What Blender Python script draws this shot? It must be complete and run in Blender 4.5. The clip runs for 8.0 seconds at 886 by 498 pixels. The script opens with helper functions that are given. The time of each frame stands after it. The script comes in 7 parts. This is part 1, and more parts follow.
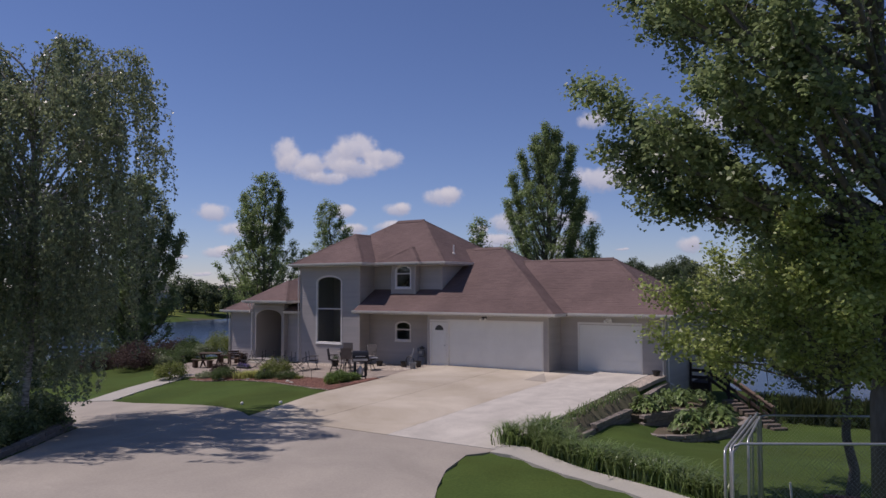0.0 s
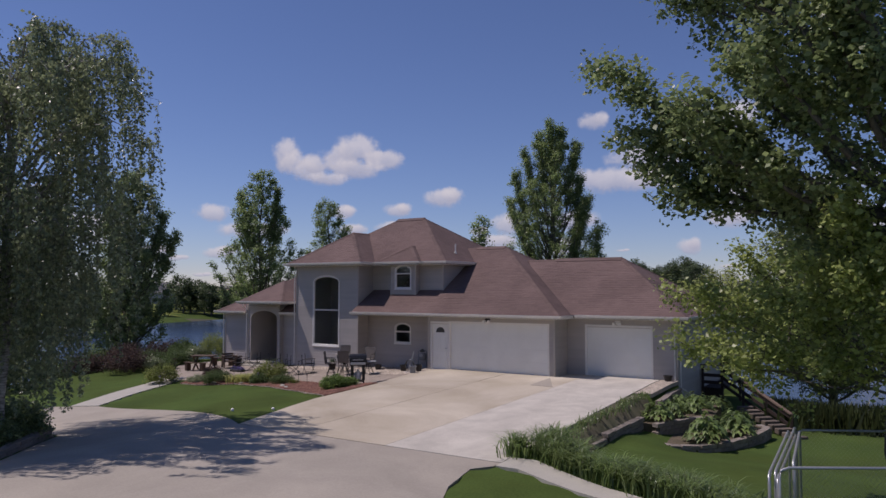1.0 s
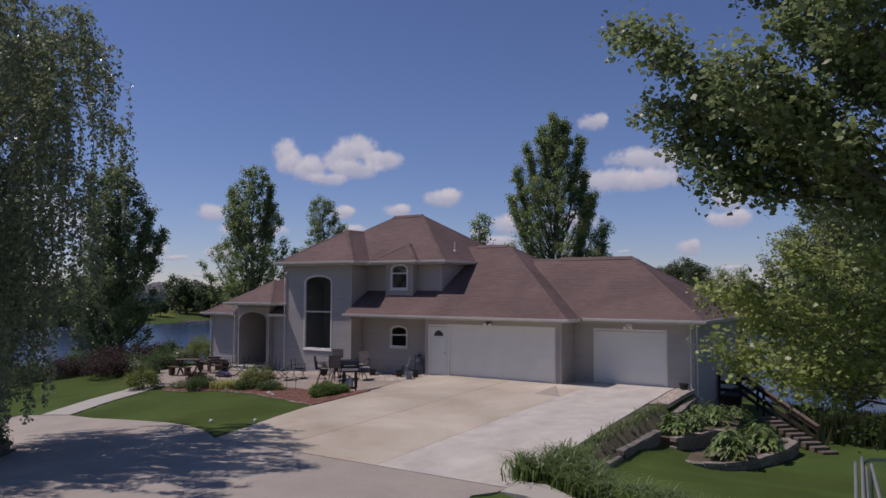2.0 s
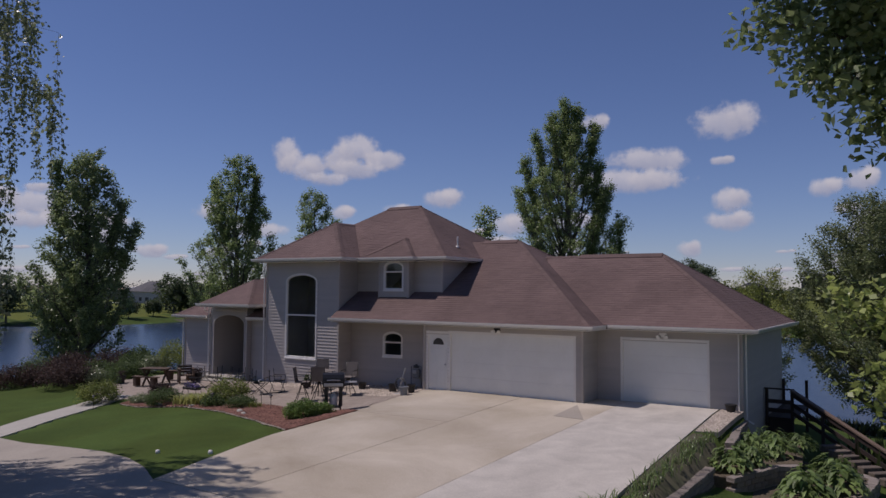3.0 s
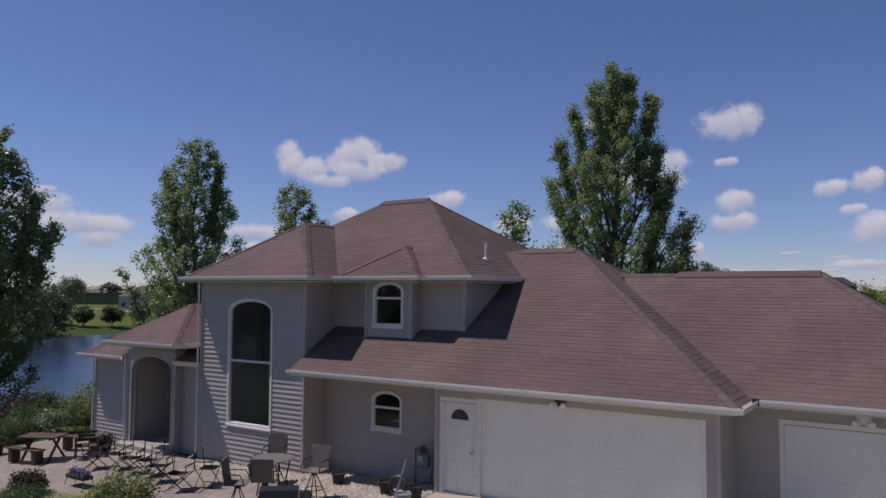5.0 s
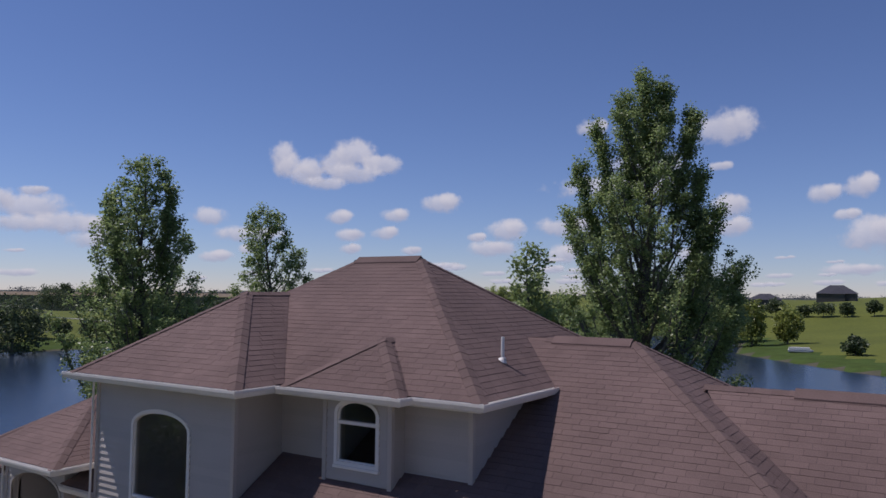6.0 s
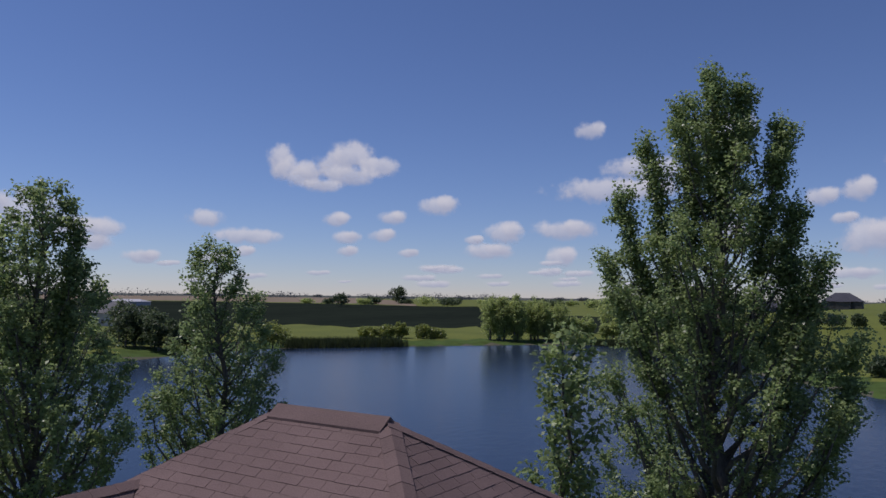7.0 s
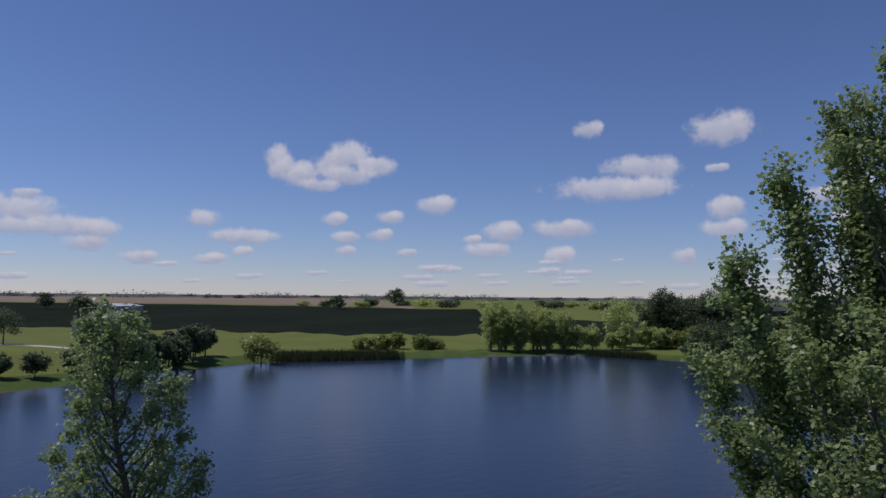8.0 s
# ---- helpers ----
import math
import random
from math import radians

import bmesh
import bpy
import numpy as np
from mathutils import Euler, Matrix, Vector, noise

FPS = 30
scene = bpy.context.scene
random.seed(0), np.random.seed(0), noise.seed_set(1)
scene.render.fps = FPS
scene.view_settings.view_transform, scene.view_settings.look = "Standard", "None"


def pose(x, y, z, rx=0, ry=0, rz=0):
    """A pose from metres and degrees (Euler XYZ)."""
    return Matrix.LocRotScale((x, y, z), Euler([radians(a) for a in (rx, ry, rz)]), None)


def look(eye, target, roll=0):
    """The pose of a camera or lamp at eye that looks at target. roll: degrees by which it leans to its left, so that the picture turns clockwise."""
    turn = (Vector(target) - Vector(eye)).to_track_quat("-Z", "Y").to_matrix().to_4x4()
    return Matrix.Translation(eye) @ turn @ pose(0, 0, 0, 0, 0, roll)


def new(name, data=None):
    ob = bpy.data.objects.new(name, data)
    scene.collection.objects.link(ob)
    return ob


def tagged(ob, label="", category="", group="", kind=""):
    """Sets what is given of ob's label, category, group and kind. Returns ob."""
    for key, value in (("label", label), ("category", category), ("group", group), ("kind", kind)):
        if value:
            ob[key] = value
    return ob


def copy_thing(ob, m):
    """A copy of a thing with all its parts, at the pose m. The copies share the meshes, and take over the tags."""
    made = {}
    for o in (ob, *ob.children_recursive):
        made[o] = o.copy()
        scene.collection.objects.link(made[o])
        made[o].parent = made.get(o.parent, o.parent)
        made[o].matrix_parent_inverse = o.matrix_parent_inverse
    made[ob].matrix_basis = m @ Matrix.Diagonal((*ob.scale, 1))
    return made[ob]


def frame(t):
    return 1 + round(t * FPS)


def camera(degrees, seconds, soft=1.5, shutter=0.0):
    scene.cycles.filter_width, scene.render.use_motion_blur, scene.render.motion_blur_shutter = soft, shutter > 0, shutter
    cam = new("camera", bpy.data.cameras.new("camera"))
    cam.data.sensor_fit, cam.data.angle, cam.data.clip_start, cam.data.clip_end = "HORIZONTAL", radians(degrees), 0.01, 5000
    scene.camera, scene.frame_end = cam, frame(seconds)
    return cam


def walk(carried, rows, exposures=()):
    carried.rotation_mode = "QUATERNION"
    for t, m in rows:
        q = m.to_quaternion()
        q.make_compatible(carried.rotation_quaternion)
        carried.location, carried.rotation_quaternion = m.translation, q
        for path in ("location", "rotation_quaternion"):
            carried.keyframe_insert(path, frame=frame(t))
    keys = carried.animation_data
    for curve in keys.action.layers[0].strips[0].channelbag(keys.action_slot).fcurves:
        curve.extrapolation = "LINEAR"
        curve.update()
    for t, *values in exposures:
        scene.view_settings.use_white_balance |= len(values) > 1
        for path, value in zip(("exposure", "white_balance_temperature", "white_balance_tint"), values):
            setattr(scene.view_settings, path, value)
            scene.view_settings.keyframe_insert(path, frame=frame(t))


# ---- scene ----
cam = camera(61.4, 8.0)
PATH = [
    (0, (19.182, -29.884, 3.673), (18.089, -28.212, 3.777), -0.1),
    (1, (18.384, -28.741, 3.664), (17.29, -27.07, 3.77), -0.0),
    (1.5, (17.978, -28.109, 3.657), (16.885, -26.437, 3.764), 0.0),
    (3, (14.821, -23.276, 3.69), (13.728, -21.605, 3.799), 0.4),
    (3.5, (13.307, -21.138, 3.695), (12.213, -19.467, 3.805), 0.3),
    (4, (11.694, -19.055, 3.691), (10.601, -17.385, 3.805), 0.4),
    (4.5, (9.936, -16.96, 3.895), (8.846, -15.287, 4.011), 0.4),
    (4.7, (9.447, -16.059, 4.107), (8.346, -14.393, 4.221), 0.3),
    (5.8, (5.763, -10.538, 6.249), (4.676, -8.864, 6.368), 0.6),
    (6, (5.035, -9.343, 6.669), (3.948, -7.669, 6.79), 0.6),
    (6.5, (2.873, -6.107, 7.785), (1.79, -4.43, 7.909), 0.7),
    (7, (0.607, -2.405, 8.964), (-0.474, -0.727, 9.091), 0.7),
    (7.5, (-1.819, 1.645, 10.323), (-2.899, 3.323, 10.452), 0.6),
    (8, (-4.471, 5.482, 11.534), (-5.548, 7.163, 11.659), 0.5),
]
walk(cam, [(t, look(eye, target, roll)) for t, eye, target, roll in PATH], exposures=[(0.0, 0.05, 6450, 24), (1.5, 0.0, 6450, 24), (3.0, -0.22, 6400, 24), (3.5, -0.2, 6350, 24), (4.5, -0.05, 6300, 23), (6.0, 0.06, 6200, 22), (8.0, -0.08, 6100, 20)])

# ---- light ----
SUN = Vector((-0.52, -0.205, 1.0)).normalized()
world = bpy.data.worlds.new("sky")
scene.world = world
world.use_nodes = True
wn = world.node_tree.nodes
sky = wn.new("ShaderNodeTexSky")
sky.sky_type = 'NISHITA'
sky.sun_disc = False
sky.sun_elevation = math.asin(SUN.z)
sky.sun_rotation = math.atan2(SUN.x, SUN.y)
sky.altitude = 900
sky.air_density, sky.dust_density, sky.ozone_density = 1.0, 0.0, 6.0
wn["Background"].inputs["Strength"].default_value = 0.07
tone = wn.new("ShaderNodeMix")
tone.data_type, tone.blend_type = 'RGBA', 'MULTIPLY'
tone.inputs[0].default_value = 1.0
tone.inputs[7].default_value = (1.01, 0.985, 1.085, 1)
world.node_tree.links.new(sky.outputs[0], tone.inputs[6])
world.node_tree.links.new(tone.outputs[2], wn["Background"].inputs["Color"])
sun = new("sun", bpy.data.lights.new("sun", 'SUN'))
sun.data.energy, sun.data.angle, sun.data.color = 3.0, radians(0.53), (1.0, 0.95, 0.88)
sun.matrix_world = look(SUN * 60, (0, 0, 0))


# ---- materials ----
def mat(name, col, col2=None, rough=0.7, scale=4.0, fine=40.0, bump=0.1, metal=0.0, spec=0.5, vary=0.0, stretch=(1, 1, 1), island=False, coords="Object"):
    """Two colours mixed by broad and fine noise, with fine relief; vary shifts the value from object to object."""
    m = bpy.data.materials.new(name)
    m.use_nodes = True
    n, l = m.node_tree.nodes, m.node_tree.links
    bs = n["Principled BSDF"]
    col2 = col2 or tuple(c * 0.8 for c in col)
    tc = n.new("ShaderNodeTexCoord")
    mp = n.new("ShaderNodeMapping")
    mp.inputs["Scale"].default_value = stretch
    l.new(tc.outputs[coords], mp.inputs[0])
    a, b = n.new("ShaderNodeTexNoise"), n.new("ShaderNodeTexNoise")
    a.inputs["Scale"].default_value, a.inputs["Detail"].default_value = scale, 6
    b.inputs["Scale"].default_value, b.inputs["Detail"].default_value = fine, 3
    l.new(mp.outputs[0], a.inputs["Vector"])
    l.new(mp.outputs[0], b.inputs["Vector"])
    ad = n.new("ShaderNodeMath")
    ad.operation = 'MULTIPLY_ADD'
    ad.inputs[1].default_value = 0.5
    l.new(b.outputs[0], ad.inputs[0])
    sc = n.new("ShaderNodeMath")
    sc.operation = 'MULTIPLY'
    sc.inputs[1].default_value = 0.5
    l.new(a.outputs[0], sc.inputs[0])
    l.new(sc.outputs[0], ad.inputs[2])
    rp = n.new("ShaderNodeValToRGB")
    rp.color_ramp.elements[0].position, rp.color_ramp.elements[1].position = 0.36, 0.64
    rp.color_ramp.elements[0].color, rp.color_ramp.elements[1].color = (*col2, 1), (*col, 1)
    l.new(ad.outputs[0], rp.inputs[0])
    out = rp.outputs[0]
    if vary:
        hs = n.new("ShaderNodeHueSaturation")
        if island:
            rnd = n.new("ShaderNodeNewGeometry").outputs["Random Per Island"]
        else:
            rnd = n.new("ShaderNodeObjectInfo").outputs["Random"]
        mr = n.new("ShaderNodeMapRange")
        mr.inputs[3].default_value, mr.inputs[4].default_value = 1 - vary, 1 + vary
        l.new(rnd, mr.inputs[0])
        l.new(mr.outputs[0], hs.inputs["Value"])
        l.new(out, hs.inputs["Color"])
        out = hs.outputs[0]
    l.new(out, bs.inputs["Base Color"])
    bs.inputs["Roughness"].default_value, bs.inputs["Metallic"].default_value = rough, metal
    bs.inputs["Specular IOR Level"].default_value = spec
    if bump:
        bp = n.new("ShaderNodeBump")
        bp.inputs["Strength"].default_value, bp.inputs["Distance"].default_value = bump, 0.02
        l.new(b.outputs[0], bp.inputs["Height"])
        l.new(bp.outputs[0], bs.inputs["Normal"])
    return m


def leaf_mat(name, col, col2, through_amount=0.45, rough=0.33, vary=0.35):
    """Leaf: a glossy upper skin and light coming through; shade differs from leaf to leaf."""
    m = mat(name, col, col2, rough=rough, scale=0.35, fine=2.5, bump=0, vary=vary, island=True, spec=0.5)
    n, l = m.node_tree.nodes, m.node_tree.links
    bs = n["Principled BSDF"]
    tr = n.new("ShaderNodeBsdfTranslucent")
    src = bs.inputs["Base Color"].links[0].from_socket
    l.new(src, tr.inputs[0])
    mx = n.new("ShaderNodeMixShader")
    mx.inputs[0].default_value = through_amount
    l.new(bs.outputs[0], mx.inputs[1])
    l.new(tr.outputs[0], mx.inputs[2])
    l.new(mx.outputs[0], n["Material Output"].inputs[0])
    return m


def glass_mat():
    m = bpy.data.materials.new("window_glass")
    m.use_nodes = True
    bs = m.node_tree.nodes["Principled BSDF"]
    bs.inputs["Base Color"].default_value = (0.78, 0.80, 0.80, 1)
    bs.inputs["Roughness"].default_value, bs.inputs["IOR"].default_value = 0.02, 1.5
    bs.inputs["Transmission Weight"].default_value = 1.0
    return m


def water_mat():
    m = bpy.data.materials.new("lake_water")
    m.use_nodes = True
    n, l = m.node_tree.nodes, m.node_tree.links
    bs = n["Principled BSDF"]
    bs.inputs["Base Color"].default_value = (0.016, 0.028, 0.052, 1)
    bs.inputs["Roughness"].default_value, bs.inputs["IOR"].default_value = 0.22, 1.33
    tc = n.new("ShaderNodeTexCoord")
    mp = n.new("ShaderNodeMapping")
    mp.inputs["Scale"].default_value = (1.0, 0.45, 1.0)
    mp.inputs["Rotation"].default_value = (0, 0, 0.6)
    l.new(tc.outputs["Object"], mp.inputs[0])
    a, b = n.new("ShaderNodeTexNoise"), n.new("ShaderNodeTexNoise")
    a.inputs["Scale"].default_value, a.inputs["Detail"].default_value = 1.3, 4
    b.inputs["Scale"].default_value, b.inputs["Detail"].default_value = 0.03, 3
    l.new(mp.outputs[0], a.inputs["Vector"])
    l.new(mp.outputs[0], b.inputs["Vector"])
    mu = n.new("ShaderNodeMath")
    mu.operation = 'MULTIPLY'
    l.new(a.outputs[0], mu.inputs[0])
    l.new(b.outputs[0], mu.inputs[1])
    bp = n.new("ShaderNodeBump")
    bp.inputs["Strength"].default_value, bp.inputs["Distance"].default_value = 0.34, 0.2
    l.new(mu.outputs[0], bp.inputs["Height"])
    l.new(bp.outputs[0], bs.inputs["Normal"])
    return m


M_SIDING = mat("vinyl_siding", (0.475, 0.435, 0.40), (0.43, 0.395, 0.362), rough=0.55, scale=1.2, fine=60, bump=0.04, vary=0.04)
M_TRIM = mat("white_trim", (0.82, 0.80, 0.76), (0.75, 0.73, 0.69), rough=0.5, scale=3, fine=50, bump=0.03)
M_DOOR = mat("white_door_paint", (0.84, 0.84, 0.81), (0.78, 0.78, 0.75), rough=0.45, scale=1.5, fine=40, bump=0.03)
M_GUTTER = mat("gutter_metal", (0.78, 0.75, 0.69), (0.70, 0.67, 0.62), rough=0.4, scale=2, fine=30, bump=0.02)
M_SHINGLE = mat("asphalt_shingle", (0.190, 0.131, 0.117), (0.138, 0.095, 0.085), rough=0.92, scale=0.5, fine=60, bump=0.5, vary=0.065, island=True, spec=0.25)
M_CAP = mat("shingle_cap", (0.182, 0.126, 0.112), (0.13, 0.09, 0.08), rough=0.92, scale=1.5, fine=60, bump=0.5, vary=0.10, spec=0.25)
M_DECK = mat("roof_underlay", (0.08, 0.055, 0.055), rough=0.9)
M_CONC = mat("concrete", (0.535, 0.478, 0.38), (0.40, 0.352, 0.28), rough=0.88, scale=0.3, fine=45, bump=0.05, vary=0.06)
M_ROAD = mat("weathered_concrete", (0.40, 0.355, 0.29), (0.33, 0.295, 0.245), rough=0.88, scale=0.3, fine=18, bump=0.12)
M_WALK = mat("walk_concrete", (0.46, 0.435, 0.37), (0.37, 0.35, 0.30), rough=0.85, scale=0.8, fine=25, bump=0.12)
M_PAVER = mat("patio_pavers", (0.36, 0.30, 0.245), (0.28, 0.235, 0.19), rough=0.9, scale=2.5, fine=30, bump=0.3, vary=0.07, island=True)
M_GRASS = mat("lawn_grass", (0.070, 0.110, 0.026), (0.046, 0.078, 0.019), rough=0.95, scale=0.5, fine=16, bump=0.8, spec=0.1)
M_MEADOW = mat("rough_grass", (0.145, 0.165, 0.035), (0.095, 0.115, 0.027), rough=0.95, scale=0.05, fine=1.5, bump=0.5, spec=0.1)
# cloud shadow lying on the crop is put into this dark base colour
M_CROP = mat("crop_cloud_shaded", (0.021, 0.028, 0.020), (0.013, 0.018, 0.014), rough=1.0, scale=0.02, fine=0.25, bump=0.2, spec=0.0, stretch=(1, 0.25, 1))
M_TAN = mat("tilled_field", (0.24, 0.185, 0.125), (0.17, 0.14, 0.10), rough=1.0, scale=0.008, fine=0.08, bump=0.1, spec=0.05)
# aerial haze over the farthest land is put into this greyed colour
M_FAR = mat("far_fields_haze_tinted", (0.11, 0.115, 0.10), (0.075, 0.085, 0.08), rough=1.0, scale=0.004, fine=0.03, bump=0, spec=0.0)
M_MUD = mat("shore_soil", (0.10, 0.085, 0.055), (0.06, 0.065, 0.03), rough=1.0, scale=0.6, fine=6, bump=0.4)
M_MULCH = mat("red_mulch", (0.24, 0.115, 0.082), (0.11, 0.052, 0.038), rough=1.0, scale=3, fine=35, bump=1.0, vary=0.5, island=True)
M_STONE = mat("river_stone", (0.50, 0.43, 0.35), (0.32, 0.27, 0.22), rough=0.85, scale=2, fine=20, bump=0.3, vary=0.3, island=True)
M_EDGE = mat("edging_stone", (0.38, 0.32, 0.25), (0.26, 0.22, 0.175), rough=0.95, scale=3, fine=25, bump=0.4, vary=0.25)
M_BLOCK = mat("wall_block", (0.29, 0.25, 0.21), (0.20, 0.17, 0.145), rough=0.95, scale=3, fine=25, bump=0.6, vary=0.15)
M_WOOD = mat("weathered_wood", (0.13, 0.085, 0.055), (0.075, 0.05, 0.035), rough=0.85, scale=2, fine=30, bump=0.3, stretch=(1, 1, 0.2), vary=0.1)
M_DKWOOD = mat("dark_stained_wood", (0.055, 0.035, 0.028), (0.03, 0.02, 0.017), rough=0.7, scale=2, fine=25, bump=0.25, vary=0.1)
M_RAILTOP = mat("rail_cap_wood", (0.20, 0.14, 0.10), (0.13, 0.09, 0.065), rough=0.8, scale=2, fine=25, bump=0.25)
M_BLACK = mat("black_enamel", (0.018, 0.018, 0.02), (0.012, 0.012, 0.013), rough=0.35, scale=3, fine=30, bump=0.03)
M_DKMETAL = mat("dark_powdercoat", (0.028, 0.024, 0.022), (0.018, 0.016, 0.015), rough=0.5, scale=4, fine=40, bump=0.03)
M_STEEL = mat("galvanised_steel", (0.52, 0.53, 0.54), (0.42, 0.43, 0.44), rough=0.42, scale=6, fine=60, bump=0.05, metal=0.7)
M_SLING = mat("grey_sling_fabric", (0.20, 0.175, 0.155), (0.15, 0.13, 0.115), rough=0.9, scale=5, fine=120, bump=0.2)
M_PLASTIC = mat("grey_plastic", (0.10, 0.10, 0.10), (0.07, 0.07, 0.07), rough=0.5, scale=3, fine=30, bump=0.03)
M_POT = mat("dark_pot", (0.035, 0.03, 0.028), (0.022, 0.02, 0.018), rough=0.6, scale=4, fine=30, bump=0.1)
M_DARK = mat("dark_interior", (0.075, 0.075, 0.072), (0.05, 0.05, 0.048), rough=0.9)
M_ROOM = mat("room_wall", (0.34, 0.34, 0.36), (0.28, 0.28, 0.30), rough=0.9)
M_BARK = mat("grey_bark", (0.17, 0.155, 0.135), (0.08, 0.07, 0.06), rough=0.95, scale=3, fine=18, bump=1.0, stretch=(1, 1, 0.25))
M_BIRCHBARK = mat("birch_bark", (0.55, 0.52, 0.47), (0.10, 0.09, 0.08), rough=0.8, scale=3, fine=6, bump=0.5, stretch=(1, 1, 3))
M_LEAF = leaf_mat("poplar_leaf", (0.35, 0.43, 0.17), (0.19, 0.26, 0.10), through_amount=0.55, rough=0.4)
M_LEAFLOW = leaf_mat("light_leaf", (0.46, 0.52, 0.17), (0.27, 0.33, 0.10), through_amount=0.55, rough=0.4)
M_LEAFDULL = leaf_mat("dull_willow_leaf", (0.25, 0.29, 0.125), (0.14, 0.17, 0.075), rough=0.55)
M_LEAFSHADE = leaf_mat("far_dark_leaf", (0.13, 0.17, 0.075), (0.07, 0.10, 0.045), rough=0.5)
M_LEAFDARK = leaf_mat("cottonwood_leaf", (0.32, 0.39, 0.17), (0.18, 0.235, 0.10), through_amount=0.5, rough=0.38)
M_LEAFBIRCH = leaf_mat("birch_leaf", (0.33, 0.38, 0.21), (0.19, 0.23, 0.12))
M_LEAFFAR = leaf_mat("far_leaf", (0.48, 0.54, 0.20), (0.36, 0.42, 0.16), through_amount=0.7, rough=0.7, vary=0.2)
M_LEAFWILLOW = leaf_mat("willow_leaf", (0.34, 0.37, 0.09), (0.20, 0.24, 0.065))
# distance haze is put into this blue-grey leaf colour
M_LEAFHAZE = leaf_mat("far_leaf_haze_tinted", (0.13, 0.145, 0.145), (0.10, 0.115, 0.12), rough=0.8, vary=0.15)
M_HOSTA = leaf_mat("hosta_leaf", (0.28, 0.37, 0.12), (0.12, 0.19, 0.06), rough=0.45, vary=0.5)
M_DAYLILY = leaf_mat("daylily_leaf", (0.25, 0.32, 0.11), (0.12, 0.18, 0.06))
M_SHRUB = leaf_mat("shrub_leaf", (0.13, 0.19, 0.06), (0.065, 0.105, 0.034), rough=0.7)
M_BARBERRY = leaf_mat("barberry_leaf", (0.10, 0.06, 0.05), (0.05, 0.034, 0.028), rough=0.75)
M_LIME = leaf_mat("lime_leaf", (0.27, 0.31, 0.075), (0.14, 0.18, 0.045), rough=0.65)
M_REED = leaf_mat("reed_leaf", (0.075, 0.095, 0.035), (0.045, 0.06, 0.022))
M_GLASS = glass_mat()
M_WATER = water_mat()
M_HOUSEFAR = mat("far_house_wall", (0.42, 0.42, 0.44), (0.36, 0.36, 0.38), rough=0.8, scale=1, fine=8, bump=0)
M_ROOFFAR = mat("far_house_roof", (0.17, 0.165, 0.165), (0.12, 0.118, 0.12), rough=0.95, scale=1, fine=8, bump=0)
M_ROOFNAVY = mat("dark_house_roof", (0.06, 0.06, 0.075), (0.045, 0.045, 0.055), rough=0.95, scale=1, fine=8, bump=0)


def stain(m, scale, lo, hi, tint=(1, 1, 1)):
    """Broad cloudy weathering over a material's colour, from lo to hi of its value."""
    n, l = m.node_tree.nodes, m.node_tree.links
    bs = n["Principled BSDF"]
    src = bs.inputs["Base Color"].links[0].from_socket
    tc, no, rp, mx = n.new("ShaderNodeTexCoord"), n.new("ShaderNodeTexNoise"), n.new("ShaderNodeValToRGB"), n.new("ShaderNodeMix")
    no.inputs["Scale"].default_value, no.inputs["Detail"].default_value = scale, 7
    no.inputs["Roughness"].default_value, no.inputs["Distortion"].default_value = 0.62, 0.6
    l.new(tc.outputs["Object"], no.inputs["Vector"])
    l.new(no.outputs[0], rp.inputs[0])
    e = rp.color_ramp.elements
    e[0].position, e[1].position = 0.34, 0.66
    e[0].color, e[1].color = (lo * tint[0], lo * tint[1], lo * tint[2], 1), (hi, hi, hi, 1)
    mx.data_type, mx.blend_type = 'RGBA', 'MULTIPLY'
    mx.inputs[0].default_value = 1.0
    l.new(src, mx.inputs[6])
    l.new(rp.outputs[0], mx.inputs[7])
    l.new(mx.outputs[2], bs.inputs["Base Color"])


M_CONCNEW = mat("broomed_concrete", (0.565, 0.525, 0.45), (0.455, 0.42, 0.36), rough=0.9, scale=1.4, fine=40, bump=0.06, stretch=(1, 0.45, 1))
stain(M_CONCNEW, 0.9, 0.86, 1.08)
stain(M_CONC, 0.28, 0.80, 1.10, (1.0, 0.96, 0.88))
stain(M_ROAD, 0.35, 0.86, 1.08)
stain(M_GRASS, 0.22, 0.82, 1.16, (1.12, 1.0, 0.9))
stain(M_SHINGLE, 0.6, 0.90, 1.08)
stain(M_PAVER, 0.8, 0.86, 1.10)
stain(M_DOOR, 0.7, 0.96, 1.02)


# ---- mesh helpers ----
def raw(name, verts, faces, material, parent=None, label="", smooth=False):
    me = bpy.data.meshes.new(name)
    me.from_pydata([tuple(v) for v in verts], [], faces)
    me.materials.append(material)
    if smooth:
        me.shade_smooth()
    ob = new(name, me)
    if parent is not None:
        ob.parent = parent
    if label:
        ob["label"] = label
    return ob


def part(name, bm, material, parent=None, label="", smooth=False):
    bmesh.ops.recalc_face_normals(bm, faces=bm.faces)
    me = bpy.data.meshes.new(name)
    bm.to_mesh(me)
    bm.free()
    me.materials.append(material)
    if smooth:
        me.shade_smooth()
    ob = new(name, me)
    if parent is not None:
        ob.parent = parent
    if label:
        ob["label"] = label
    return ob


def empty(name, at, label, category, group="", kind="", rz=0.0):
    ob = new(name)
    ob.matrix_world = pose(*at, 0, 0, rz)
    return tagged(ob, label, category, group, kind)


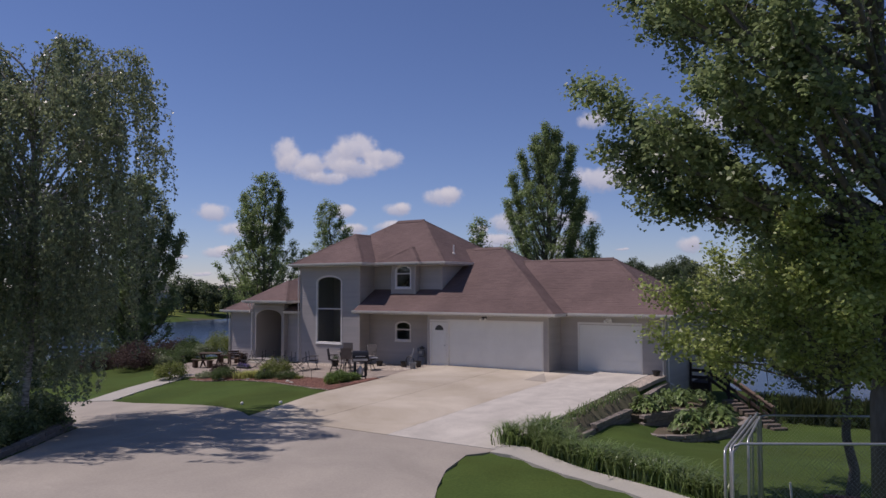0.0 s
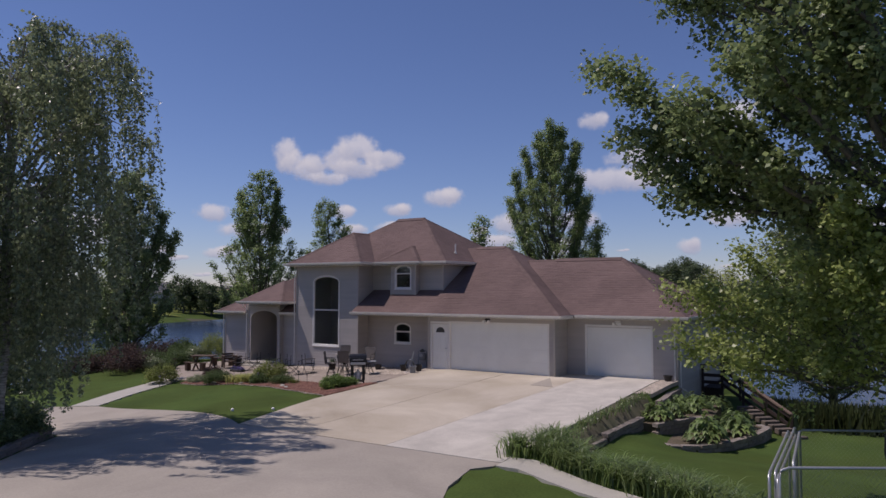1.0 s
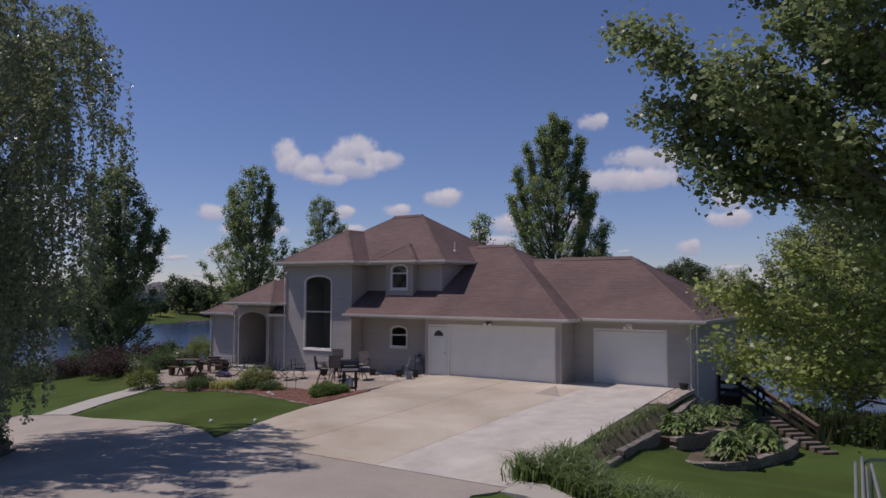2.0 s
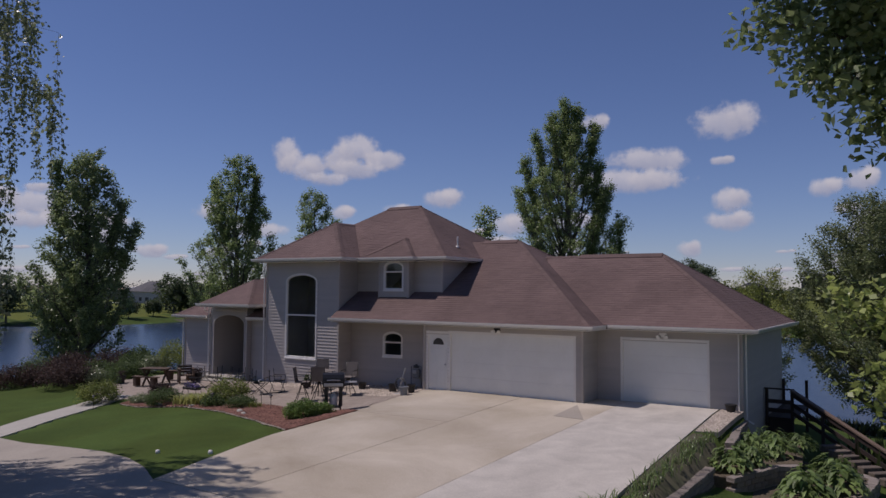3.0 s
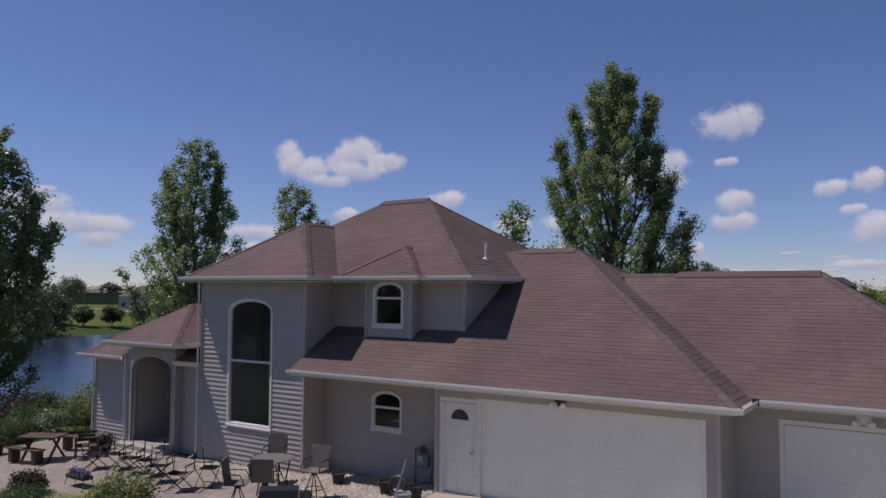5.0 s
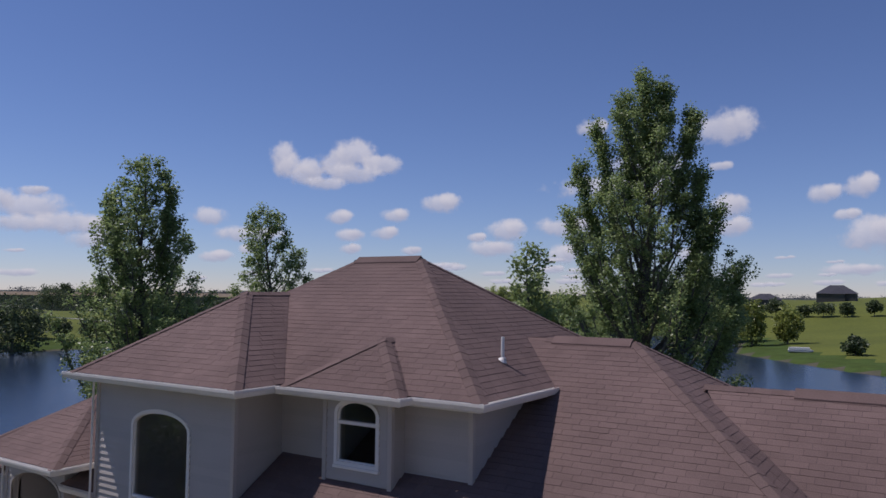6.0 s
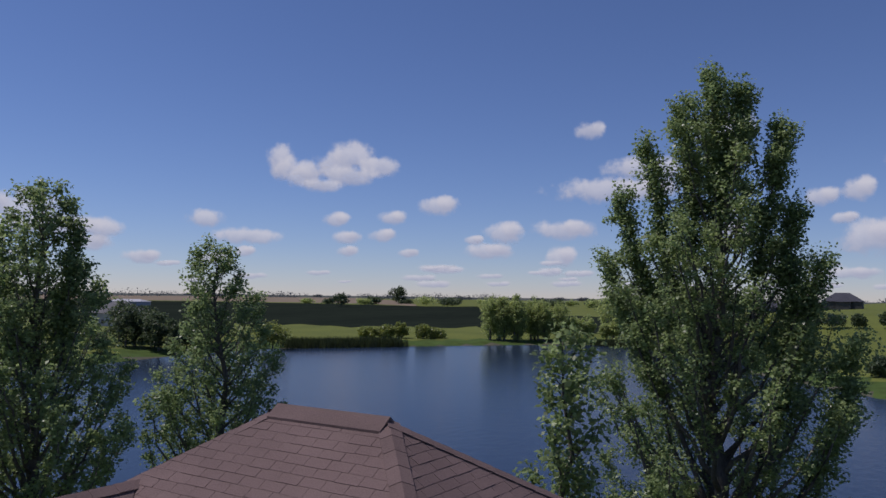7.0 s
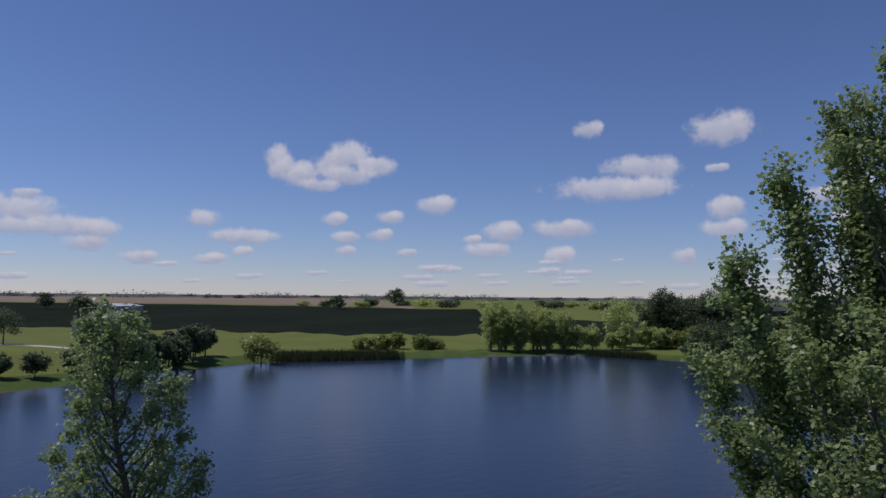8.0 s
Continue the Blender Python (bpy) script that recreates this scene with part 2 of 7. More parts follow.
def add_box(bm, x0, x1, y0, y1, z0, z1, bevel=0.0):
    g = bmesh.ops.create_cube(bm, size=1.0)
    for v in g["verts"]:
        v.co = Vector(((x0 + x1) / 2 + v.co.x * (x1 - x0), (y0 + y1) / 2 + v.co.y * (y1 - y0), (z0 + z1) / 2 + v.co.z * (z1 - z0)))
    if bevel:
        es = list({e for v in g["verts"] for e in v.link_edges})
        bmesh.ops.bevel(bm, geom=es, offset=bevel, segments=1, affect='EDGES')
    return bm


def box(x0, x1, y0, y1, z0, z1, bevel=0.0):
    return add_box(bmesh.new(), x0, x1, y0, y1, z0, z1, bevel)


def add_tube(bm, pts, radii, sides=8):
    """A tube along points, closed at its ends."""
    pts = [Vector(p) for p in pts]
    if not isinstance(radii, (list, tuple)):
        radii = [radii] * len(pts)
    rings = []
    for i, p in enumerate(pts):
        d = (pts[min(i + 1, len(pts) - 1)] - pts[max(i - 1, 0)]).normalized()
        u = d.cross(Vector((0, 0, 1)) if abs(d.z) < 0.9 else Vector((1, 0, 0))).normalized()
        w = d.cross(u)
        rings.append([bm.verts.new(p + radii[i] * (math.cos(2 * math.pi * k / sides) * u + math.sin(2 * math.pi * k / sides) * w)) for k in range(sides)])
    for a, b in zip(rings, rings[1:]):
        for k in range(sides):
            bm.faces.new((a[k], a[(k + 1) % sides], b[(k + 1) % sides], b[k]))
    bm.faces.new(rings[0][::-1])
    bm.faces.new(rings[-1])
    return bm


def tube(pts, radii, sides=8):
    return add_tube(bmesh.new(), pts, radii, sides)


def lathe(profile, sides=20):
    """A turned shape from (radius, height) pairs."""
    bm = bmesh.new()
    rings = [[bm.verts.new((r * math.cos(2 * math.pi * k / sides), r * math.sin(2 * math.pi * k / sides), z)) for k in range(sides)] for r, z in profile]
    for a, b in zip(rings, rings[1:]):
        for k in range(sides):
            bm.faces.new((a[k], a[(k + 1) % sides], b[(k + 1) % sides], b[k]))
    bm.faces.new(rings[0][::-1])
    bm.faces.new(rings[-1])
    return bm


def prism(pts, a, b, axis="y"):
    """A flat outline in (u, z) drawn out from a to b along y or x."""
    bm = bmesh.new()
    put = (lambda u, z, d: (u, d, z)) if axis == "y" else (lambda u, z, d: (d, u, z))
    f = [bm.verts.new(put(u, z, a)) for u, z in pts]
    g = [bm.verts.new(put(u, z, b)) for u, z in pts]
    n = len(pts)
    bm.faces.new(f)
    bm.faces.new(g[::-1])
    for i in range(n):
        bm.faces.new((f[i], g[i], g[(i + 1) % n], f[(i + 1) % n]))
    return bm


def sheet_mesh(name, verts, quads, material, parent=None, smooth=False):
    """A mesh from numpy arrays, quick for many faces: verts (n, 3), faces (m, k)."""
    me = bpy.data.meshes.new(name)
    n, (m, k) = len(verts), quads.shape
    me.vertices.add(n)
    me.vertices.foreach_set("co", verts.astype(np.float32).ravel())
    me.loops.add(m * k)
    me.loops.foreach_set("vertex_index", quads.astype(np.int32).ravel())
    me.polygons.add(m)
    me.polygons.foreach_set("loop_start", np.arange(0, m * k, k, dtype=np.int32))
    me.update(calc_edges=True)
    me.materials.append(material)
    if smooth:
        me.shade_smooth()
    ob = new(name, me)
    if parent is not None:
        ob.parent = parent
    return ob


# ---- the lie of the land ----
LAKE_Z = -4.0
SHORE = np.array([(40, 24), (16, 22), (0, 27), (-12, 24), (-24, 26), (-32, 22), (-36, 10), (-40, -6), (-60, -30), (-150, -60), (-170, 20), (-123, 62), (-125, 79), (-131, 104),
                  (-130, 127), (-111, 155), (-95, 178), (-79, 196), (-58, 192), (-40, 187), (-30, 165), (-26, 140), (-16, 127), (-3, 112), (30, 95), (90, 80), (100, 40)], float)


def shore_distance(x, y):
    """Signed distance from the lake's edge: above zero on land."""
    x, y = np.asarray(x, float), np.asarray(y, float)
    best = np.full(x.shape, 1e9)
    inside = np.zeros(x.shape, bool)
    for (x0, y0), (x1, y1) in zip(SHORE, np.roll(SHORE, -1, 0)):
        dx, dy = x1 - x0, y1 - y0
        k = np.clip(((x - x0) * dx + (y - y0) * dy) / (dx * dx + dy * dy), 0, 1)
        best = np.minimum(best, np.hypot(x - x0 - k * dx, y - y0 - k * dy))
        cross = ((y0 > y) != (y1 > y))
        with np.errstate(divide='ignore', invalid='ignore'):
            inside ^= cross & (x < (x1 - x0) * (y - y0) / (y1 - y0 if y1 != y0 else 1e-9) + x0)
    return np.where(inside, -best, best)


def smooth01(a, lo, hi):
    k = np.clip((a - lo) / (hi - lo), 0, 1)
    return k * k * (3 - 2 * k)


def land(x, y):
    """Height of the ground."""
    x, y = np.asarray(x, float), np.asarray(y, float)
    front = -0.034 * np.clip(-y, 0, 25)
    xl = np.clip(-x, 0, 30)
    left = -xl * (0.03 + 0.004 * np.clip(-y, 0, 18)) * (1 - 0.35 * smooth01(xl, 8, 30))
    yard = -0.6 - 0.05 * np.clip(y + 13, 0, 4) - 0.14 * np.clip(y + 9, 0, 4) - 0.04 * np.clip(y + 5, 0, 30) + 0.38 * (1 - smooth01(x, 10.4, 12.2)) * smooth01(y, -9, -6)
    near = front + left - 0.13 * smooth01(-x, 0.7, 2.2) * smooth01(y, -9, -5)
    soft = 0.14 + 2.4 * smooth01(-y, 8.5, 13)
    edge = 10.0 - 0.8 * smooth01(y, 1.0, 1.6)
    k = smooth01(x, edge, edge + soft) * smooth01(y, -16, -11)
    near = near * (1 - k) + yard * k
    back = smooth01(y, 1.5, 8.0) * smooth01(-x, -9.5, -8) * 1.8
    near = near - back
    d = shore_distance(x, y)
    r = np.hypot(x + 60, y - 90)
    near = LAKE_Z + 0.12 + (near - LAKE_Z - 0.12) * smooth01(d, 0.0, 13.0 + 7.0 * smooth01(-x, 14, 20))
    far = LAKE_Z + 0.7 * smooth01(d, 0, 4) + 0.35 * smooth01(d, 4, 14) + 0.0095 * np.clip(d - 14, 0, 420) + 0.0012 * np.clip(d - 434, 0, 3500)
    # the hill with houses behind the right-hand shore, and the bank with lawns on the other side
    far = far + 7.0 * smooth01(d, 4, 110) * np.exp(-((x + 5) / 80.0) ** 2) * (y > 60) + 3.0 * smooth01(d, 2, 45) * np.exp(-((y - 75) / 45.0) ** 2) * (x < -60)
    side = smooth01(np.hypot(x + 8, y + 5), 42, 75)
    land_z = near * (1 - side) + far * side
    return np.where(d < 0, LAKE_Z - np.minimum(1.6, -d * 0.25), land_z)


def h(x, y):
    return float(land(np.array([x]), np.array([y]))[0])


def in_poly(px, py, poly):
    inside = np.zeros(px.shape, bool)
    n = len(poly)
    for i in range(n):
        (x0, y0), (x1, y1) = poly[i], poly[(i + 1) % n]
        if y0 == y1:
            continue
        inside ^= ((y0 > py) != (y1 > py)) & (px < (x1 - x0) * (py - y0) / (y1 - y0) + x0)
    return inside


DRIVE = [(-1.15, -0.05), (-1.0, -2.2), (-0.6, -4.5), (-0.45, -6.3), (-0.38, -8.5), (0.70, -13.0), (9.78, -13.1), (9.5, -7), (9.18, 1.15), (5.2, 1.15), (5.2, -0.05)]
ROAD = [(0.70, -13.02), (0.28, -12.82), (-0.67, -12.32), (-1.98, -11.8), (-3.6, -11.42), (-5.6, -11.28), (-8.0, -11.2), (-10.0, -10.92), (-12.6, -11.3), (-12.5, -13.0), (-8.5, -14.8), (-4.7, -15.5), (-3.9, -16.6), (-2.2, -18.5), (-0.5, -20.5), (2, -24.5), (6, -30), (8, -44), (26, -44), (22, -30), (15.5, -22.5), (12.6, -20.0), (10.9, -17.6), (10.28, -16.5), (9.72, -15.3), (9.42, -13.9), (9.76, -13.45), (9.8, -13.12)]
PATH_LEFT = [(-10.0, -10.88), (-11.6, -11.1), (-14.3, -5.2), (-14.9, -4.1), (-13.3, -4.0), (-13.0, -4.8)]
PATH_RIGHT = [(9.8, -12.6), (9.82, -13.43), (10.4, -13.42), (11.33, -13.87), (12.2, -14.28), (13.0, -14.55), (13.75, -14.87), (14.4, -15.2), (15.6, -15.9), (16.0, -15.1), (14.35, -14.3), (13.4, -13.93), (12.6, -13.62), (11.4, -13.0), (10.4, -12.5)]
PATIO = [(-1.05, -0.1), (-0.9, -2.2), (-0.5, -4.75), (-2.7, -4.85), (-4.7, -4.3), (-6.3, -4.1), (-10.0, -4.35), (-12.2, -4.6), (-14.2, -4.4), (-16.6, -4.0), (-17.6, -1.6), (-16.5, 0.8), (-15.8, 0.45), (-13.6, 0.2), (-11.0, 0.2), (-9.8, 0.05), (-5.6, 0.05), (-5.5, 0.88), (-1.2, 0.88)]
MULCH = [(-0.52, -4.7), (-0.42, -7.95), (-3.0, -6.63), (-5.9, -5.5), (-7.24, -5.3), (-8.5, -5.1), (-10.4, -5.65), (-12.0, -5.4), (-12.2, -4.7), (-10.0, -4.25), (-6.3, -4.0), (-4.7, -4.15), (-2.7, -4.75)]


def drape(name, outline, lift, material, label="", category="", step=1.0, kind="structure", parent=None, thick=0.14, dz=0.0):
    """A slab laid on the ground along an outline."""
    bm = bmesh.new()
    vs = [bm.verts.new((x, y, 0)) for x, y in outline]
    bm.faces.new(vs)
    xs, ys = [p[0] for p in outline], [p[1] for p in outline]
    for lo, hi, nrm in ((min(xs), max(xs), (1, 0, 0)), (min(ys), max(ys), (0, 1, 0))):
        c = math.ceil(lo / step) * step
        while c < hi:
            bmesh.ops.bisect_plane(bm, geom=bm.verts[:] + bm.edges[:] + bm.faces[:], plane_co=(c * nrm[0], c * nrm[1], 0), plane_no=nrm)
            c += step
    bmesh.ops.recalc_face_normals(bm, faces=bm.faces)
    if bm.faces and sum(f.normal.z for f in bm.faces) < 0:
        bmesh.ops.reverse_faces(bm, faces=bm.faces)
    co = np.array([v.co[:] for v in bm.verts])
    zz = land(co[:, 0], co[:, 1])
    for v, z in zip(bm.verts, zz):
        v.co.z = z + lift + dz
    top = bm.faces[:]
    bmesh.ops.extrude_face_region(bm, geom=top)
    low = {v for f in top for v in f.verts}
    for v in low:
        v.co.z -= thick
    bmesh.ops.reverse_faces(bm, faces=top)
    ob = part(name, bm, material, parent)
    if not parent:
        tagged(ob, label, category, kind=kind)
    return ob


def build_ground():
    n = 390
    u = np.linspace(-1, 1, n)
    kx = 7.6
    g = np.sinh(kx * u) / np.sinh(kx)
    X, Y = np.meshgrid(-2 + 4300 * g, -4 + 4300 * g, indexing="ij")
    x, y = X.ravel(), Y.ravel()
    z = land(x, y)
    for poly in (DRIVE, ROAD, PATH_LEFT, PATH_RIGHT, MULCH):
        deep = in_poly(x, y, poly)
        for dx, dy in ((0.16, 0), (-0.16, 0), (0, 0.16), (0, -0.16)):
            deep &= in_poly(x + dx, y + dy, poly)
        z = z - 0.10 * deep
    z = z - 0.10 * in_poly(x, y, PATIO)
    house_in = in_poly(x, y, [(-15.6, 0.7), (9.7, 1.4), (9.7, 8), (-15.6, 8)])
    z = np.where(house_in, np.minimum(z, -0.4), z)
    idx = np.arange(n * n).reshape(n, n)
    quads = np.stack([idx[:-1, :-1], idx[1:, :-1], idx[1:, 1:], idx[:-1, 1:]], -1).reshape(-1, 4)
    ob = sheet_mesh("ground", np.stack([x, y, z], -1), quads, M_GRASS, smooth=True)
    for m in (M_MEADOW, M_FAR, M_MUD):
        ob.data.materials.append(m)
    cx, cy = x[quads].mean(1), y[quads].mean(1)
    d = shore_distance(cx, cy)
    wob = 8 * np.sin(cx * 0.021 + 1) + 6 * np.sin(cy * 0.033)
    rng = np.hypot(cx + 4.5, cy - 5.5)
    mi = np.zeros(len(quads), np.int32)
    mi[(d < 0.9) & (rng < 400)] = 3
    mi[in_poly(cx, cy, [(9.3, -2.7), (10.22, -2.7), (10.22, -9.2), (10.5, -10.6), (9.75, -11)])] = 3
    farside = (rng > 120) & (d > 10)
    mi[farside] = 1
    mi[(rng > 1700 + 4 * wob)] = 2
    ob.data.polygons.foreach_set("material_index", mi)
    tagged(ob, "mown lawn and open farmland running out to the horizon", "ground", kind="structure")


build_ground()


def field(name, a0, a1, near, far, material, label, lift=0.5, na=90, nr=30):
    """A field beyond the lake: degrees to the left of +y as seen from the house, and its near and far edge in metres by that angle."""
    az = np.linspace(a0, a1, na)
    n0, f0 = np.array([near(a) for a in az]), np.array([far(a) for a in az])
    k = np.linspace(0, 1, nr)[:, None]
    r = n0 + (np.maximum(f0, n0 + 1) - n0) * k
    x, y = -4.5 - np.sin(np.radians(az)) * r, 5.5 + np.cos(np.radians(az)) * r
    z = land(x, y) + (lift + 0.6) * np.minimum(1.0, k * 5) - 0.6
    idx = np.arange(na * nr).reshape(nr, na)
    q = np.stack([idx[:-1, :-1], idx[:-1, 1:], idx[1:, 1:], idx[1:, :-1]], -1).reshape(-1, 4)
    tagged(sheet_mesh(name, np.stack([x, y, z], -1).reshape(-1, 3), q[:, ::-1], material, smooth=True), label, "field", kind="structure")


wave = lambda a: 7 * math.sin(a * 0.9) + 4 * math.sin(a * 2.3 + 1)
crop_far = lambda a: (590 + 8.5 * max(0, a - 36) if a > 29.5 else 372 + 2.0 * (a - 14)) + wave(a)
field("crop_field", 14, 82, lambda a: 222 + 2.5 * max(0, a - 44) + wave(a), crop_far, M_CROP, "dark green field of young crop rising beyond the lake, cloud shadow put into its colour")
field("tilled_field", 34.8, 82, lambda a: crop_far(a) + 1, lambda a: min(1750, 620 + 260 * (a - 34.8)), M_TAN, "pale tilled field along the skyline", 0.7)
bm = bmesh.new()
vs = [bm.verts.new((x, y, LAKE_Z)) for x, y in ((-260, -140), (160, -140), (160, 230), (-260, 230))]
bm.faces.new(vs)
tagged(part("water", bm, M_WATER), "calm blue lake reflecting the sky and its wooded banks", "lake", kind="structure")

import collections

# ---- the house ----
COURSE = 0.132
house = empty("house", (0, 0, 0), "two-storey grey vinyl-sided house with brown-red shingle hip roofs and white trim", "house")


def half_width(o, z):
    """How far an opening (u0, u1, z0, z1, spring) reaches at a height; None outside it."""
    u0, u1, z0, z1, spring = o
    if z <= z0 or z >= z1:
        return None
    c, w = (u0 + u1) / 2, (u1 - u0) / 2
    if spring is None or z <= spring:
        return c - w, c + w
    k = (z - spring) / (z1 - spring)
    return c - w * math.sqrt(max(0, 1 - k * k)), c + w * math.sqrt(max(0, 1 - k * k))


def spans(u0, u1, z, openings):
    out = [(u0, u1)]
    for o in openings:
        r = half_width(o, z)
        if not r:
            continue
        nxt = []
        for a, b in out:
            if r[1] <= a or r[0] >= b:
                nxt.append((a, b))
                continue
            if r[0] - a > 0.02:
                nxt.append((a, r[0]))
            if b - r[1] > 0.02:
                nxt.append((r[1], b))
        out = nxt
    return out


def wall(axis, at, u0, u1, z0, z1, out, openings=(), boards=True, thick=0.14):
    """A wall in the plane axis = at, from u0 to u1, facing out (+1 or -1), of a backing and lapped siding boards."""
    def place(u, d, z):
        return (u, at + d * out, z) if axis == "y" else (at + d * out, u, z)
    verts, faces, bds, curves = [], [], [], []
    n = max(1, round((z1 - z0) / COURSE))
    for i in range(n):
        a, b = z0 + (z1 - z0) * i / n, z0 + (z1 - z0) * (i + 1) / n
        curved = any(o[4] is not None and b > o[4] - 0.01 and a < o[3] for o in openings)
        if curved:
            curves.append((a, b))
        m = 10 if curved else 1
        for a1, b1, (s0, s1) in [(a + (b - a) * q / m, a + (b - a) * (q + 1) / m, s) for q in range(m) for s in spans(u0, u1, a + (b - a) * (q + 0.5) / m, openings)]:
            k = len(verts)
            verts += [place(u, d, z) for u in (s0, s1) for d in (-thick, 0) for z in (a1, b1)]
            faces += [tuple(k + j for j in f) for f in ((0, 1, 3, 2), (4, 6, 7, 5), (0, 4, 5, 1), (2, 3, 7, 6), (0, 2, 6, 4), (1, 5, 7, 3))]
            if not curved:
                bds.append((s0, s1, a, b))
    seen, order, remap = {}, [], []
    for p in verts:
        key = tuple(round(c, 4) for c in p)
        if key not in seen:
            seen[key] = len(order)
            order.append(p)
        remap.append(seen[key])
    w = raw("wall", order, [tuple(remap[j] for j in f) for f in faces], M_SIDING, house)
    if boards:
        for s0, s1, a, b in bds:
            p = [place(u, d, z) for u in (s0, s1) for d, z in ((0.002, a), (0.034, a), (0.005, b + 0.003), (0.002, b + 0.003))]
            raw("siding_board", p, [(0, 1, 5, 4), (1, 2, 6, 5), (2, 3, 7, 6), (3, 0, 4, 7), (0, 3, 2, 1), (4, 5, 6, 7)], M_SIDING, w)
        # boards beside an arch are cut along its curve
        for a, b in curves:
            pieces, m = collections.defaultdict(lambda: ([], [])), 10
            for q in range(m):
                lo, hi = a + (b - a) * q / m, a + (b - a) * (q + 1) / m
                sl, sh = spans(u0, u1, lo + 1e-4, openings), spans(u0, u1, hi - 1e-4, openings)
                if len(sl) != len(sh):
                    sl = sh = spans(u0, u1, (lo + hi) / 2, openings)
                d0, d1 = 0.034 - 0.029 * q / m, 0.034 - 0.029 * (q + 1) / m
                for side, ((l0, l1), (h0, h1)) in enumerate(zip(sl, sh)):
                    pv, pf = pieces[len(sl), side]
                    k = len(pv)
                    pv += [place(l0, d0, lo), place(l1, d0, lo), place(h1, d1, hi), place(h0, d1, hi)]
                    pf.append((k, k + 1, k + 2, k + 3))
                    if q == 0:
                        pv += [place(l0, 0.002, lo), place(l1, 0.002, lo)]
                        pf.append((k, k + 4, k + 5, k + 1))
            for pv, pf in pieces.values():
                raw("siding_board", pv, pf, M_SIDING, w)
    return w


def arch_pts(o, grow=0.0, seg=14):
    u0, u1, z0, z1, spring = o
    c, w = (u0 + u1) / 2, (u1 - u0) / 2 + grow
    pts = [(c - w, z0 - grow), (c + w, z0 - grow)]
    if spring is None:
        return pts + [(c + w, z1 + grow), (c - w, z1 + grow)]
    rise = z1 - spring + grow
    return pts + [(c + w * math.cos(math.pi * i / seg), spring + rise * math.sin(math.pi * i / seg)) for i in range(seg + 1)]


def ring(o, g0, g1, ya, yb, open_bottom=False):
    """A frame between an opening grown by g0 and by g1, from ya to yb."""
    a, b = arch_pts(o, g0), arch_pts(o, g1)
    bm = bmesh.new()
    rows = [[bm.verts.new((u, y, z)) for u, z in p] for p in (a, b) for y in (ya, yb)]
    n = len(a)
    for i in range(n):
        if open_bottom and i == 0:
            continue
        j = (i + 1) % n
        bm.faces.new((rows[0][i], rows[0][j], rows[2][j], rows[2][i]))
        bm.faces.new((rows[1][i], rows[3][i], rows[3][j], rows[1][j]))
        bm.faces.new((rows[2][i], rows[2][j], rows[3][j], rows[3][i]))
        bm.faces.new((rows[0][i], rows[1][i], rows[1][j], rows[0][j]))
    return bm


def window(o, y, bars=(), sill=True, label="arched window with white frame and dark glass", trim=0.04):
    """An arched window in a wall that faces -y at y."""
    w = part("window", ring(o, -0.03, trim, y - 0.045, y + 0.07), M_TRIM, house, label)
    part("sash", ring(o, -0.05, -0.03, y - 0.01, y + 0.05), M_TRIM, w)
    cuts = [o[2]] + list(bars) + [o[3]]
    for b in bars:
        part("mullion", box(o[0] + 0.03, o[1] - 0.03, y - 0.03, y + 0.05, b - 0.03, b + 0.03, 0.008), M_TRIM, w)
    for i, (za, zb) in enumerate(zip(cuts, cuts[1:])):
        q = (o[0], o[1], za, zb, o[4] if zb == o[3] else None)
        g = part("pane", prism(arch_pts(q, -0.05), y + 0.026, y + 0.034), M_GLASS, w)
        g.visible_shadow = False
    room = box(o[0] - 0.15, o[1] + 0.15, y + 0.16, y + 1.5, o[2] - 0.3, o[3] + 0.15)
    bmesh.ops.delete(room, geom=[f for f in room.faces if f.calc_center_median().y < y + 0.17], context='FACES')
    part("room_behind", room, M_ROOM, w)
    if sill:
        part("sill", box(o[0] - 0.05, o[1] + 0.05, y - 0.07, y + 0.03, o[2] - 0.085, o[2] - 0.03, 0.008), M_TRIM, w)
    return w


Y0, Y2, YT, YU, YB = -0.08, 1.20, 0.11, 1.29, 0.91
DOOR1, DOOR2, MAN = (0.0, 4.88, -0.2, 2.13, None), (6.06, 8.85, -0.2, 2.09, None), (-1.0, -0.08, -0.2, 2.10, None)
WLOW, WUP, WTOW = (-3.82, -2.90, 1.02, 1.96, 1.74), (-3.82, -2.90, 3.69, 4.80, 4.56), (-8.52, -6.79, 0.78, 4.31, 3.98)
ARCH = (-13.30, -11.28, -0.35, 2.46, 2.04)
YL = 0.90
wall("y", Y0, -1.16, 5.17, -0.45, 2.44, -1, (DOOR1, MAN))
wall("y", YL, -5.56, -1.16, -0.5, 2.44, -1, (WLOW,))
wall("x", -1.16, Y0, YL, -0.45, 2.44, -1)
wall("x", -5.56, YT, YL, -0.5, 2.44, 1)
wall("x", 5.17, Y0, Y2, -0.2, 2.44, 1)
wall("y", Y2, 5.17, 9.88, -0.5, 2.44, -1, (DOOR2,))
wall("x", 9.88, Y2, 8.3, -3.0, 2.44, 1)
wall("y", YT, -9.74, -5.56, -0.45, 4.86, -1, (WTOW,))
wall("x", -9.74, YT, 3.0, -0.45, 4.86, -1)
wall("x", -5.56, YT, 1.3, 2.40, 4.86, 1)
wall("y", YU, -5.56, -4.1, 3.0, 4.86, -1)
wall("y", YU, -2.62, -1.26, 3.0, 4.86, -1)
wall("y", YB, -4.1, -2.62, 3.0, 4.86, -1, (WUP,))
wall("x", -4.1, YB, YU, 3.0, 4.86, -1)
wall("x", -2.62, YB, YU, 3.0, 4.86, 1)
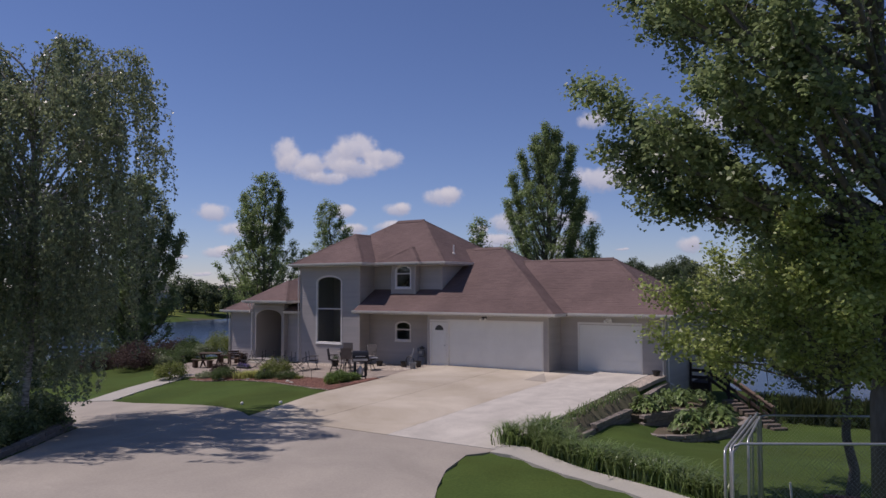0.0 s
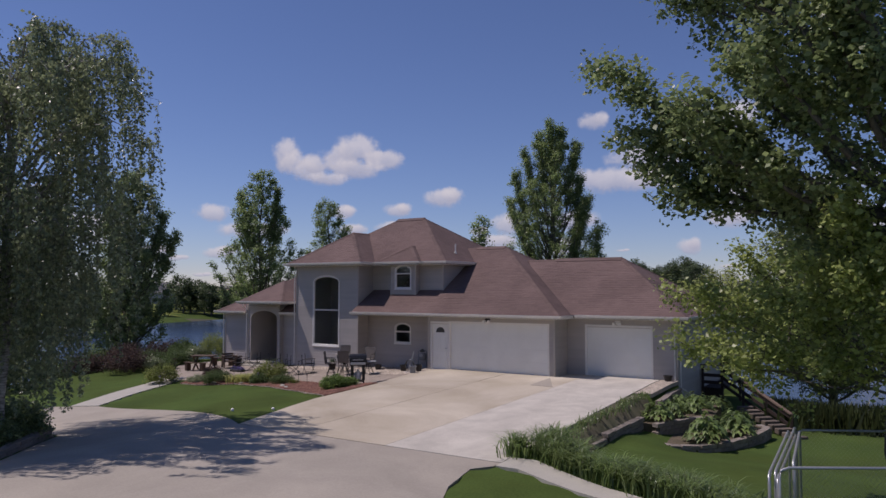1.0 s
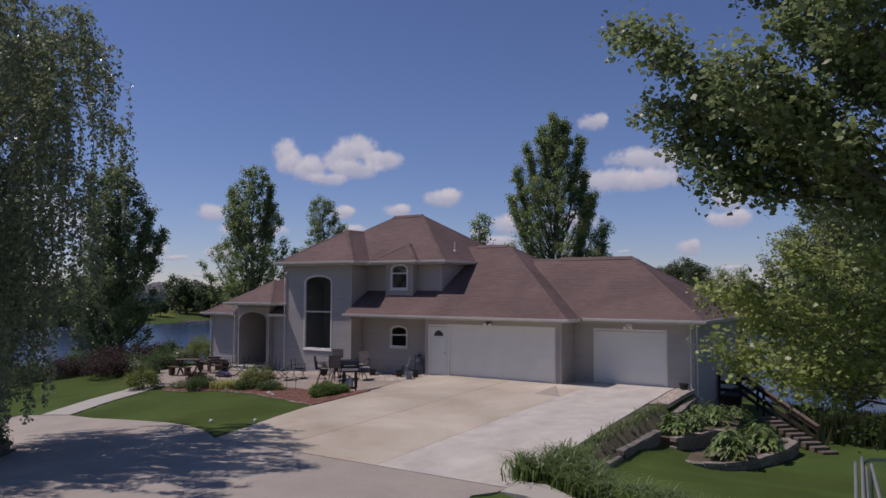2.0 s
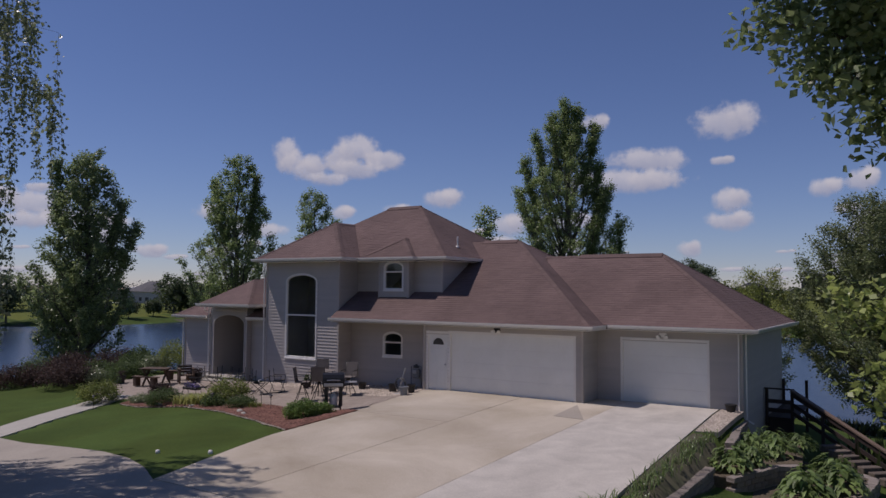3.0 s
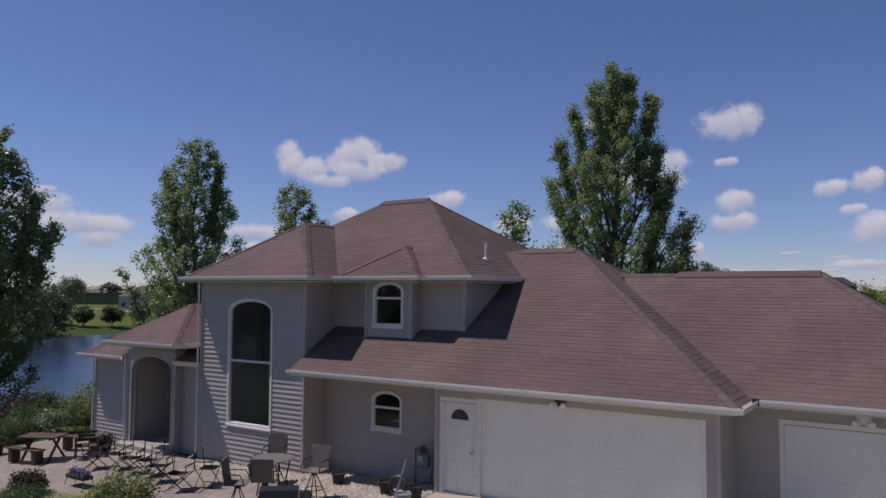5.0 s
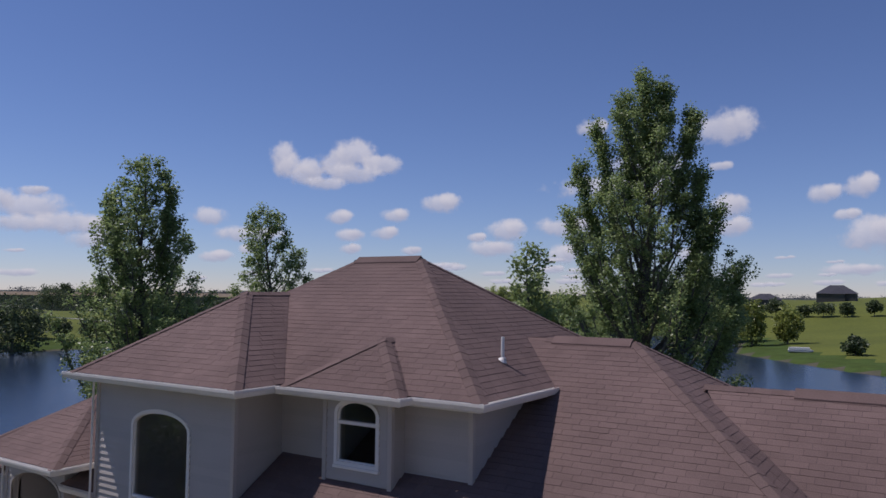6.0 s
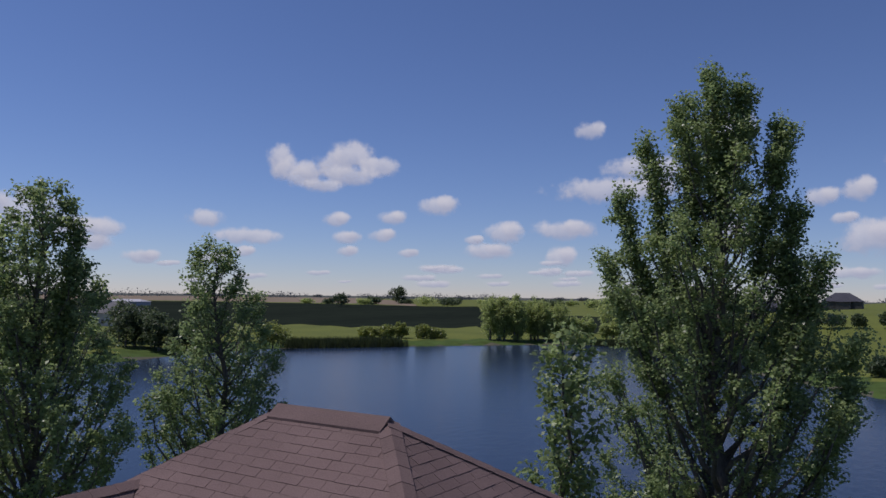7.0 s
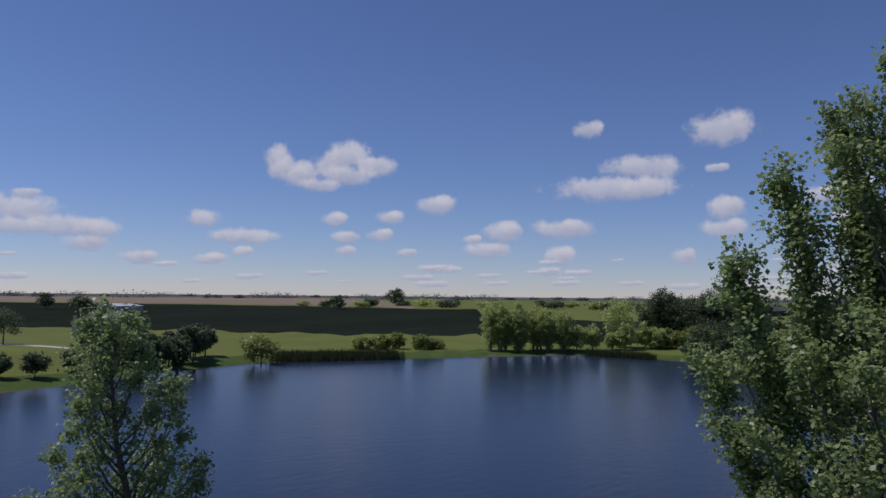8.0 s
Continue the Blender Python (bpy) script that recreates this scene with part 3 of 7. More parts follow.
wall("x", -1.26, YU, 8.2, 3.0, 4.86, 1)
wall("y", 0.5, -15.72, -13.55, -0.75, 2.36, -1)
wall("y", 0.5, -11.12, -9.74, -0.6, 2.36, -1)
wall("x", -15.72, 0.5, 8.3, -2.5, 2.36, -1)
wall("y", 0.25, -13.55, -11.12, -0.55, 2.90, -1, (ARCH,))
wall("x", -13.55, 0.25, 0.5, -0.5, 2.78, -1)
wall("x", -11.12, 0.25, 1.9, -0.5, 2.78, 1)
wall("y", 8.3, -15.72, 9.88, -3.0, 2.40, 1, boards=False)
wall("y", 8.2, -10.0, -1.26, 2.2, 4.86, 1, boards=False)
wall("x", -10.0, 3.0, 8.2, 2.2, 4.86, -1, boards=False)
# porch recess with its door
wall("y", 3.6, -13.55, -11.12, -0.4, 2.7, -1, boards=False)
wall("x", -13.41, 0.3, 3.6, -0.4, 2.7, 1, boards=False)
wall("x", -11.24, 0.3, 3.6, -0.4, 2.7, -1, boards=False)
part("porch_floor", box(-13.55, -11.12, -0.15, 3.6, -0.55, -0.32, 0.01), M_WALK, house)
part("porch_step", box(-13.4, -11.3, -0.55, -0.15, -0.7, -0.46, 0.01), M_WALK, house)
part("porch_ceiling", box(-13.5, -11.15, 0.13, 3.6, 2.62, 2.68), M_SIDING, house)
fd = part("front_door", box(-12.75, -11.83, 3.50, 3.58, -0.32, 1.74, 0.006), M_SIDING, house, "grey panelled front door with a tall narrow light")
part("sidelight", box(-13.05, -12.83, 3.51, 3.58, -0.3, 1.72, 0.005), M_GLASS, fd)
part("door_light", box(-12.41, -12.18, 3.48, 3.52, 0.4, 1.5, 0.01), M_GLASS, fd)
part("porch_lamp", lathe([(0.05, 2.36), (0.09, 2.40), (0.11, 2.5), (0.07, 2.58), (0.03, 2.97)], 12), M_STEEL, house).matrix_world = pose(-12.3, 1.3, -0.35)
window(WLOW, YL, (1.56,))
window(WUP, YB, (4.40,))
window(WTOW, YT, (2.57,), label="tall arched stair window with white frame and dark glass")
part("arch_trim", ring(ARCH, 0.0, 0.06, 0.205, 0.26, open_bottom=True), M_SIDING, house)


# corner posts
def corner(x, y, z0, z1, w=0.09):
    part("corner_post", box(x - w / 2, x + w / 2, y - w / 2, y + w / 2, z0, z1, 0.006), M_SIDING, house)


for x, y, a, b in ((-5.57, YT, 2.3, 4.85), (-9.73, YT, -0.5, 4.85), (-5.57, YT, -0.45, 2.38), (5.16, Y0, -0.1, 2.38), (9.87, Y2, -0.6, 2.38), (-1.27, YU, 3.3, 4.85), (-4.09, YB, 3.0, 4.85), (-2.63, YB, 3.0, 4.85),
                   (-15.71, 0.5, -0.9, 2.3), (-13.54, 0.25, -0.5, 2.75), (-11.13, 0.25, -0.5, 2.75), (-1.15, Y0, -0.3, 2.42)):
    corner(x, y, a, b)


# garage doors: four hinged sections, each with pressed panels
def garage_door(o, y, label):
    d = empty("garage_door", (0, 0, 0), label, "")
    d.parent = house
    z0, z1 = 0.0, o[3]
    for i in range(4):
        a, b = z0 + (z1 - z0) * i / 4, z0 + (z1 - z0) * (i + 1) / 4
        bm = box(o[0] + 0.02, o[1] - 0.02, y + 0.05, y + 0.10, a + 0.0006, b - 0.0006, 0.0015)
        part("door_section", bm, M_DOOR, d)
    part("jamb", box(o[0] - 0.06, o[0] + 0.02, y - 0.035, y + 0.1, 0.0, z1 + 0.06, 0.006), M_TRIM, d)
    part("jamb", box(o[1] - 0.02, o[1] + 0.06, y - 0.035, y + 0.1, 0.0, z1 + 0.06, 0.006), M_TRIM, d)
    part("head_trim", box(o[0] + 0.02, o[1] - 0.02, y - 0.035, y + 0.1, z1 - 0.03, z1 + 0.06, 0.006), M_TRIM, d)
    part("weather_seal", box(o[0] + 0.02, o[1] - 0.02, y + 0.045, y + 0.1, -0.03, 0.003), M_POT, d, "black rubber bottom seal")
    part("threshold", box(o[0] + 0.02, o[1] - 0.02, y - 0.02, y + 0.2, -0.3, -0.012), M_CONC, d)


garage_door(DOOR1, Y0, "wide white sectional garage door, closed")
garage_door(DOOR2, Y2, "single white sectional garage door, closed")
md = part("side_door", box(-0.96, -0.12, Y0 + 0.03, Y0 + 0.08, 0.0, 2.06, 0.005), M_DOOR, house, "white entry door with a half-round light")
bm = bmesh.new()
bm.faces.new([bm.verts.new((-0.54 + 0.24 * math.cos(math.pi * i / 12), Y0 + 0.026, 1.66 + 0.24 * math.sin(math.pi * i / 12))) for i in range(13)])
part("fan_light", bm, M_DARK, md, "half-round dark fan light")
for a, b in ((-0.88, -0.60), (-0.48, -0.20)):
    for c, e in ((0.15, 0.75), (0.85, 1.5)):
        part("door_panel", box(a, b, Y0 + 0.018, Y0 + 0.04, c, e, 0.008), M_DOOR, md)
part("door_knob", lathe([(0.012, 0), (0.014, 0.04), (0.032, 0.055), (0.03, 0.08), (0.008, 0.09)], 12), M_STEEL, md).matrix_world = pose(-0.2, Y0 + 0.03, 0.95, 90)
for a, b, c, e in ((-1.06, -0.96, -0.02, 2.16), (-0.12, -0.055, -0.02, 2.16)):
    part("door_casing", box(a, b, Y0 - 0.03, Y0 + 0.08, c, e, 0.005), M_TRIM, md)
part("door_casing", box(-0.96, -0.12, Y0 - 0.03, Y0 + 0.08, 2.06, 2.16, 0.005), M_TRIM, md)
part("door_sill", box(-1.0, -0.08, Y0 - 0.06, Y0 + 0.1, -0.12, -0.002), M_STEEL, md)

# ---- roofs ----
ZU, ZG, ZW, ZL, ZP = 4.97, 2.53, 2.55, 2.40, 2.98
PKL, PKR = (-6.50, 4.72, 7.49), (-4.71, 4.72, 7.49)
TP, TV = (-7.56, 2.13, 6.67), (-7.56, 3.43, 6.67)
BP, BV = (-3.54, 1.86, 5.83), (-3.54, 2.12, 5.83)
GL, GR = (-5.5, 4.93, 5.78), (0.256, 4.93, 5.78)
WL, WR = (1.6, 4.75, 5.07), (6.44, 4.75, 5.07)
LL, LR = (-11.8, 4.45, 5.02), (-9.0, 4.45, 5.02)
PP, PV = (-12.2, 1.62, 4.10), (-12.2, 2.9, 4.10)
FACES = {
    "upper": [[(-10.2, 0.84, ZU), (-0.84, 0.84, ZU), PKR, PKL], [(-0.84, 0.84, ZU), (-0.84, 8.68, ZU), PKR], [(-0.84, 8.68, ZU), (-10.2, 8.68, ZU), PKL, PKR], [(-10.2, 8.68, ZU), (-10.2, 0.84, ZU), PKL]],
    "tower": [[(-10.05, -0.36, ZU), (-5.06, -0.36, ZU), TP], [(-5.06, -0.36, ZU), (-5.06, 0.82, ZU + 0.0), TV, TP], [(-10.05, 1.6, ZU), (-10.05, -0.36, ZU), TP, TV]],
    "bump": [[(-4.90, 0.58, ZU), (-2.22, 0.58, ZU), BP], [(-2.22, 0.58, ZU), (-2.22, 0.9, ZU), BV, BP], [(-4.90, 0.9, ZU), (-4.90, 0.58, ZU), BP, BV]],
    "garage": [[(-5.5, -0.5, ZG), (5.6, -0.5, ZG), GR, GL], [(5.6, -0.5, ZG), (5.6, 10.36, ZG), GR], [(5.6, 10.36, ZG), (-5.5, 10.36, ZG), GL, GR]],
    "wing": [[(3.9, 0.75, ZW), (10.35, 0.75, ZW), WR, WL], [(10.35, 0.75, ZW), (10.35, 8.75, ZW), WR], [(10.35, 8.75, ZW), (3.9, 8.75, ZW), WL, WR]],
    "left": [[(-16.1, 0.15, ZL), (-13.7, 0.15, ZL), (-13.7, 1.0, 2.918), (-11.0, 1.0, 2.918), (-11.0, 0.15, ZL), (-9.74, 0.15, ZL), (-9.74, 4.45, 5.02), LL], [(-9.74, 8.75, ZL), (-16.1, 8.75, ZL), LL, (-9.74, 4.45, 5.02)], [(-16.1, 8.75, ZL), (-16.1, 0.15, ZL), LL]],
    "porch": [[(-13.4, -0.6, ZP), (-10.15, -0.6, ZP), PP], [(-10.15, -0.6, ZP), (-10.15, 0.98, ZP), PV, PP], [(-13.4, 0.98, ZP), (-13.4, -0.6, ZP), PP, PV]],
}
SH_V, SH_U, SH_T = 0.145, 0.33, 0.008


def shingle_rows(poly):
    """Courses of tabs that cover one roof plane, bottom edge first. Yields the eight corners of each tab."""
    p = [Vector(q) for q in poly]
    n = (p[1] - p[0]).cross(p[2] - p[0]).normalized()
    if n.z < 0:
        n = -n
    u = (p[1] - p[0]).normalized()
    v = n.cross(u)
    if v.z < 0:
        v = -v
    q = [((a - p[0]).dot(u), (a - p[0]).dot(v)) for a in p]
    vmax = max(b for a, b in q)

    def limits(t):
        xs = []
        for (a0, b0), (a1, b1) in zip(q, q[1:] + q[:1]):
            if abs(b1 - b0) > 1e-6 and min(b0, b1) - 1e-6 <= t <= max(b0, b1) + 1e-6:
                xs.append(a0 + (a1 - a0) * (t - b0) / (b1 - b0))
            elif abs(b1 - b0) <= 1e-6 and abs(t - b0) < 1e-6:
                xs += [a0, a1]
        return (min(xs), max(xs)) if xs else None

    rows = math.ceil(vmax / SH_V)
    for r in range(rows):
        t0, t1 = r * SH_V, min(vmax, (r + 1) * SH_V)
        if t1 - t0 < 0.01:
            continue
        lo, hi = limits(t0 + 1e-4), limits(t1 - 1e-4)
        if not lo or not hi:
            continue
        off = (r % 3) * SH_U / 3 + random.uniform(-0.02, 0.02)
        k0, k1 = math.floor((min(lo[0], hi[0]) - off) / SH_U), math.ceil((max(lo[1], hi[1]) - off) / SH_U)
        for k in range(k0, k1):
            a, b = off + k * SH_U + 0.003, off + (k + 1) * SH_U - 0.003
            b0, b1 = max(a, lo[0]), min(b, lo[1])
            c0, c1 = max(a, hi[0]), min(b, hi[1])
            if b1 - b0 < 0.015 and c1 - c0 < 0.015:
                continue
            if b1 < b0:
                b0 = b1 = min(max((b0 + b1) / 2, lo[0]), lo[1])
            if c1 < c0:
                c0 = c1 = min(max((c0 + c1) / 2, hi[0]), hi[1])
            th = SH_T * random.uniform(0.7, 1.4)
            dv = random.uniform(-0.006, 0.006)
            at = lambda s, t, d: p[0] + u * s + v * t + n * d
            yield [at(b0, t0 + dv, 0), at(b1, t0 + dv, 0), at(c1, t1 + 0.01, 0.001), at(c0, t1 + 0.01, 0.001), at(b0, t0 + dv, th), at(b1, t0 + dv, th), at(c1, t1 + 0.01, 0.003), at(c0, t1 + 0.01, 0.003)]


TAB_FACES = [(4, 5, 6, 7), (0, 1, 5, 4), (1, 2, 6, 5), (3, 0, 4, 7)]


def cap_run(roof, a, b, width=0.27, step=0.27, lift=0.010):
    """Overlapping folded caps along a hip or ridge."""
    a, b = Vector(a), Vector(b)
    L = (b - a).length
    d = (b - a) / L
    side = d.cross(Vector((0, 0, 1))).normalized()
    drop = 0.58 if abs(d.z) < 0.05 else 0.36
    n = max(1, int(L / step))
    for i in range(n):
        s0, s1 = L * i / n - 0.01, L * (i + 1) / n + 0.03
        verts, k = [], 0
        for s, e in ((s0, lift + 0.006 + random.uniform(0, 0.003)), (s1, lift)):
            c = a + d * s + Vector((0, 0, e))
            w = width / 2
            verts += [c - side * w - Vector((0, 0, w * drop)), c, c + side * w - Vector((0, 0, w * drop))]
            verts += [c - side * w - Vector((0, 0, w * drop + 0.008)), c + side * w - Vector((0, 0, w * drop + 0.008))]
        raw("ridge_cap", verts, [(0, 1, 6, 5), (1, 2, 7, 6), (0, 5, 8, 3), (2, 4, 9, 7), (0, 3, 1), (1, 4, 2), (3, 4, 1)], M_CAP, roof)


CAPS = {
    "upper": [((-0.84, 0.84, ZU), PKR), ((-0.84, 8.68, ZU), PKR), ((-10.2, 8.68, ZU), PKL), ((-8.05, 3.1, 6.37), PKL), (PKL, PKR)],
    "tower": [((-10.05, -0.36, ZU), TP), ((-5.06, -0.36, ZU), TP), (TP, TV)],
    "bump": [((-2.22, 0.58, ZU), BP), ((-4.9, 0.58, ZU), BP), (BP, BV)],
    "garage": [((5.6, -0.5, ZG), GR), ((5.6, 10.36, ZG), GR), ((-1.6, 4.93, 5.78), GR)],
    "wing": [((10.35, 0.75, ZW), WR), ((10.35, 8.75, ZW), WR), (WL, WR)],
    "left": [((-16.1, 0.15, ZL), LL), ((-16.1, 8.75, ZL), LL), (LL, (-9.8, 4.45, 5.02))],
    "porch": [((-13.4, -0.6, ZP), PP), ((-10.15, -0.6, ZP), PP), (PP, PV)],
}


def build_roofs():
    kept = []
    for name, faces in FACES.items():
        bm = bmesh.new()
        for poly in faces:
            top = [bm.verts.new(q) for q in poly]
            low = [bm.verts.new((q[0], q[1], q[2] - 0.13)) for q in poly]
            bm.faces.new(top)
            bm.faces.new(low[::-1])
            for i in range(len(top)):
                j = (i + 1) % len(top)
                bm.faces.new((top[i], low[i], low[j], top[j]))
        roof = part("roof", bm, M_DECK, house, "hip roof of weathered brown-red asphalt shingles")
        vs, fs = [], []
        for fi, poly in enumerate(faces):
            for tab in shingle_rows(poly):
                c = sum(tab[:4], Vector()) / 4
                if name == "left" and fi == 0 and -13.7 < c.x < -11.0 and c.y < 1.0:
                    continue
                if name == "upper" and fi == 0 and -6.6 < c.x < -3.9 and c.y > 3.15:
                    kept.append((roof, tab))
                    continue
                k = len(vs)
                vs += tab
                fs += [tuple(k + i for i in f) for f in TAB_FACES]
        tagged(raw("shingles", vs, fs, M_SHINGLE, roof), kind="stuff")
        for a, b in CAPS[name]:
            cap_run(roof, a, b)
    return kept


NEAR_TABS = build_roofs()


# gutters: a lipped trough along the eaves, with fascia and soffit
def gutter(pts, z):
    prof = [(0.0, -0.115), (0.08, -0.115), (0.11, -0.04), (0.11, 0.005), (0.095, 0.005), (0.093, -0.035), (0.07, -0.10), (0.012, -0.10), (0.012, 0.0), (0.0, 0.0)]
    bm = bmesh.new()
    P = [Vector((x, y, z)) for x, y in pts]
    rows = []
    for i, p in enumerate(P):
        d0 = (p - P[i - 1]).normalized() if i else (P[1] - p).normalized()
        d1 = (P[i + 1] - p).normalized() if i + 1 < len(P) else d0
        n0, n1 = Vector((d0.y, -d0.x, 0)), Vector((d1.y, -d1.x, 0))
        m = (n0 + n1)
        m = m / max(0.3, m.dot(n0))
        rows.append([bm.verts.new(p + m * a + Vector((0, 0, b))) for a, b in prof])
    k = len(prof)
    for a, b in zip(rows, rows[1:]):
        for i in range(k):
            bm.faces.new((a[i], a[(i + 1) % k], b[(i + 1) % k], b[i]))
    bm.faces.new(rows[0])
    bm.faces.new(rows[-1][::-1])
    part("gutter", bm, M_GUTTER, house)


gutter([(-10.07, 8.7), (-10.07, -0.38), (-5.04, -0.38), (-5.04, 0.56)], ZU)
gutter([(-4.92, 0.56), (-2.20, 0.56), (-2.14, 0.82), (-0.82, 0.82), (-0.82, 3.5)], ZU)
gutter([(-5.52, -0.52), (5.62, -0.52), (5.62, 0.60)], ZG)
gutter([(5.75, 0.73), (10.37, 0.73), (10.37, 8.77)], ZW)
gutter([(-16.12, 8.7), (-16.12, 0.13), (-13.7, 0.13)], ZL)
gutter([(-11.0, 0.13), (-9.80, 0.13)], ZL)
gutter([(-13.42, 0.6), (-13.42, -0.62), (-10.13, -0.62), (-10.13, 0.6)], ZP)


def soffit(x0, x1, y0, y1, z):
    part("soffit", box(x0, x1, y0, y1, z - 0.02, z), M_TRIM, house)


soffit(-10.03, -5.08, -0.34, 0.10, ZU - 0.135)
soffit(-10.03, -9.75, 0.10, 3.0, ZU - 0.135)
soffit(-5.55, -5.08, 0.10, 1.28, ZU - 0.135)
soffit(-5.06, -2.24, 0.60, 0.90, ZU - 0.137)
soffit(-4.98, -4.1, 0.90, 1.28, ZU - 0.139)
soffit(-2.62, -0.86, 0.86, 1.28, ZU - 0.139)
soffit(-1.25, -0.86, 1.28, 8.6, ZU - 0.139)
soffit(-5.5, 5.58, -0.48, Y0 - 0.002, ZG - 0.135)
soffit(-5.54, -1.17, Y0, YL - 0.002, ZG - 0.134)
soffit(5.18, 5.58, Y0, 1.19, ZG - 0.135)
soffit(5.6, 10.33, 0.77, 1.19, ZW - 0.137)
soffit(9.89, 10.33, 1.2, 8.7, ZW - 0.137)
soffit(-16.08, -13.62, 0.17, 0.49, ZL - 0.135)
soffit(-11.05, -9.75, 0.17, 0.49, ZL - 0.135)
soffit(-13.38, -10.17, -0.58, 0.24, ZP - 0.135)


def downspout(x, y, z0, z1, kick=(0, -0.25)):
    part("downspout", tube([(x, y, z1), (x, y, z0 + 0.15), (x + kick[0], y + kick[1], z0 + 0.05)], 0.026, 6), M_TRIM, house)


downspout(9.80, Y2 - 0.09, -0.15, ZW - 0.15)
downspout(9.99, Y2 + 0.05, -0.4, ZW - 0.15, (0.2, 0))
downspout(-13.62, 0.16, -0.45, ZP - 0.1)
downspout(-13.80, 0.05, ZL + 0.12, ZP - 0.1, (0, 0.15))
downspout(-15.80, 0.42, -0.7, ZL - 0.1)
downspout(-9.82, 0.02, -0.4, ZU - 0.15)

# ridge vent on the upper roof, then the vent pipe
def ridge_vent(x0, x1, y, z, drop):
    v = []
    for x in (x0, x1):
        v += [(x, y - 0.19, z - 0.19 * drop - 0.01), (x, y - 0.19, z - 0.19 * drop + 0.04), (x, y, z + 0.06), (x, y + 0.19, z - 0.19 * drop + 0.04), (x, y + 0.19, z - 0.19 * drop - 0.01)]
    raw("ridge_vent", v, [(0, 5, 6, 1), (1, 6, 7, 2), (2, 7, 8, 3), (3, 8, 9, 4), (0, 1, 2, 3, 4), (9, 8, 7, 6, 5)], M_CAP, house, "low shingled ridge vent")


ridge_vent(PKL[0] - 0.02, PKR[0] + 0.02, PKL[1], 7.49, 0.65)
ridge_vent(-1.45, 0.2, 4.93, 5.78, 0.6)
ridge_vent(3.1, 6.4, 4.75, 5.07, 0.63)
vp = part("vent_pipe", lathe([(0.032, -0.15), (0.032, 0.37), (0.027, 0.38), (0.025, 0.32)], 14), M_TRIM, house, "white plastic vent pipe on the roof")
vp.matrix_world = pose(-1.55, 2.85, 5.52)
fl = part("flashing", lathe([(0.09, 0.0), (0.08, 0.012), (0.042, 0.05), (0.034, 0.07)], 14), M_GUTTER, vp)
fl.matrix_parent_inverse = Matrix()
fl.matrix_basis = pose(0.0, 0, -0.06, 0, 32, 0)


# flood lights over the garage doors
def flood(x, y, z, body):
    f = empty("flood_light", (x, y, z), "twin flood light under the garage eave", "flood light", "garage flood lights")
    part("bracket", box(-0.12, 0.12, -0.05, 0.0, -0.08, 0.08, 0.01), body, f)
    for s in (-1, 1):
        hd = part("lamp_head", lathe([(0.03, 0), (0.055, 0.03), (0.075, 0.12), (0.07, 0.13), (0.0, 0.11)], 14), M_TRIM, f)
        hd.matrix_parent_inverse = Matrix()
        hd.matrix_basis = pose(s * 0.08, -0.06, -0.02, 115, 0, s * 25)


flood(1.98, Y0 - 0.02, 2.27, M_POT)
flood(7.45, Y2 - 0.02, 2.26, M_TRIM)

# ---- paving and beds ----
def build_drive():
    """The drive: slabs with sawn joints."""
    d = empty("driveway", (2, -6, h(2, -6)), "broad pale concrete driveway, stained and cracked, sloping to the road", "driveway", kind="structure")
    plan = [(-2.0, 2.95, (-13.2, -4.85, 1.3), M_CONC), (2.95, 6.3, (-13.2, -2.62, 1.3), M_CONC), (6.3, 9.9, (-13.2, -2.62, 1.3), M_CONCNEW)]
    for xa, xb, ys, stuff in plan:
        for ya, yb in zip(ys, ys[1:]):
            x0, x1, y0, y1 = xa + 0.006, xb - 0.006, ya + 0.006, yb - 0.006
            poly = DRIVE
            for nx, ny, c in ((1, 0, x0), (-1, 0, -x1), (0, 1, y0), (0, -1, -y1)):
                out = []
                for (ax, ay), (bx, by) in zip(poly, poly[1:] + poly[:1]):
                    da, db = ax * nx + ay * ny - c, bx * nx + by * ny - c
                    if da >= 0:
                        out.append((ax, ay))
                    if (da >= 0) != (db >= 0):
                        t = da / (da - db)
                        out.append((ax + t * (bx - ax), ay + t * (by - ay)))
                poly = out
            if len(poly) > 2:
                s = drape("slab", poly, 0.02 + random.uniform(-0.003, 0.003), stuff, step=2.0)
                s.parent = d
                s.matrix_parent_inverse = d.matrix_world.inverted()
                for key in ("label", "category", "kind"):
                    if key in s:
                        del s[key]


bpy.context.view_layer.update()
build_drive()
drape("patch", [(5.16, -0.52), (5.24, -2.5), (6.24, -2.6)], 0.026, M_ROAD, "cracked grey corner of the driveway", "concrete patch", 2.0)
drape("road", ROAD, 0.015, M_ROAD, "worn grey concrete turning area and road", "road", 1.5)
drape("footpath", PATH_LEFT, 0.03, M_WALK, "narrow concrete footpath between lawns", "path", 1.0)
drape("footpath", PATH_RIGHT, 0.03, M_WALK, "pale concrete path edged with daylilies", "path", 1.0)
drape("patio", PATIO, 0.007, M_PAVER, "paved patio in front of the house", "patio", 1.0)
drape("mulch_bed", MULCH, 0.05, M_MULCH, "curved bed of red bark mulch edged with stones", "flower bed", 0.5)
drape("gravel_strip", [(9.25, 1.1), (9.4, -2.6), (9.98, -2.4), (9.93, 1.1)], 0.03, M_STONE, "strip of pale gravel beside the driveway", "gravel", 0.5)


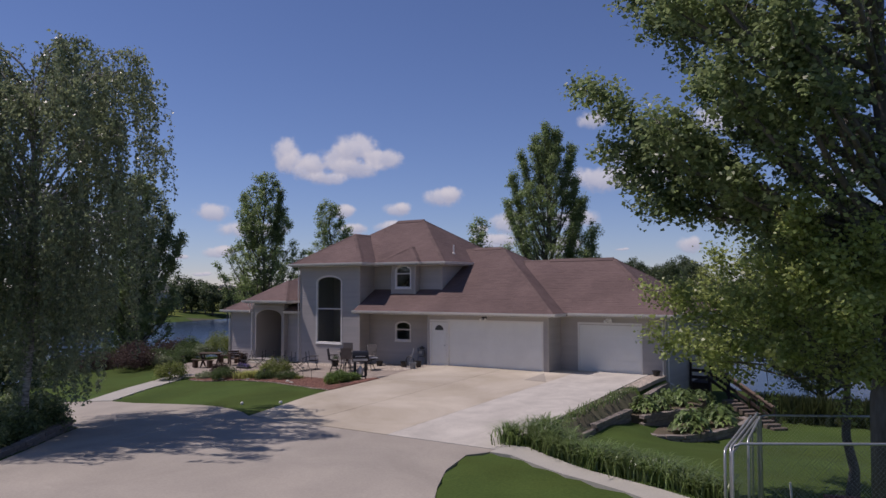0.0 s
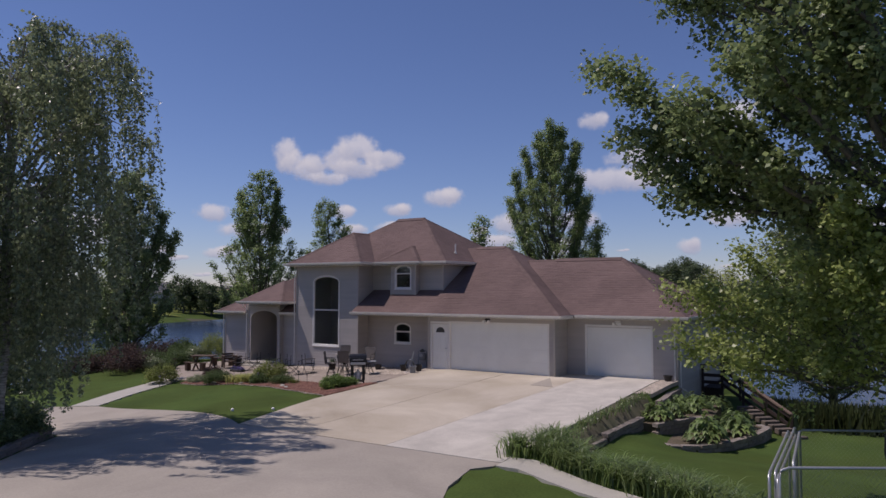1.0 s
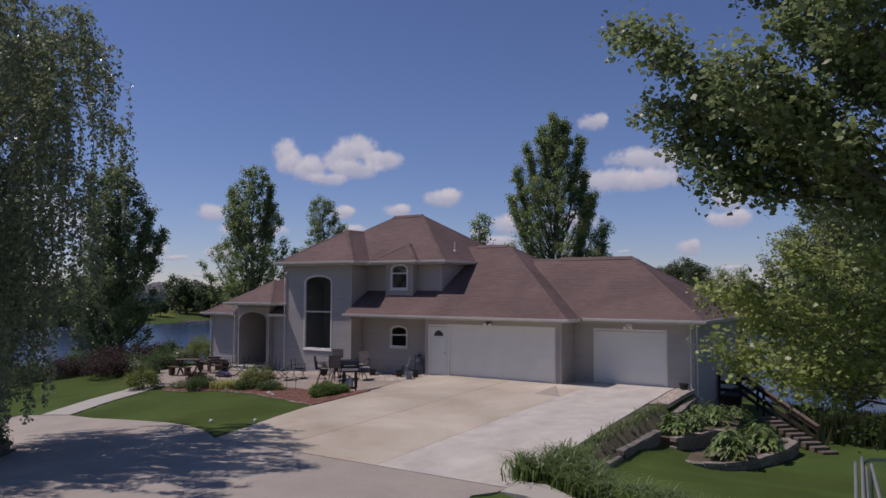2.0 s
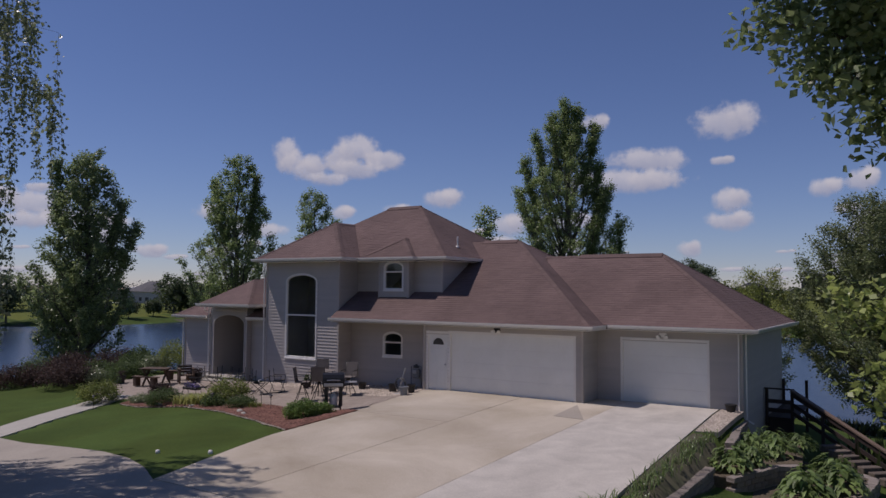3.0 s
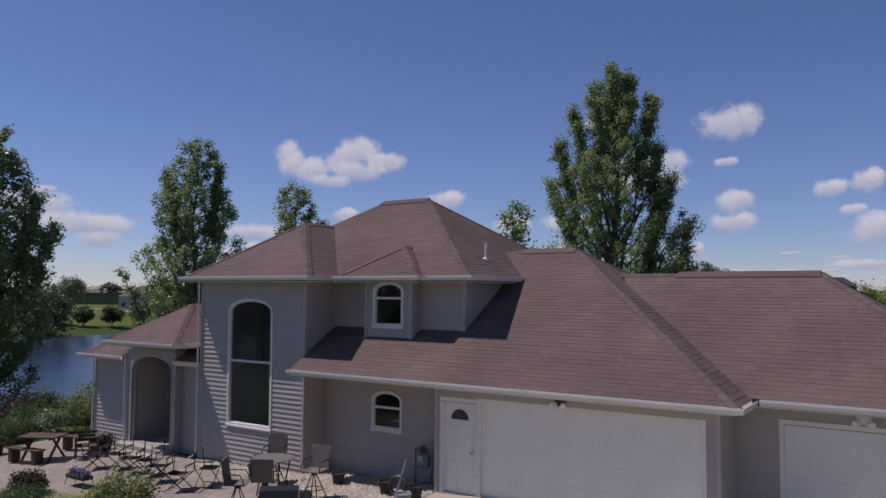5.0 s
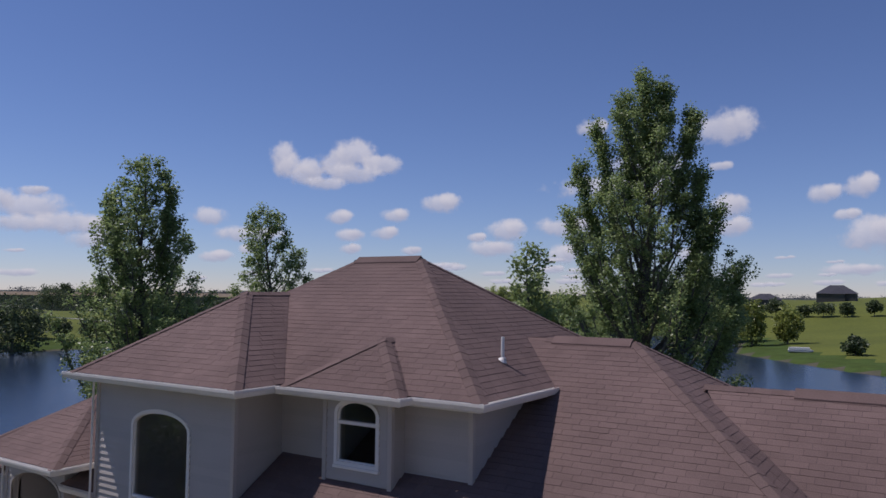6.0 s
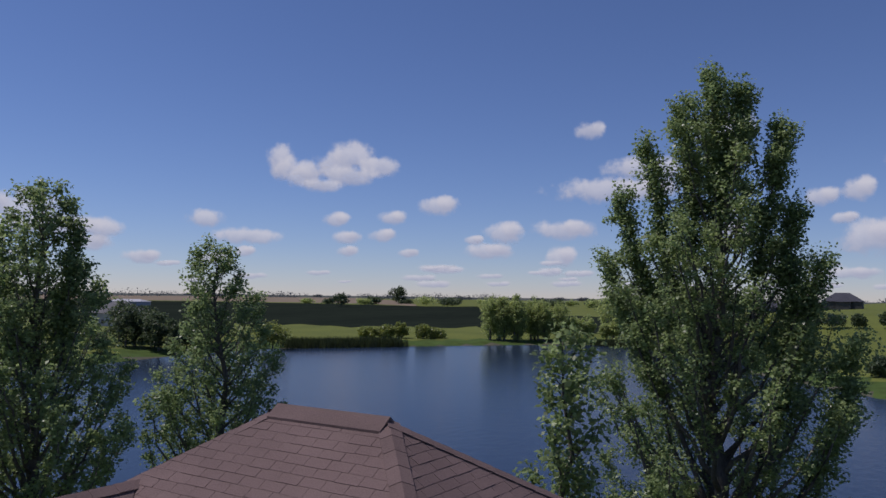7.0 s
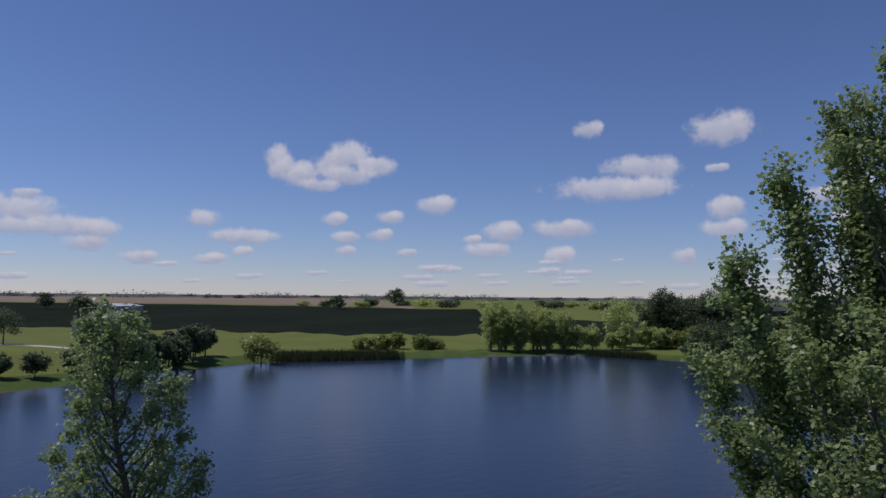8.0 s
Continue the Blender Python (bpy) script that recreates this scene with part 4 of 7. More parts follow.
# ---- plants ----
def leaves(name, centres, spread, count, size, material, parent, seed, droop=0.0, up=0.75, width=0.75, axes=None, long=1.0, keep=0.45):
    """Leaves scattered round centres (n, 3); spread (n,) or a number; count leaves to each; axes draw each tuft out along a twig."""
    g = np.random.default_rng(seed)
    c = np.asarray(centres, float)
    sp = np.broadcast_to(np.asarray(spread, float), (len(c),))
    P = np.repeat(c, count, 0)
    S = np.repeat(sp, count)
    off = g.normal(size=P.shape)
    off /= np.linalg.norm(off, axis=1, keepdims=True)
    move = off * (S * g.random(len(P)) ** keep)[:, None] * np.array([1, 1, 0.9])
    if axes is not None:
        A = np.repeat(np.asarray(axes, float), count, 0)
        move += A * (move * A).sum(1, keepdims=True) * (long - 1.0)
    P = P + move
    N = len(P)
    d = g.normal(size=(N, 3))
    d[:, 2] = d[:, 2] * 0.6 - droop
    d /= np.linalg.norm(d, axis=1, keepdims=True)
    nrm = off * 0.6 + g.normal(size=(N, 3)) * 0.7
    nrm[:, 2] += up
    s = np.cross(d, nrm)
    s /= np.linalg.norm(s, axis=1, keepdims=True) + 1e-9
    n2 = np.cross(s, d)
    L = size * (0.6 + 0.8 * g.random(N))[:, None]
    a = P
    b = P + d * L * 0.45 + s * L * width * 0.5 + n2 * L * 0.08
    t = P + d * L
    e = P + d * L * 0.45 - s * L * width * 0.5 + n2 * L * 0.08
    V = np.stack([a, b, t, e], 1).reshape(-1, 3)
    Q = np.arange(N * 4).reshape(-1, 4)
    return sheet_mesh(name, V, Q, material, parent)


def bent(a, b, sag, n=5, g=None, wob=0.0):
    a, b = np.array(a, float), np.array(b, float)
    t = np.linspace(0, 1, n)[:, None]
    p = a + (b - a) * t
    p[:, 2] += (sag * 4 * t * (1 - t))[:, 0]
    if g is not None and wob:
        p[1:-1] += g.normal(size=p[1:-1].shape) * wob
    return p


def crown_radius(k, bare, shape):
    """The crown's relative half-width at relative height k."""
    if k < bare * 0.6:
        return 0.25
    if shape == "point":
        up = min(1.0, (1.03 - k) / 0.58) ** 0.72
        low = min(1.0, 0.45 + 0.55 * (k - bare * 0.6) / 0.30)
        return max(0.03, up * low)
    c = (bare + 1.0) / 2
    return math.sqrt(max(0.04, 1 - ((k - c) / (1.04 - c)) ** 2))


def apart(points, gap):
    """Which points to keep so that no two lie nearer than their gap."""
    cells, kept = {}, []
    for i, p in enumerate(points):
        key = tuple(int(math.floor(c / gap)) for c in p)
        near = False
        for dx in (-1, 0, 1):
            for dy in (-1, 0, 1):
                for dz in (-1, 0, 1):
                    for q in cells.get((key[0] + dx, key[1] + dy, key[2] + dz), ()):
                        if (p[0] - q[0]) ** 2 + (p[1] - q[1]) ** 2 + (p[2] - q[2]) ** 2 < gap * gap:
                            near = True
        if not near:
            cells.setdefault(key, []).append(p)
            kept.append(i)
    return kept


def poplar(at, top, width, seed, label, leaf=0.135, per=60, material=None, bare=0.14, limbs=30, clump=0.34, gap=0.36, category="tree", bark=None, fat=0.014, shape="point", steep=1.5, reach=(), twig=0.75, thin=0.30, long=1.5, rough_edge=0.25):
    """A tree: trunk, limbs that swing out and then rise, twigs along them, and a tuft of leaves on each twig, with gaps between.
    reach names limbs of their own: the tip in the world and the part of the trunk's height where it leaves."""
    g = np.random.default_rng(seed)
    x, y = at
    z0 = h(x, y) - 0.1
    H = top - z0
    t = empty("tree", (x, y, z0), label, category)
    bark = bark or M_BARK
    material = material or M_LEAF
    r0 = H * fat + 0.05
    trunk = bent((0, 0, 0), (0, 0, H * 0.975), 0, 9, g, 0.010 * H)
    part("trunk", tube([tuple(p) for p in trunk], [r0 * (1.3 if i == 0 else 1) * (1 - 0.95 * i / 8) for i in range(9)], 9), bark, t, smooth=True)
    on_trunk = lambda k: trunk[min(7, int(k * 8))] + (trunk[min(7, int(k * 8)) + 1] - trunk[min(7, int(k * 8))]) * (k * 8 - min(7, int(k * 8)))
    rel = lambda z: crown_radius(z / H, bare, shape) * width / 2
    paths = []
    for i in range(limbs):
        k = bare + (0.95 - bare) * ((i + 0.5) / limbs) ** 1.05
        a = i * 2.4 + g.normal() * 0.35
        base = on_trunk(k)
        up = steep * (0.75 + 0.6 * g.random())
        L, far = 0.25, 1.0 - rough_edge + 0.45 * rough_edge + rough_edge * 1.1 * (g.random() - 0.4)
        while L < 0.6 * H:
            zz = base[2] + L * up
            if zz > 0.985 * H or L > rel(zz) * far:
                break
            L += 0.08
        paths.append((base, base + np.array([math.cos(a) * L, math.sin(a) * L, L * up]), k, False))
    for tx, ty, tz, k in reach:
        paths.append((on_trunk(k), np.array([tx - x, ty - y, tz - z0]), k, True))
    cs, ax, full = [], [], []
    sticks = bmesh.new()
    for base, tip, k, own in paths:
        out = tip - base
        ln = np.linalg.norm(out)
        mid = base + out * np.array([0.62, 0.62, 0.36]) + g.normal(size=3) * 0.04 * ln
        s = np.linspace(0, 1, 8)[:, None]
        pts = (1 - s) ** 2 * base + 2 * s * (1 - s) * mid + s * s * tip
        pts[1:-1] += g.normal(size=pts[1:-1].shape) * 0.012 * ln
        r = max(0.012, r0 * 0.42 * (1 - 0.85 * k))
        part("limb", tube([tuple(p) for p in pts], [r * (1 - 0.12 * j) for j in range(7)] + [0.005], 5), bark, t, smooth=True)
        n = max(4, int(ln / (0.13 if own else 0.17)))
        for q in range(n):
            f = thin + (1.0 - thin) * (q + g.random()) / n
            j = min(6, int(f * 7))
            p = pts[j] + (pts[j + 1] - pts[j]) * (f * 7 - j)
            tang = (pts[j + 1] - pts[j]) / (np.linalg.norm(pts[j + 1] - pts[j]) + 1e-9)
            d = tang * 0.7 + g.normal(size=3) * 0.62 + np.array([0, 0, 0.45])
            d /= np.linalg.norm(d)
            w = twig * (0.35 + 0.75 * g.random()) * (1.15 - 0.75 * f)
            e = p + d * w
            if w > 0.25 and q % 2 == 0:
                add_tube(sticks, [tuple(p), tuple(p + d * w * 0.5), tuple(e)], [0.010, 0.007, 0.003], 3)
            cs.append(e)
            ax.append(d)
            full.append(own and f > 0.55)
            if w > 0.5:
                cs.append(p + d * w * 0.45)
                ax.append(d)
                full.append(False)
        cs.append(tip - np.array([0, 0, 0.1]))
        ax.append((tip - pts[6]) / (np.linalg.norm(tip - pts[6]) + 1e-9))
        full.append(True)
    tagged(part("branchwork", sticks, bark, t), kind="stuff")
    for f in np.linspace(0.62, 1.0, int(H * 1.1)):
        p = on_trunk(f)
        for q in range(2):
            cs.append(p + g.normal(size=3) * np.array([0.25, 0.25, 0.15]) * (1.25 - f))
            ax.append(np.array([0.0, 0.0, 1.0]))
            full.append(False)
    order = g.permutation(len(cs))
    cs, ax, full = np.array(cs)[order], np.array(ax)[order], np.array(full)[order]
    sel = sorted(set(apart(cs.tolist(), gap)) | set(np.flatnonzero(full).tolist()))
    cs, ax = cs[sel], ax[sel]
    size = clump * (0.62 + 0.6 * g.random(len(cs)))
    leaves("crown", cs, size, per, leaf, material, t, seed + 1, axes=ax, long=long, keep=0.6)
    return t


def shrub(at, r, hgt, material, seed, label, leaf=0.07, n=42, per=60, name="shrub", category="shrub", group="", lift=0.0):
    g = np.random.default_rng(seed)
    x, y = at
    t = empty(name, (x, y, h(x, y) + lift), label, category, group)
    c = []
    for i in range(n):
        a, k = g.random() * 6.283, math.sqrt(g.random())
        z = hgt * (0.25 + 0.75 * g.random() * math.sqrt(max(0, 1 - k * k * 0.8)))
        p = (math.cos(a) * k * r * 0.85, math.sin(a) * k * r * 0.85, z * 0.88)
        c.append(p)
        if i % 10 == 0:
            part("stem", tube([(g.normal() * 0.04, g.normal() * 0.04, -0.03), (p[0] * 0.5, p[1] * 0.5, z * 0.5), p], [0.014, 0.01, 0.005], 4), M_BARK, t)
    leaves("foliage", np.array(c), 0.26 * r + 0.06, per, leaf, material, t, seed + 5)
    return t


def blades(name, at, r, n, length, material, seed, label, category, width=0.02, group="", lift=0.0):
    """A tuft of arching strap leaves."""
    g = np.random.default_rng(seed)
    x, y = at
    base = g.normal(size=(n, 2)) * r * 0.45
    a = g.random(n) * 6.283
    L = length * (0.6 + 0.5 * g.random(n))
    out = np.stack([np.cos(a), np.sin(a)], -1)
    side = np.stack([-np.sin(a), np.cos(a), np.zeros(n)], -1)
    V, rows = [], 4
    for k in range(rows + 1):
        t = k / rows
        c = np.concatenate([base + out * (L * (0.10 * t + 0.55 * t ** 2.2))[:, None], (L * (1.05 * t - 0.55 * t ** 2.6))[:, None]], 1)
        w = width * (1 - t) ** 0.6 + 0.001
        V += [c - side * w / 2, c + side * w / 2]
    V = np.stack(V, 1).reshape(-1, 3)
    V[:, 2] += lift
    Q = []
    for k in range(rows):
        o = np.arange(n) * 2 * (rows + 1) + 2 * k
        Q.append(np.stack([o, o + 1, o + 3, o + 2], -1))
    ob = sheet_mesh(name, V, np.concatenate(Q), material)
    ob.matrix_world = pose(x, y, h(x, y))
    return tagged(ob, label, category, group)


# tall poplars behind the house and along the shore
poplar((-4.6, 20.8), 15.8, 7.8, 11, "tall cottonwood with open upright crown behind the house", per=140, limbs=104, bare=0.05, leaf=0.10, clump=0.40, gap=0.60, thin=0.26, long=1.4, twig=0.85,
       reach=[(-4.6, 20.7, 15.6, 0.62), (-3.7, 20.6, 15.1, 0.52), (-5.6, 20.9, 14.8, 0.48), (-2.8, 21.0, 14.0, 0.42), (-6.6, 20.4, 13.7, 0.42), (-2.4, 20.8, 11.6, 0.3), (-7.5, 20.6, 12.2, 0.3), (-1.8, 20.7, 10.0, 0.2), (-8.0, 20.7, 10.2, 0.2), (-1.0, 20.8, 7.8, 0.14)])
poplar((-6.1, 12.9), 8.3, 2.4, 12, "slender young poplar beside the tall cottonwood", limbs=22, per=64, clump=0.38, gap=0.36, thin=0.12)
poplar((-24.9, 11.6), 12.7, 7.4, 13, "tall poplar with a pointed crown on the lake bank", per=96, limbs=80, bare=0.06, clump=0.40, gap=0.58, thin=0.26, leaf=0.125, long=1.3, twig=0.85, reach=[(-26.4, 10.9, 10.9, 0.35), (-23.4, 12.0, 11.2, 0.4)])
poplar((-24.2, 18.9), 11.2, 6.4, 14, "slim poplar near the water", per=100, limbs=76, bare=0.06, clump=0.40, gap=0.58, thin=0.26, leaf=0.125, long=1.3, twig=0.8)
poplar((-27.2, 2.1), 12.1, 6.0, 15, "broad dark poplar on the lake bank", per=96, limbs=86, bare=0.02, material=M_LEAFDARK, steep=1.15, leaf=0.14, clump=0.44, gap=0.48, thin=0.12, long=1.3, reach=[(-24.8, 3.9, 7.2, 0.35), (-25.5, 3.4, 8.6, 0.4), (-28.4, 1.0, 11.0, 0.4)])
# big cottonwood and the lower tree with lighter leaves beside the kennel
poplar((18.6, -15.1), 17.5, 7.0, 16, "large dark cottonwood overhanging the yard", per=84, limbs=66, bare=0.30, leaf=0.105, clump=0.40, gap=0.56, material=M_LEAFDARK, fat=0.014, shape="round", steep=0.95, twig=0.85, thin=0.12, long=1.4,
       reach=[(13.1, -15.0, 7.9, 0.27), (14.1, -15.2, 9.9, 0.52), (14.0, -14.9, 5.95, 0.29), (13.5, -14.7, 6.6, 0.30), (14.54, -15.05, 5.4, 0.28), (14.93, -16.4, 6.84, 0.29), (14.3, -13.7, 7.1, 0.28), (15.3, -13.5, 5.9, 0.30),
              (15.4, -16.8, 8.7, 0.44), (14.4, -14.5, 9.2, 0.47), (14.8, -15.9, 10.4, 0.50), (15.4, -14.6, 6.4, 0.25), (15.9, -16.2, 5.9, 0.27), (15.6, -14.9, 8.0, 0.3), (16.4, -17.4, 7.2, 0.28), (16.2, -13.0, 7.6, 0.3),
              (17.2, -17.4, 7.6, 0.30), (17.4, -17.9, 8.3, 0.32), (16.0, -15.2, 9.2, 0.36), (16.4, -15.2, 5.0, 0.25), (15.7, -15.7, 7.4, 0.31), (16.8, -16.6, 9.6, 0.38)])
poplar((17.7, -12.4), 4.7, 7.0, 17, "low spreading tree with lighter leaves beside the steps", per=52, limbs=30, bare=0.46, leaf=0.088, clump=0.38, gap=0.50, material=M_LEAFLOW, fat=0.012, shape="round", steep=0.40, twig=0.8, thin=0.2, long=1.2,
       reach=[(14.5, -14.5, 2.6, 0.5), (14.8, -14.0, 3.1, 0.5), (15.0, -13.2, 2.3, 0.45), (15.6, -15.0, 2.5, 0.5), (15.9, -14.2, 3.6, 0.55), (16.6, -15.0, 3.4, 0.55), (17.0, -14.3, 4.5, 0.6), (15.3, -11.6, 3.2, 0.5), (16.9, -15.4, 2.5, 0.45), (17.8, -15.6, 3.0, 0.5), (18.4, -15.4, 2.3, 0.45), (15.06, -12.4, 4.4, 0.6), (14.2, -13.9, 3.6, 0.55),
              (17.5, -16.2, 5.2, 0.6), (17.2, -16.3, 4.7, 0.6), (18.4, -16.2, 4.6, 0.6), (17.9, -16.4, 4.2, 0.6), (17.4, -16.2, 3.8, 0.55), (18.7, -16.0, 3.8, 0.55), (18.1, -16.5, 3.4, 0.5), (16.7, -15.9, 4.1, 0.55)])
poplar((13.2, 22.6), 8.8, 10.4, 18, "grey-green willow on the bank beside the house", per=84, limbs=90, bare=0.05, leaf=0.115, clump=0.52, gap=0.38, material=M_LEAFDULL, shape="round", steep=0.8, thin=0.1,
       reach=[(8.9, 22.8, 4.9, 0.3), (9.9, 22.9, 5.9, 0.35), (8.5, 22.4, 3.2, 0.2), (10.8, 22.6, 6.9, 0.4), (8.6, 23.2, 1.4, 0.1)])
poplar((6.6, 23.0), 5.0, 3.8, 19, "light green willow behind the house", per=70, limbs=44, bare=0.06, leaf=0.09, clump=0.42, gap=0.38, material=M_LEAFWILLOW, shape="round", steep=1.2, thin=0.1)


def birch(at, top, width, seed):
    """A weeping birch: white stems, limbs that rise and arch over, branchlets along them and hanging leafy strands."""
    g = np.random.default_rng(seed)
    x, y = at
    z0 = h(x, y) - 0.1
    H = top - z0
    t = empty("weeping_birch", (x, y, z0), "weeping birch with white stems and long hanging leafy strands", "tree")
    c, s = [], []
    strands = bmesh.new()
    for k, (dx, dy, hh) in enumerate(((0, 0, 1.0), (-0.9, 0.5, 0.93), (0.8, -0.4, 0.90))):
        tr = bent((dx * 0.3, dy * 0.3, 0), (dx * 1.6, dy * 1.6, H * hh * 0.96), 0, 8, g, 0.14)
        part("trunk", tube([tuple(p) for p in tr], [0.12 * (1 - 0.9 * i / 7) for i in range(8)], 9), M_BIRCHBARK, t, smooth=True)
        for i in range(22):
            f = 0.20 + 0.78 * (i + 0.5) / 22
            j = min(6, int(f * 7))
            b = tr[j] + (tr[j + 1] - tr[j]) * (f * 7 - j)
            a = i * 2.4 + k + g.normal() * 0.3
            L = width / 2 * math.sqrt(max(0.03, 1 - ((f - 0.55) / 0.58) ** 2)) * (0.55 + 0.5 * g.random())
            rise = L * (0.75 + 0.5 * g.random()) * (1.1 - 0.4 * f)
            top_z = min(b[2] + rise, H * (0.90 + 0.10 * g.random()))
            q0, q1 = b + np.array([math.cos(a) * L * 0.55, math.sin(a) * L * 0.55, 0]), b + np.array([math.cos(a) * L, math.sin(a) * L, 0])
            q0[2], q1[2] = top_z + 0.25 * L, top_z - 0.18 * L
            u = np.linspace(0, 1, 7)[:, None]
            pts = (1 - u) ** 2 * b + 2 * u * (1 - u) * q0 + u * u * q1
            pts[1:-1] += g.normal(size=pts[1:-1].shape) * 0.05
            part("limb", tube([tuple(p) for p in pts], [0.05 * (1 - 0.5 * f), 0.042, 0.034, 0.026, 0.019, 0.012, 0.005], 5), M_BIRCHBARK, t, smooth=True)
            for q in range(int(4 + 4.4 * L)):
                v = 0.25 + 0.75 * g.random() ** 0.8
                m = min(5, int(v * 6))
                p = pts[m] + (pts[m + 1] - pts[m]) * (v * 6 - m)
                side = g.normal(size=3) * np.array([0.36, 0.36, 0.14])
                st = p + side
                drop = min(st[2] - 0.9 - 0.5 * g.random(), (0.4 + 2.6 * g.random() ** 1.4) * (1.25 - 0.6 * f) + 0.45 * v + (2.2 * g.random() if f < 0.55 else 0.0))
                if drop < 0.25:
                    continue
                lean = g.normal(size=2) * 0.16 + np.array([math.cos(a), math.sin(a)]) * 0.12
                line, n = [], max(3, int(drop / 0.10))
                for w in range(n + 1):
                    e = w / n
                    pz = st + np.array([lean[0] * e * (1 - 0.4 * e), lean[1] * e * (1 - 0.4 * e), -drop * e])
                    line.append(tuple(pz))
                    if g.random() < 0.86:
                        c.append(pz + g.normal(size=3) * 0.035)
                        s.append((0.13 - 0.06 * e) * (0.7 + 0.6 * g.random()))
                add_tube(strands, [tuple(p), line[0], line[n // 2], line[-1]], [0.006, 0.005, 0.003, 0.002], 3)
                for w in range(3):
                    c.append(p + side * g.random() + g.normal(size=3) * 0.08)
                    s.append(0.16)
    tagged(part("trailing_growth", strands, M_BARK, t), kind="stuff")
    leaves("crown", np.array(c), np.array(s), 5, 0.10, M_LEAFBIRCH, t, seed + 3, droop=1.0, up=0.0, width=0.7)


birch((-4.7, -17.3), 11.8, 8.8, 31)


# far trees: rounded or upright crowns of clumps
def far_tree(at, hgt, width, seed, material, label="leafy green tree standing on the far bank", leaf=0.5, n=60, per=34, upright=False, stem=0.2):
    g = np.random.default_rng(seed)
    x, y = at
    z0 = h(x, y) - 0.1
    t = empty("tree", (x, y, z0), label, "tree", "far trees")
    part("trunk", tube([(0, 0, 0), (0.1, 0, hgt * 0.4), (0, 0.1, hgt * 0.85)], [hgt * 0.022 + 0.05, hgt * 0.015, 0.03], 6), M_BARK, t)
    c = []
    for i in range(n):
        d = g.normal(size=3)
        d /= np.linalg.norm(d)
        d *= g.random() ** 0.4
        zc, rz = hgt * (0.5 + stem / 2), hgt * (0.5 - stem / 2)
        k = 1.0 if not upright else 0.9
        c.append((d[0] * width / 2 * k, d[1] * width / 2 * k, zc + d[2] * rz * 0.95))
    leaves("crown", np.array(c), width * 0.15, per, leaf, material, t, seed + 2)
    return t


def along(a, b, k):
    return (a[0] + (b[0] - a[0]) * k, a[1] + (b[1] - a[1]) * k)


R = random.Random(5)
for i in range(14):
    p = along((-103, 177), (-88, 191), i / 13)
    far_tree((p[0] + R.uniform(-2, 2), p[1] + R.uniform(2, 7)), R.uniform(11, 13.5), R.uniform(4.8, 6.2), 100 + i, M_LEAFFAR, "bright green poplar in a clump on the far shore", upright=True, stem=0.0, n=120, per=40, leaf=0.36)
for i in range(7):
    p = along((-88, 196), (-66, 210), i / 6)
    far_tree((p[0], p[1] + R.uniform(0, 5)), R.uniform(5, 8), R.uniform(4, 6), 120 + i, M_LEAFFAR, stem=0.1)
far_tree((-77, 212), 15.0, 9.5, 130, M_LEAFFAR, "tall round tree on the far shore", n=90)
for i in range(12):
    p = along((-75, 236), (-52, 240), i / 11)
    far_tree((p[0] + R.uniform(-2, 2), p[1] + R.uniform(-5, 9)), R.uniform(12, 17), R.uniform(8, 11), 140 + i, M_LEAFSHADE, "dark leafy tree in the wood beyond the lake", n=100, per=60, leaf=0.45, stem=0.06)
for i in range(8):
    p = along((-68, 214), (-44, 222), i / 7)
    far_tree((p[0], p[1] + R.uniform(-3, 3)), R.uniform(4, 6), R.uniform(5, 7), 160 + i, M_LEAFWILLOW, "yellow-green bush below the wood", stem=0.02)
for i, p in enumerate(((-52, 199), (-45, 195), (-36, 196))):
    far_tree(p, (4.5, 6.0, 8.0)[i], (5, 5.5, 6)[i], 170 + i, M_LEAFWILLOW, "young willow on the far bank")
far_tree((-124, 57), 10.5, 11.0, 181, M_LEAFSHADE, "broad dark willow leaning over the water", n=110, stem=0.0)
far_tree((-128, 124), 7.2, 8.0, 180, M_LEAFWILLOW, "round yellow-green willow at the water's edge", n=80)
for i in range(9):
    p = along((-119, 98), (-133, 119), i / 8)
    far_tree((p[0] - R.uniform(4, 12), p[1] + R.uniform(-2, 3)), R.uniform(5, 9), R.uniform(4, 6), 190 + i, M_LEAFSHADE, "dark leafy tree on the far bank")
for i, (p, hh) in enumerate((((-123, 65), 5), ((-119, 68), 4.6), ((-117, 73), 5), ((-163, 91), 9), ((-121, 82), 4.5), ((-140, 60), 6))):
    far_tree((p[0] - 15, p[1] + 3), hh * 0.9, hh * 0.85, 210 + i, M_LEAFSHADE, "small round tree on the far lawn", stem=0.22, n=80, leaf=0.35)
for i in range(5):
    p = along((-127, 158), (-113, 172), i / 4)
    far_tree((p[0] - R.uniform(1, 4), p[1] + R.uniform(2, 5)), R.uniform(2.6, 5.6), R.uniform(4, 6), 220 + i, M_LEAFWILLOW, "low bush on the far shore", stem=0.02)
far_tree((-419, 572), 17, 16, 230, M_LEAFSHADE, "lone tree on the field's skyline", leaf=1.2)
for i in range(26):
    p = along((-455, 520), (-150, 640), i / 25)
    far_tree((p[0] + R.uniform(-15, 15), p[1] + R.uniform(-30, 60)), R.uniform(4, 7), R.uniform(10, 20), 240 + i, M_LEAFSHADE if i % 3 else M_LEAFFAR, "distant dark tree in a hedgerow", leaf=1.3, n=34, per=24)
for i, p in enumerate(((-470, 268), (-455, 283), (-360, 420))):
    far_tree(p, R.uniform(6, 12), R.uniform(9, 16), 270 + i, M_LEAFSHADE, "distant dark tree beside a field", leaf=1.2, n=40, per=24)
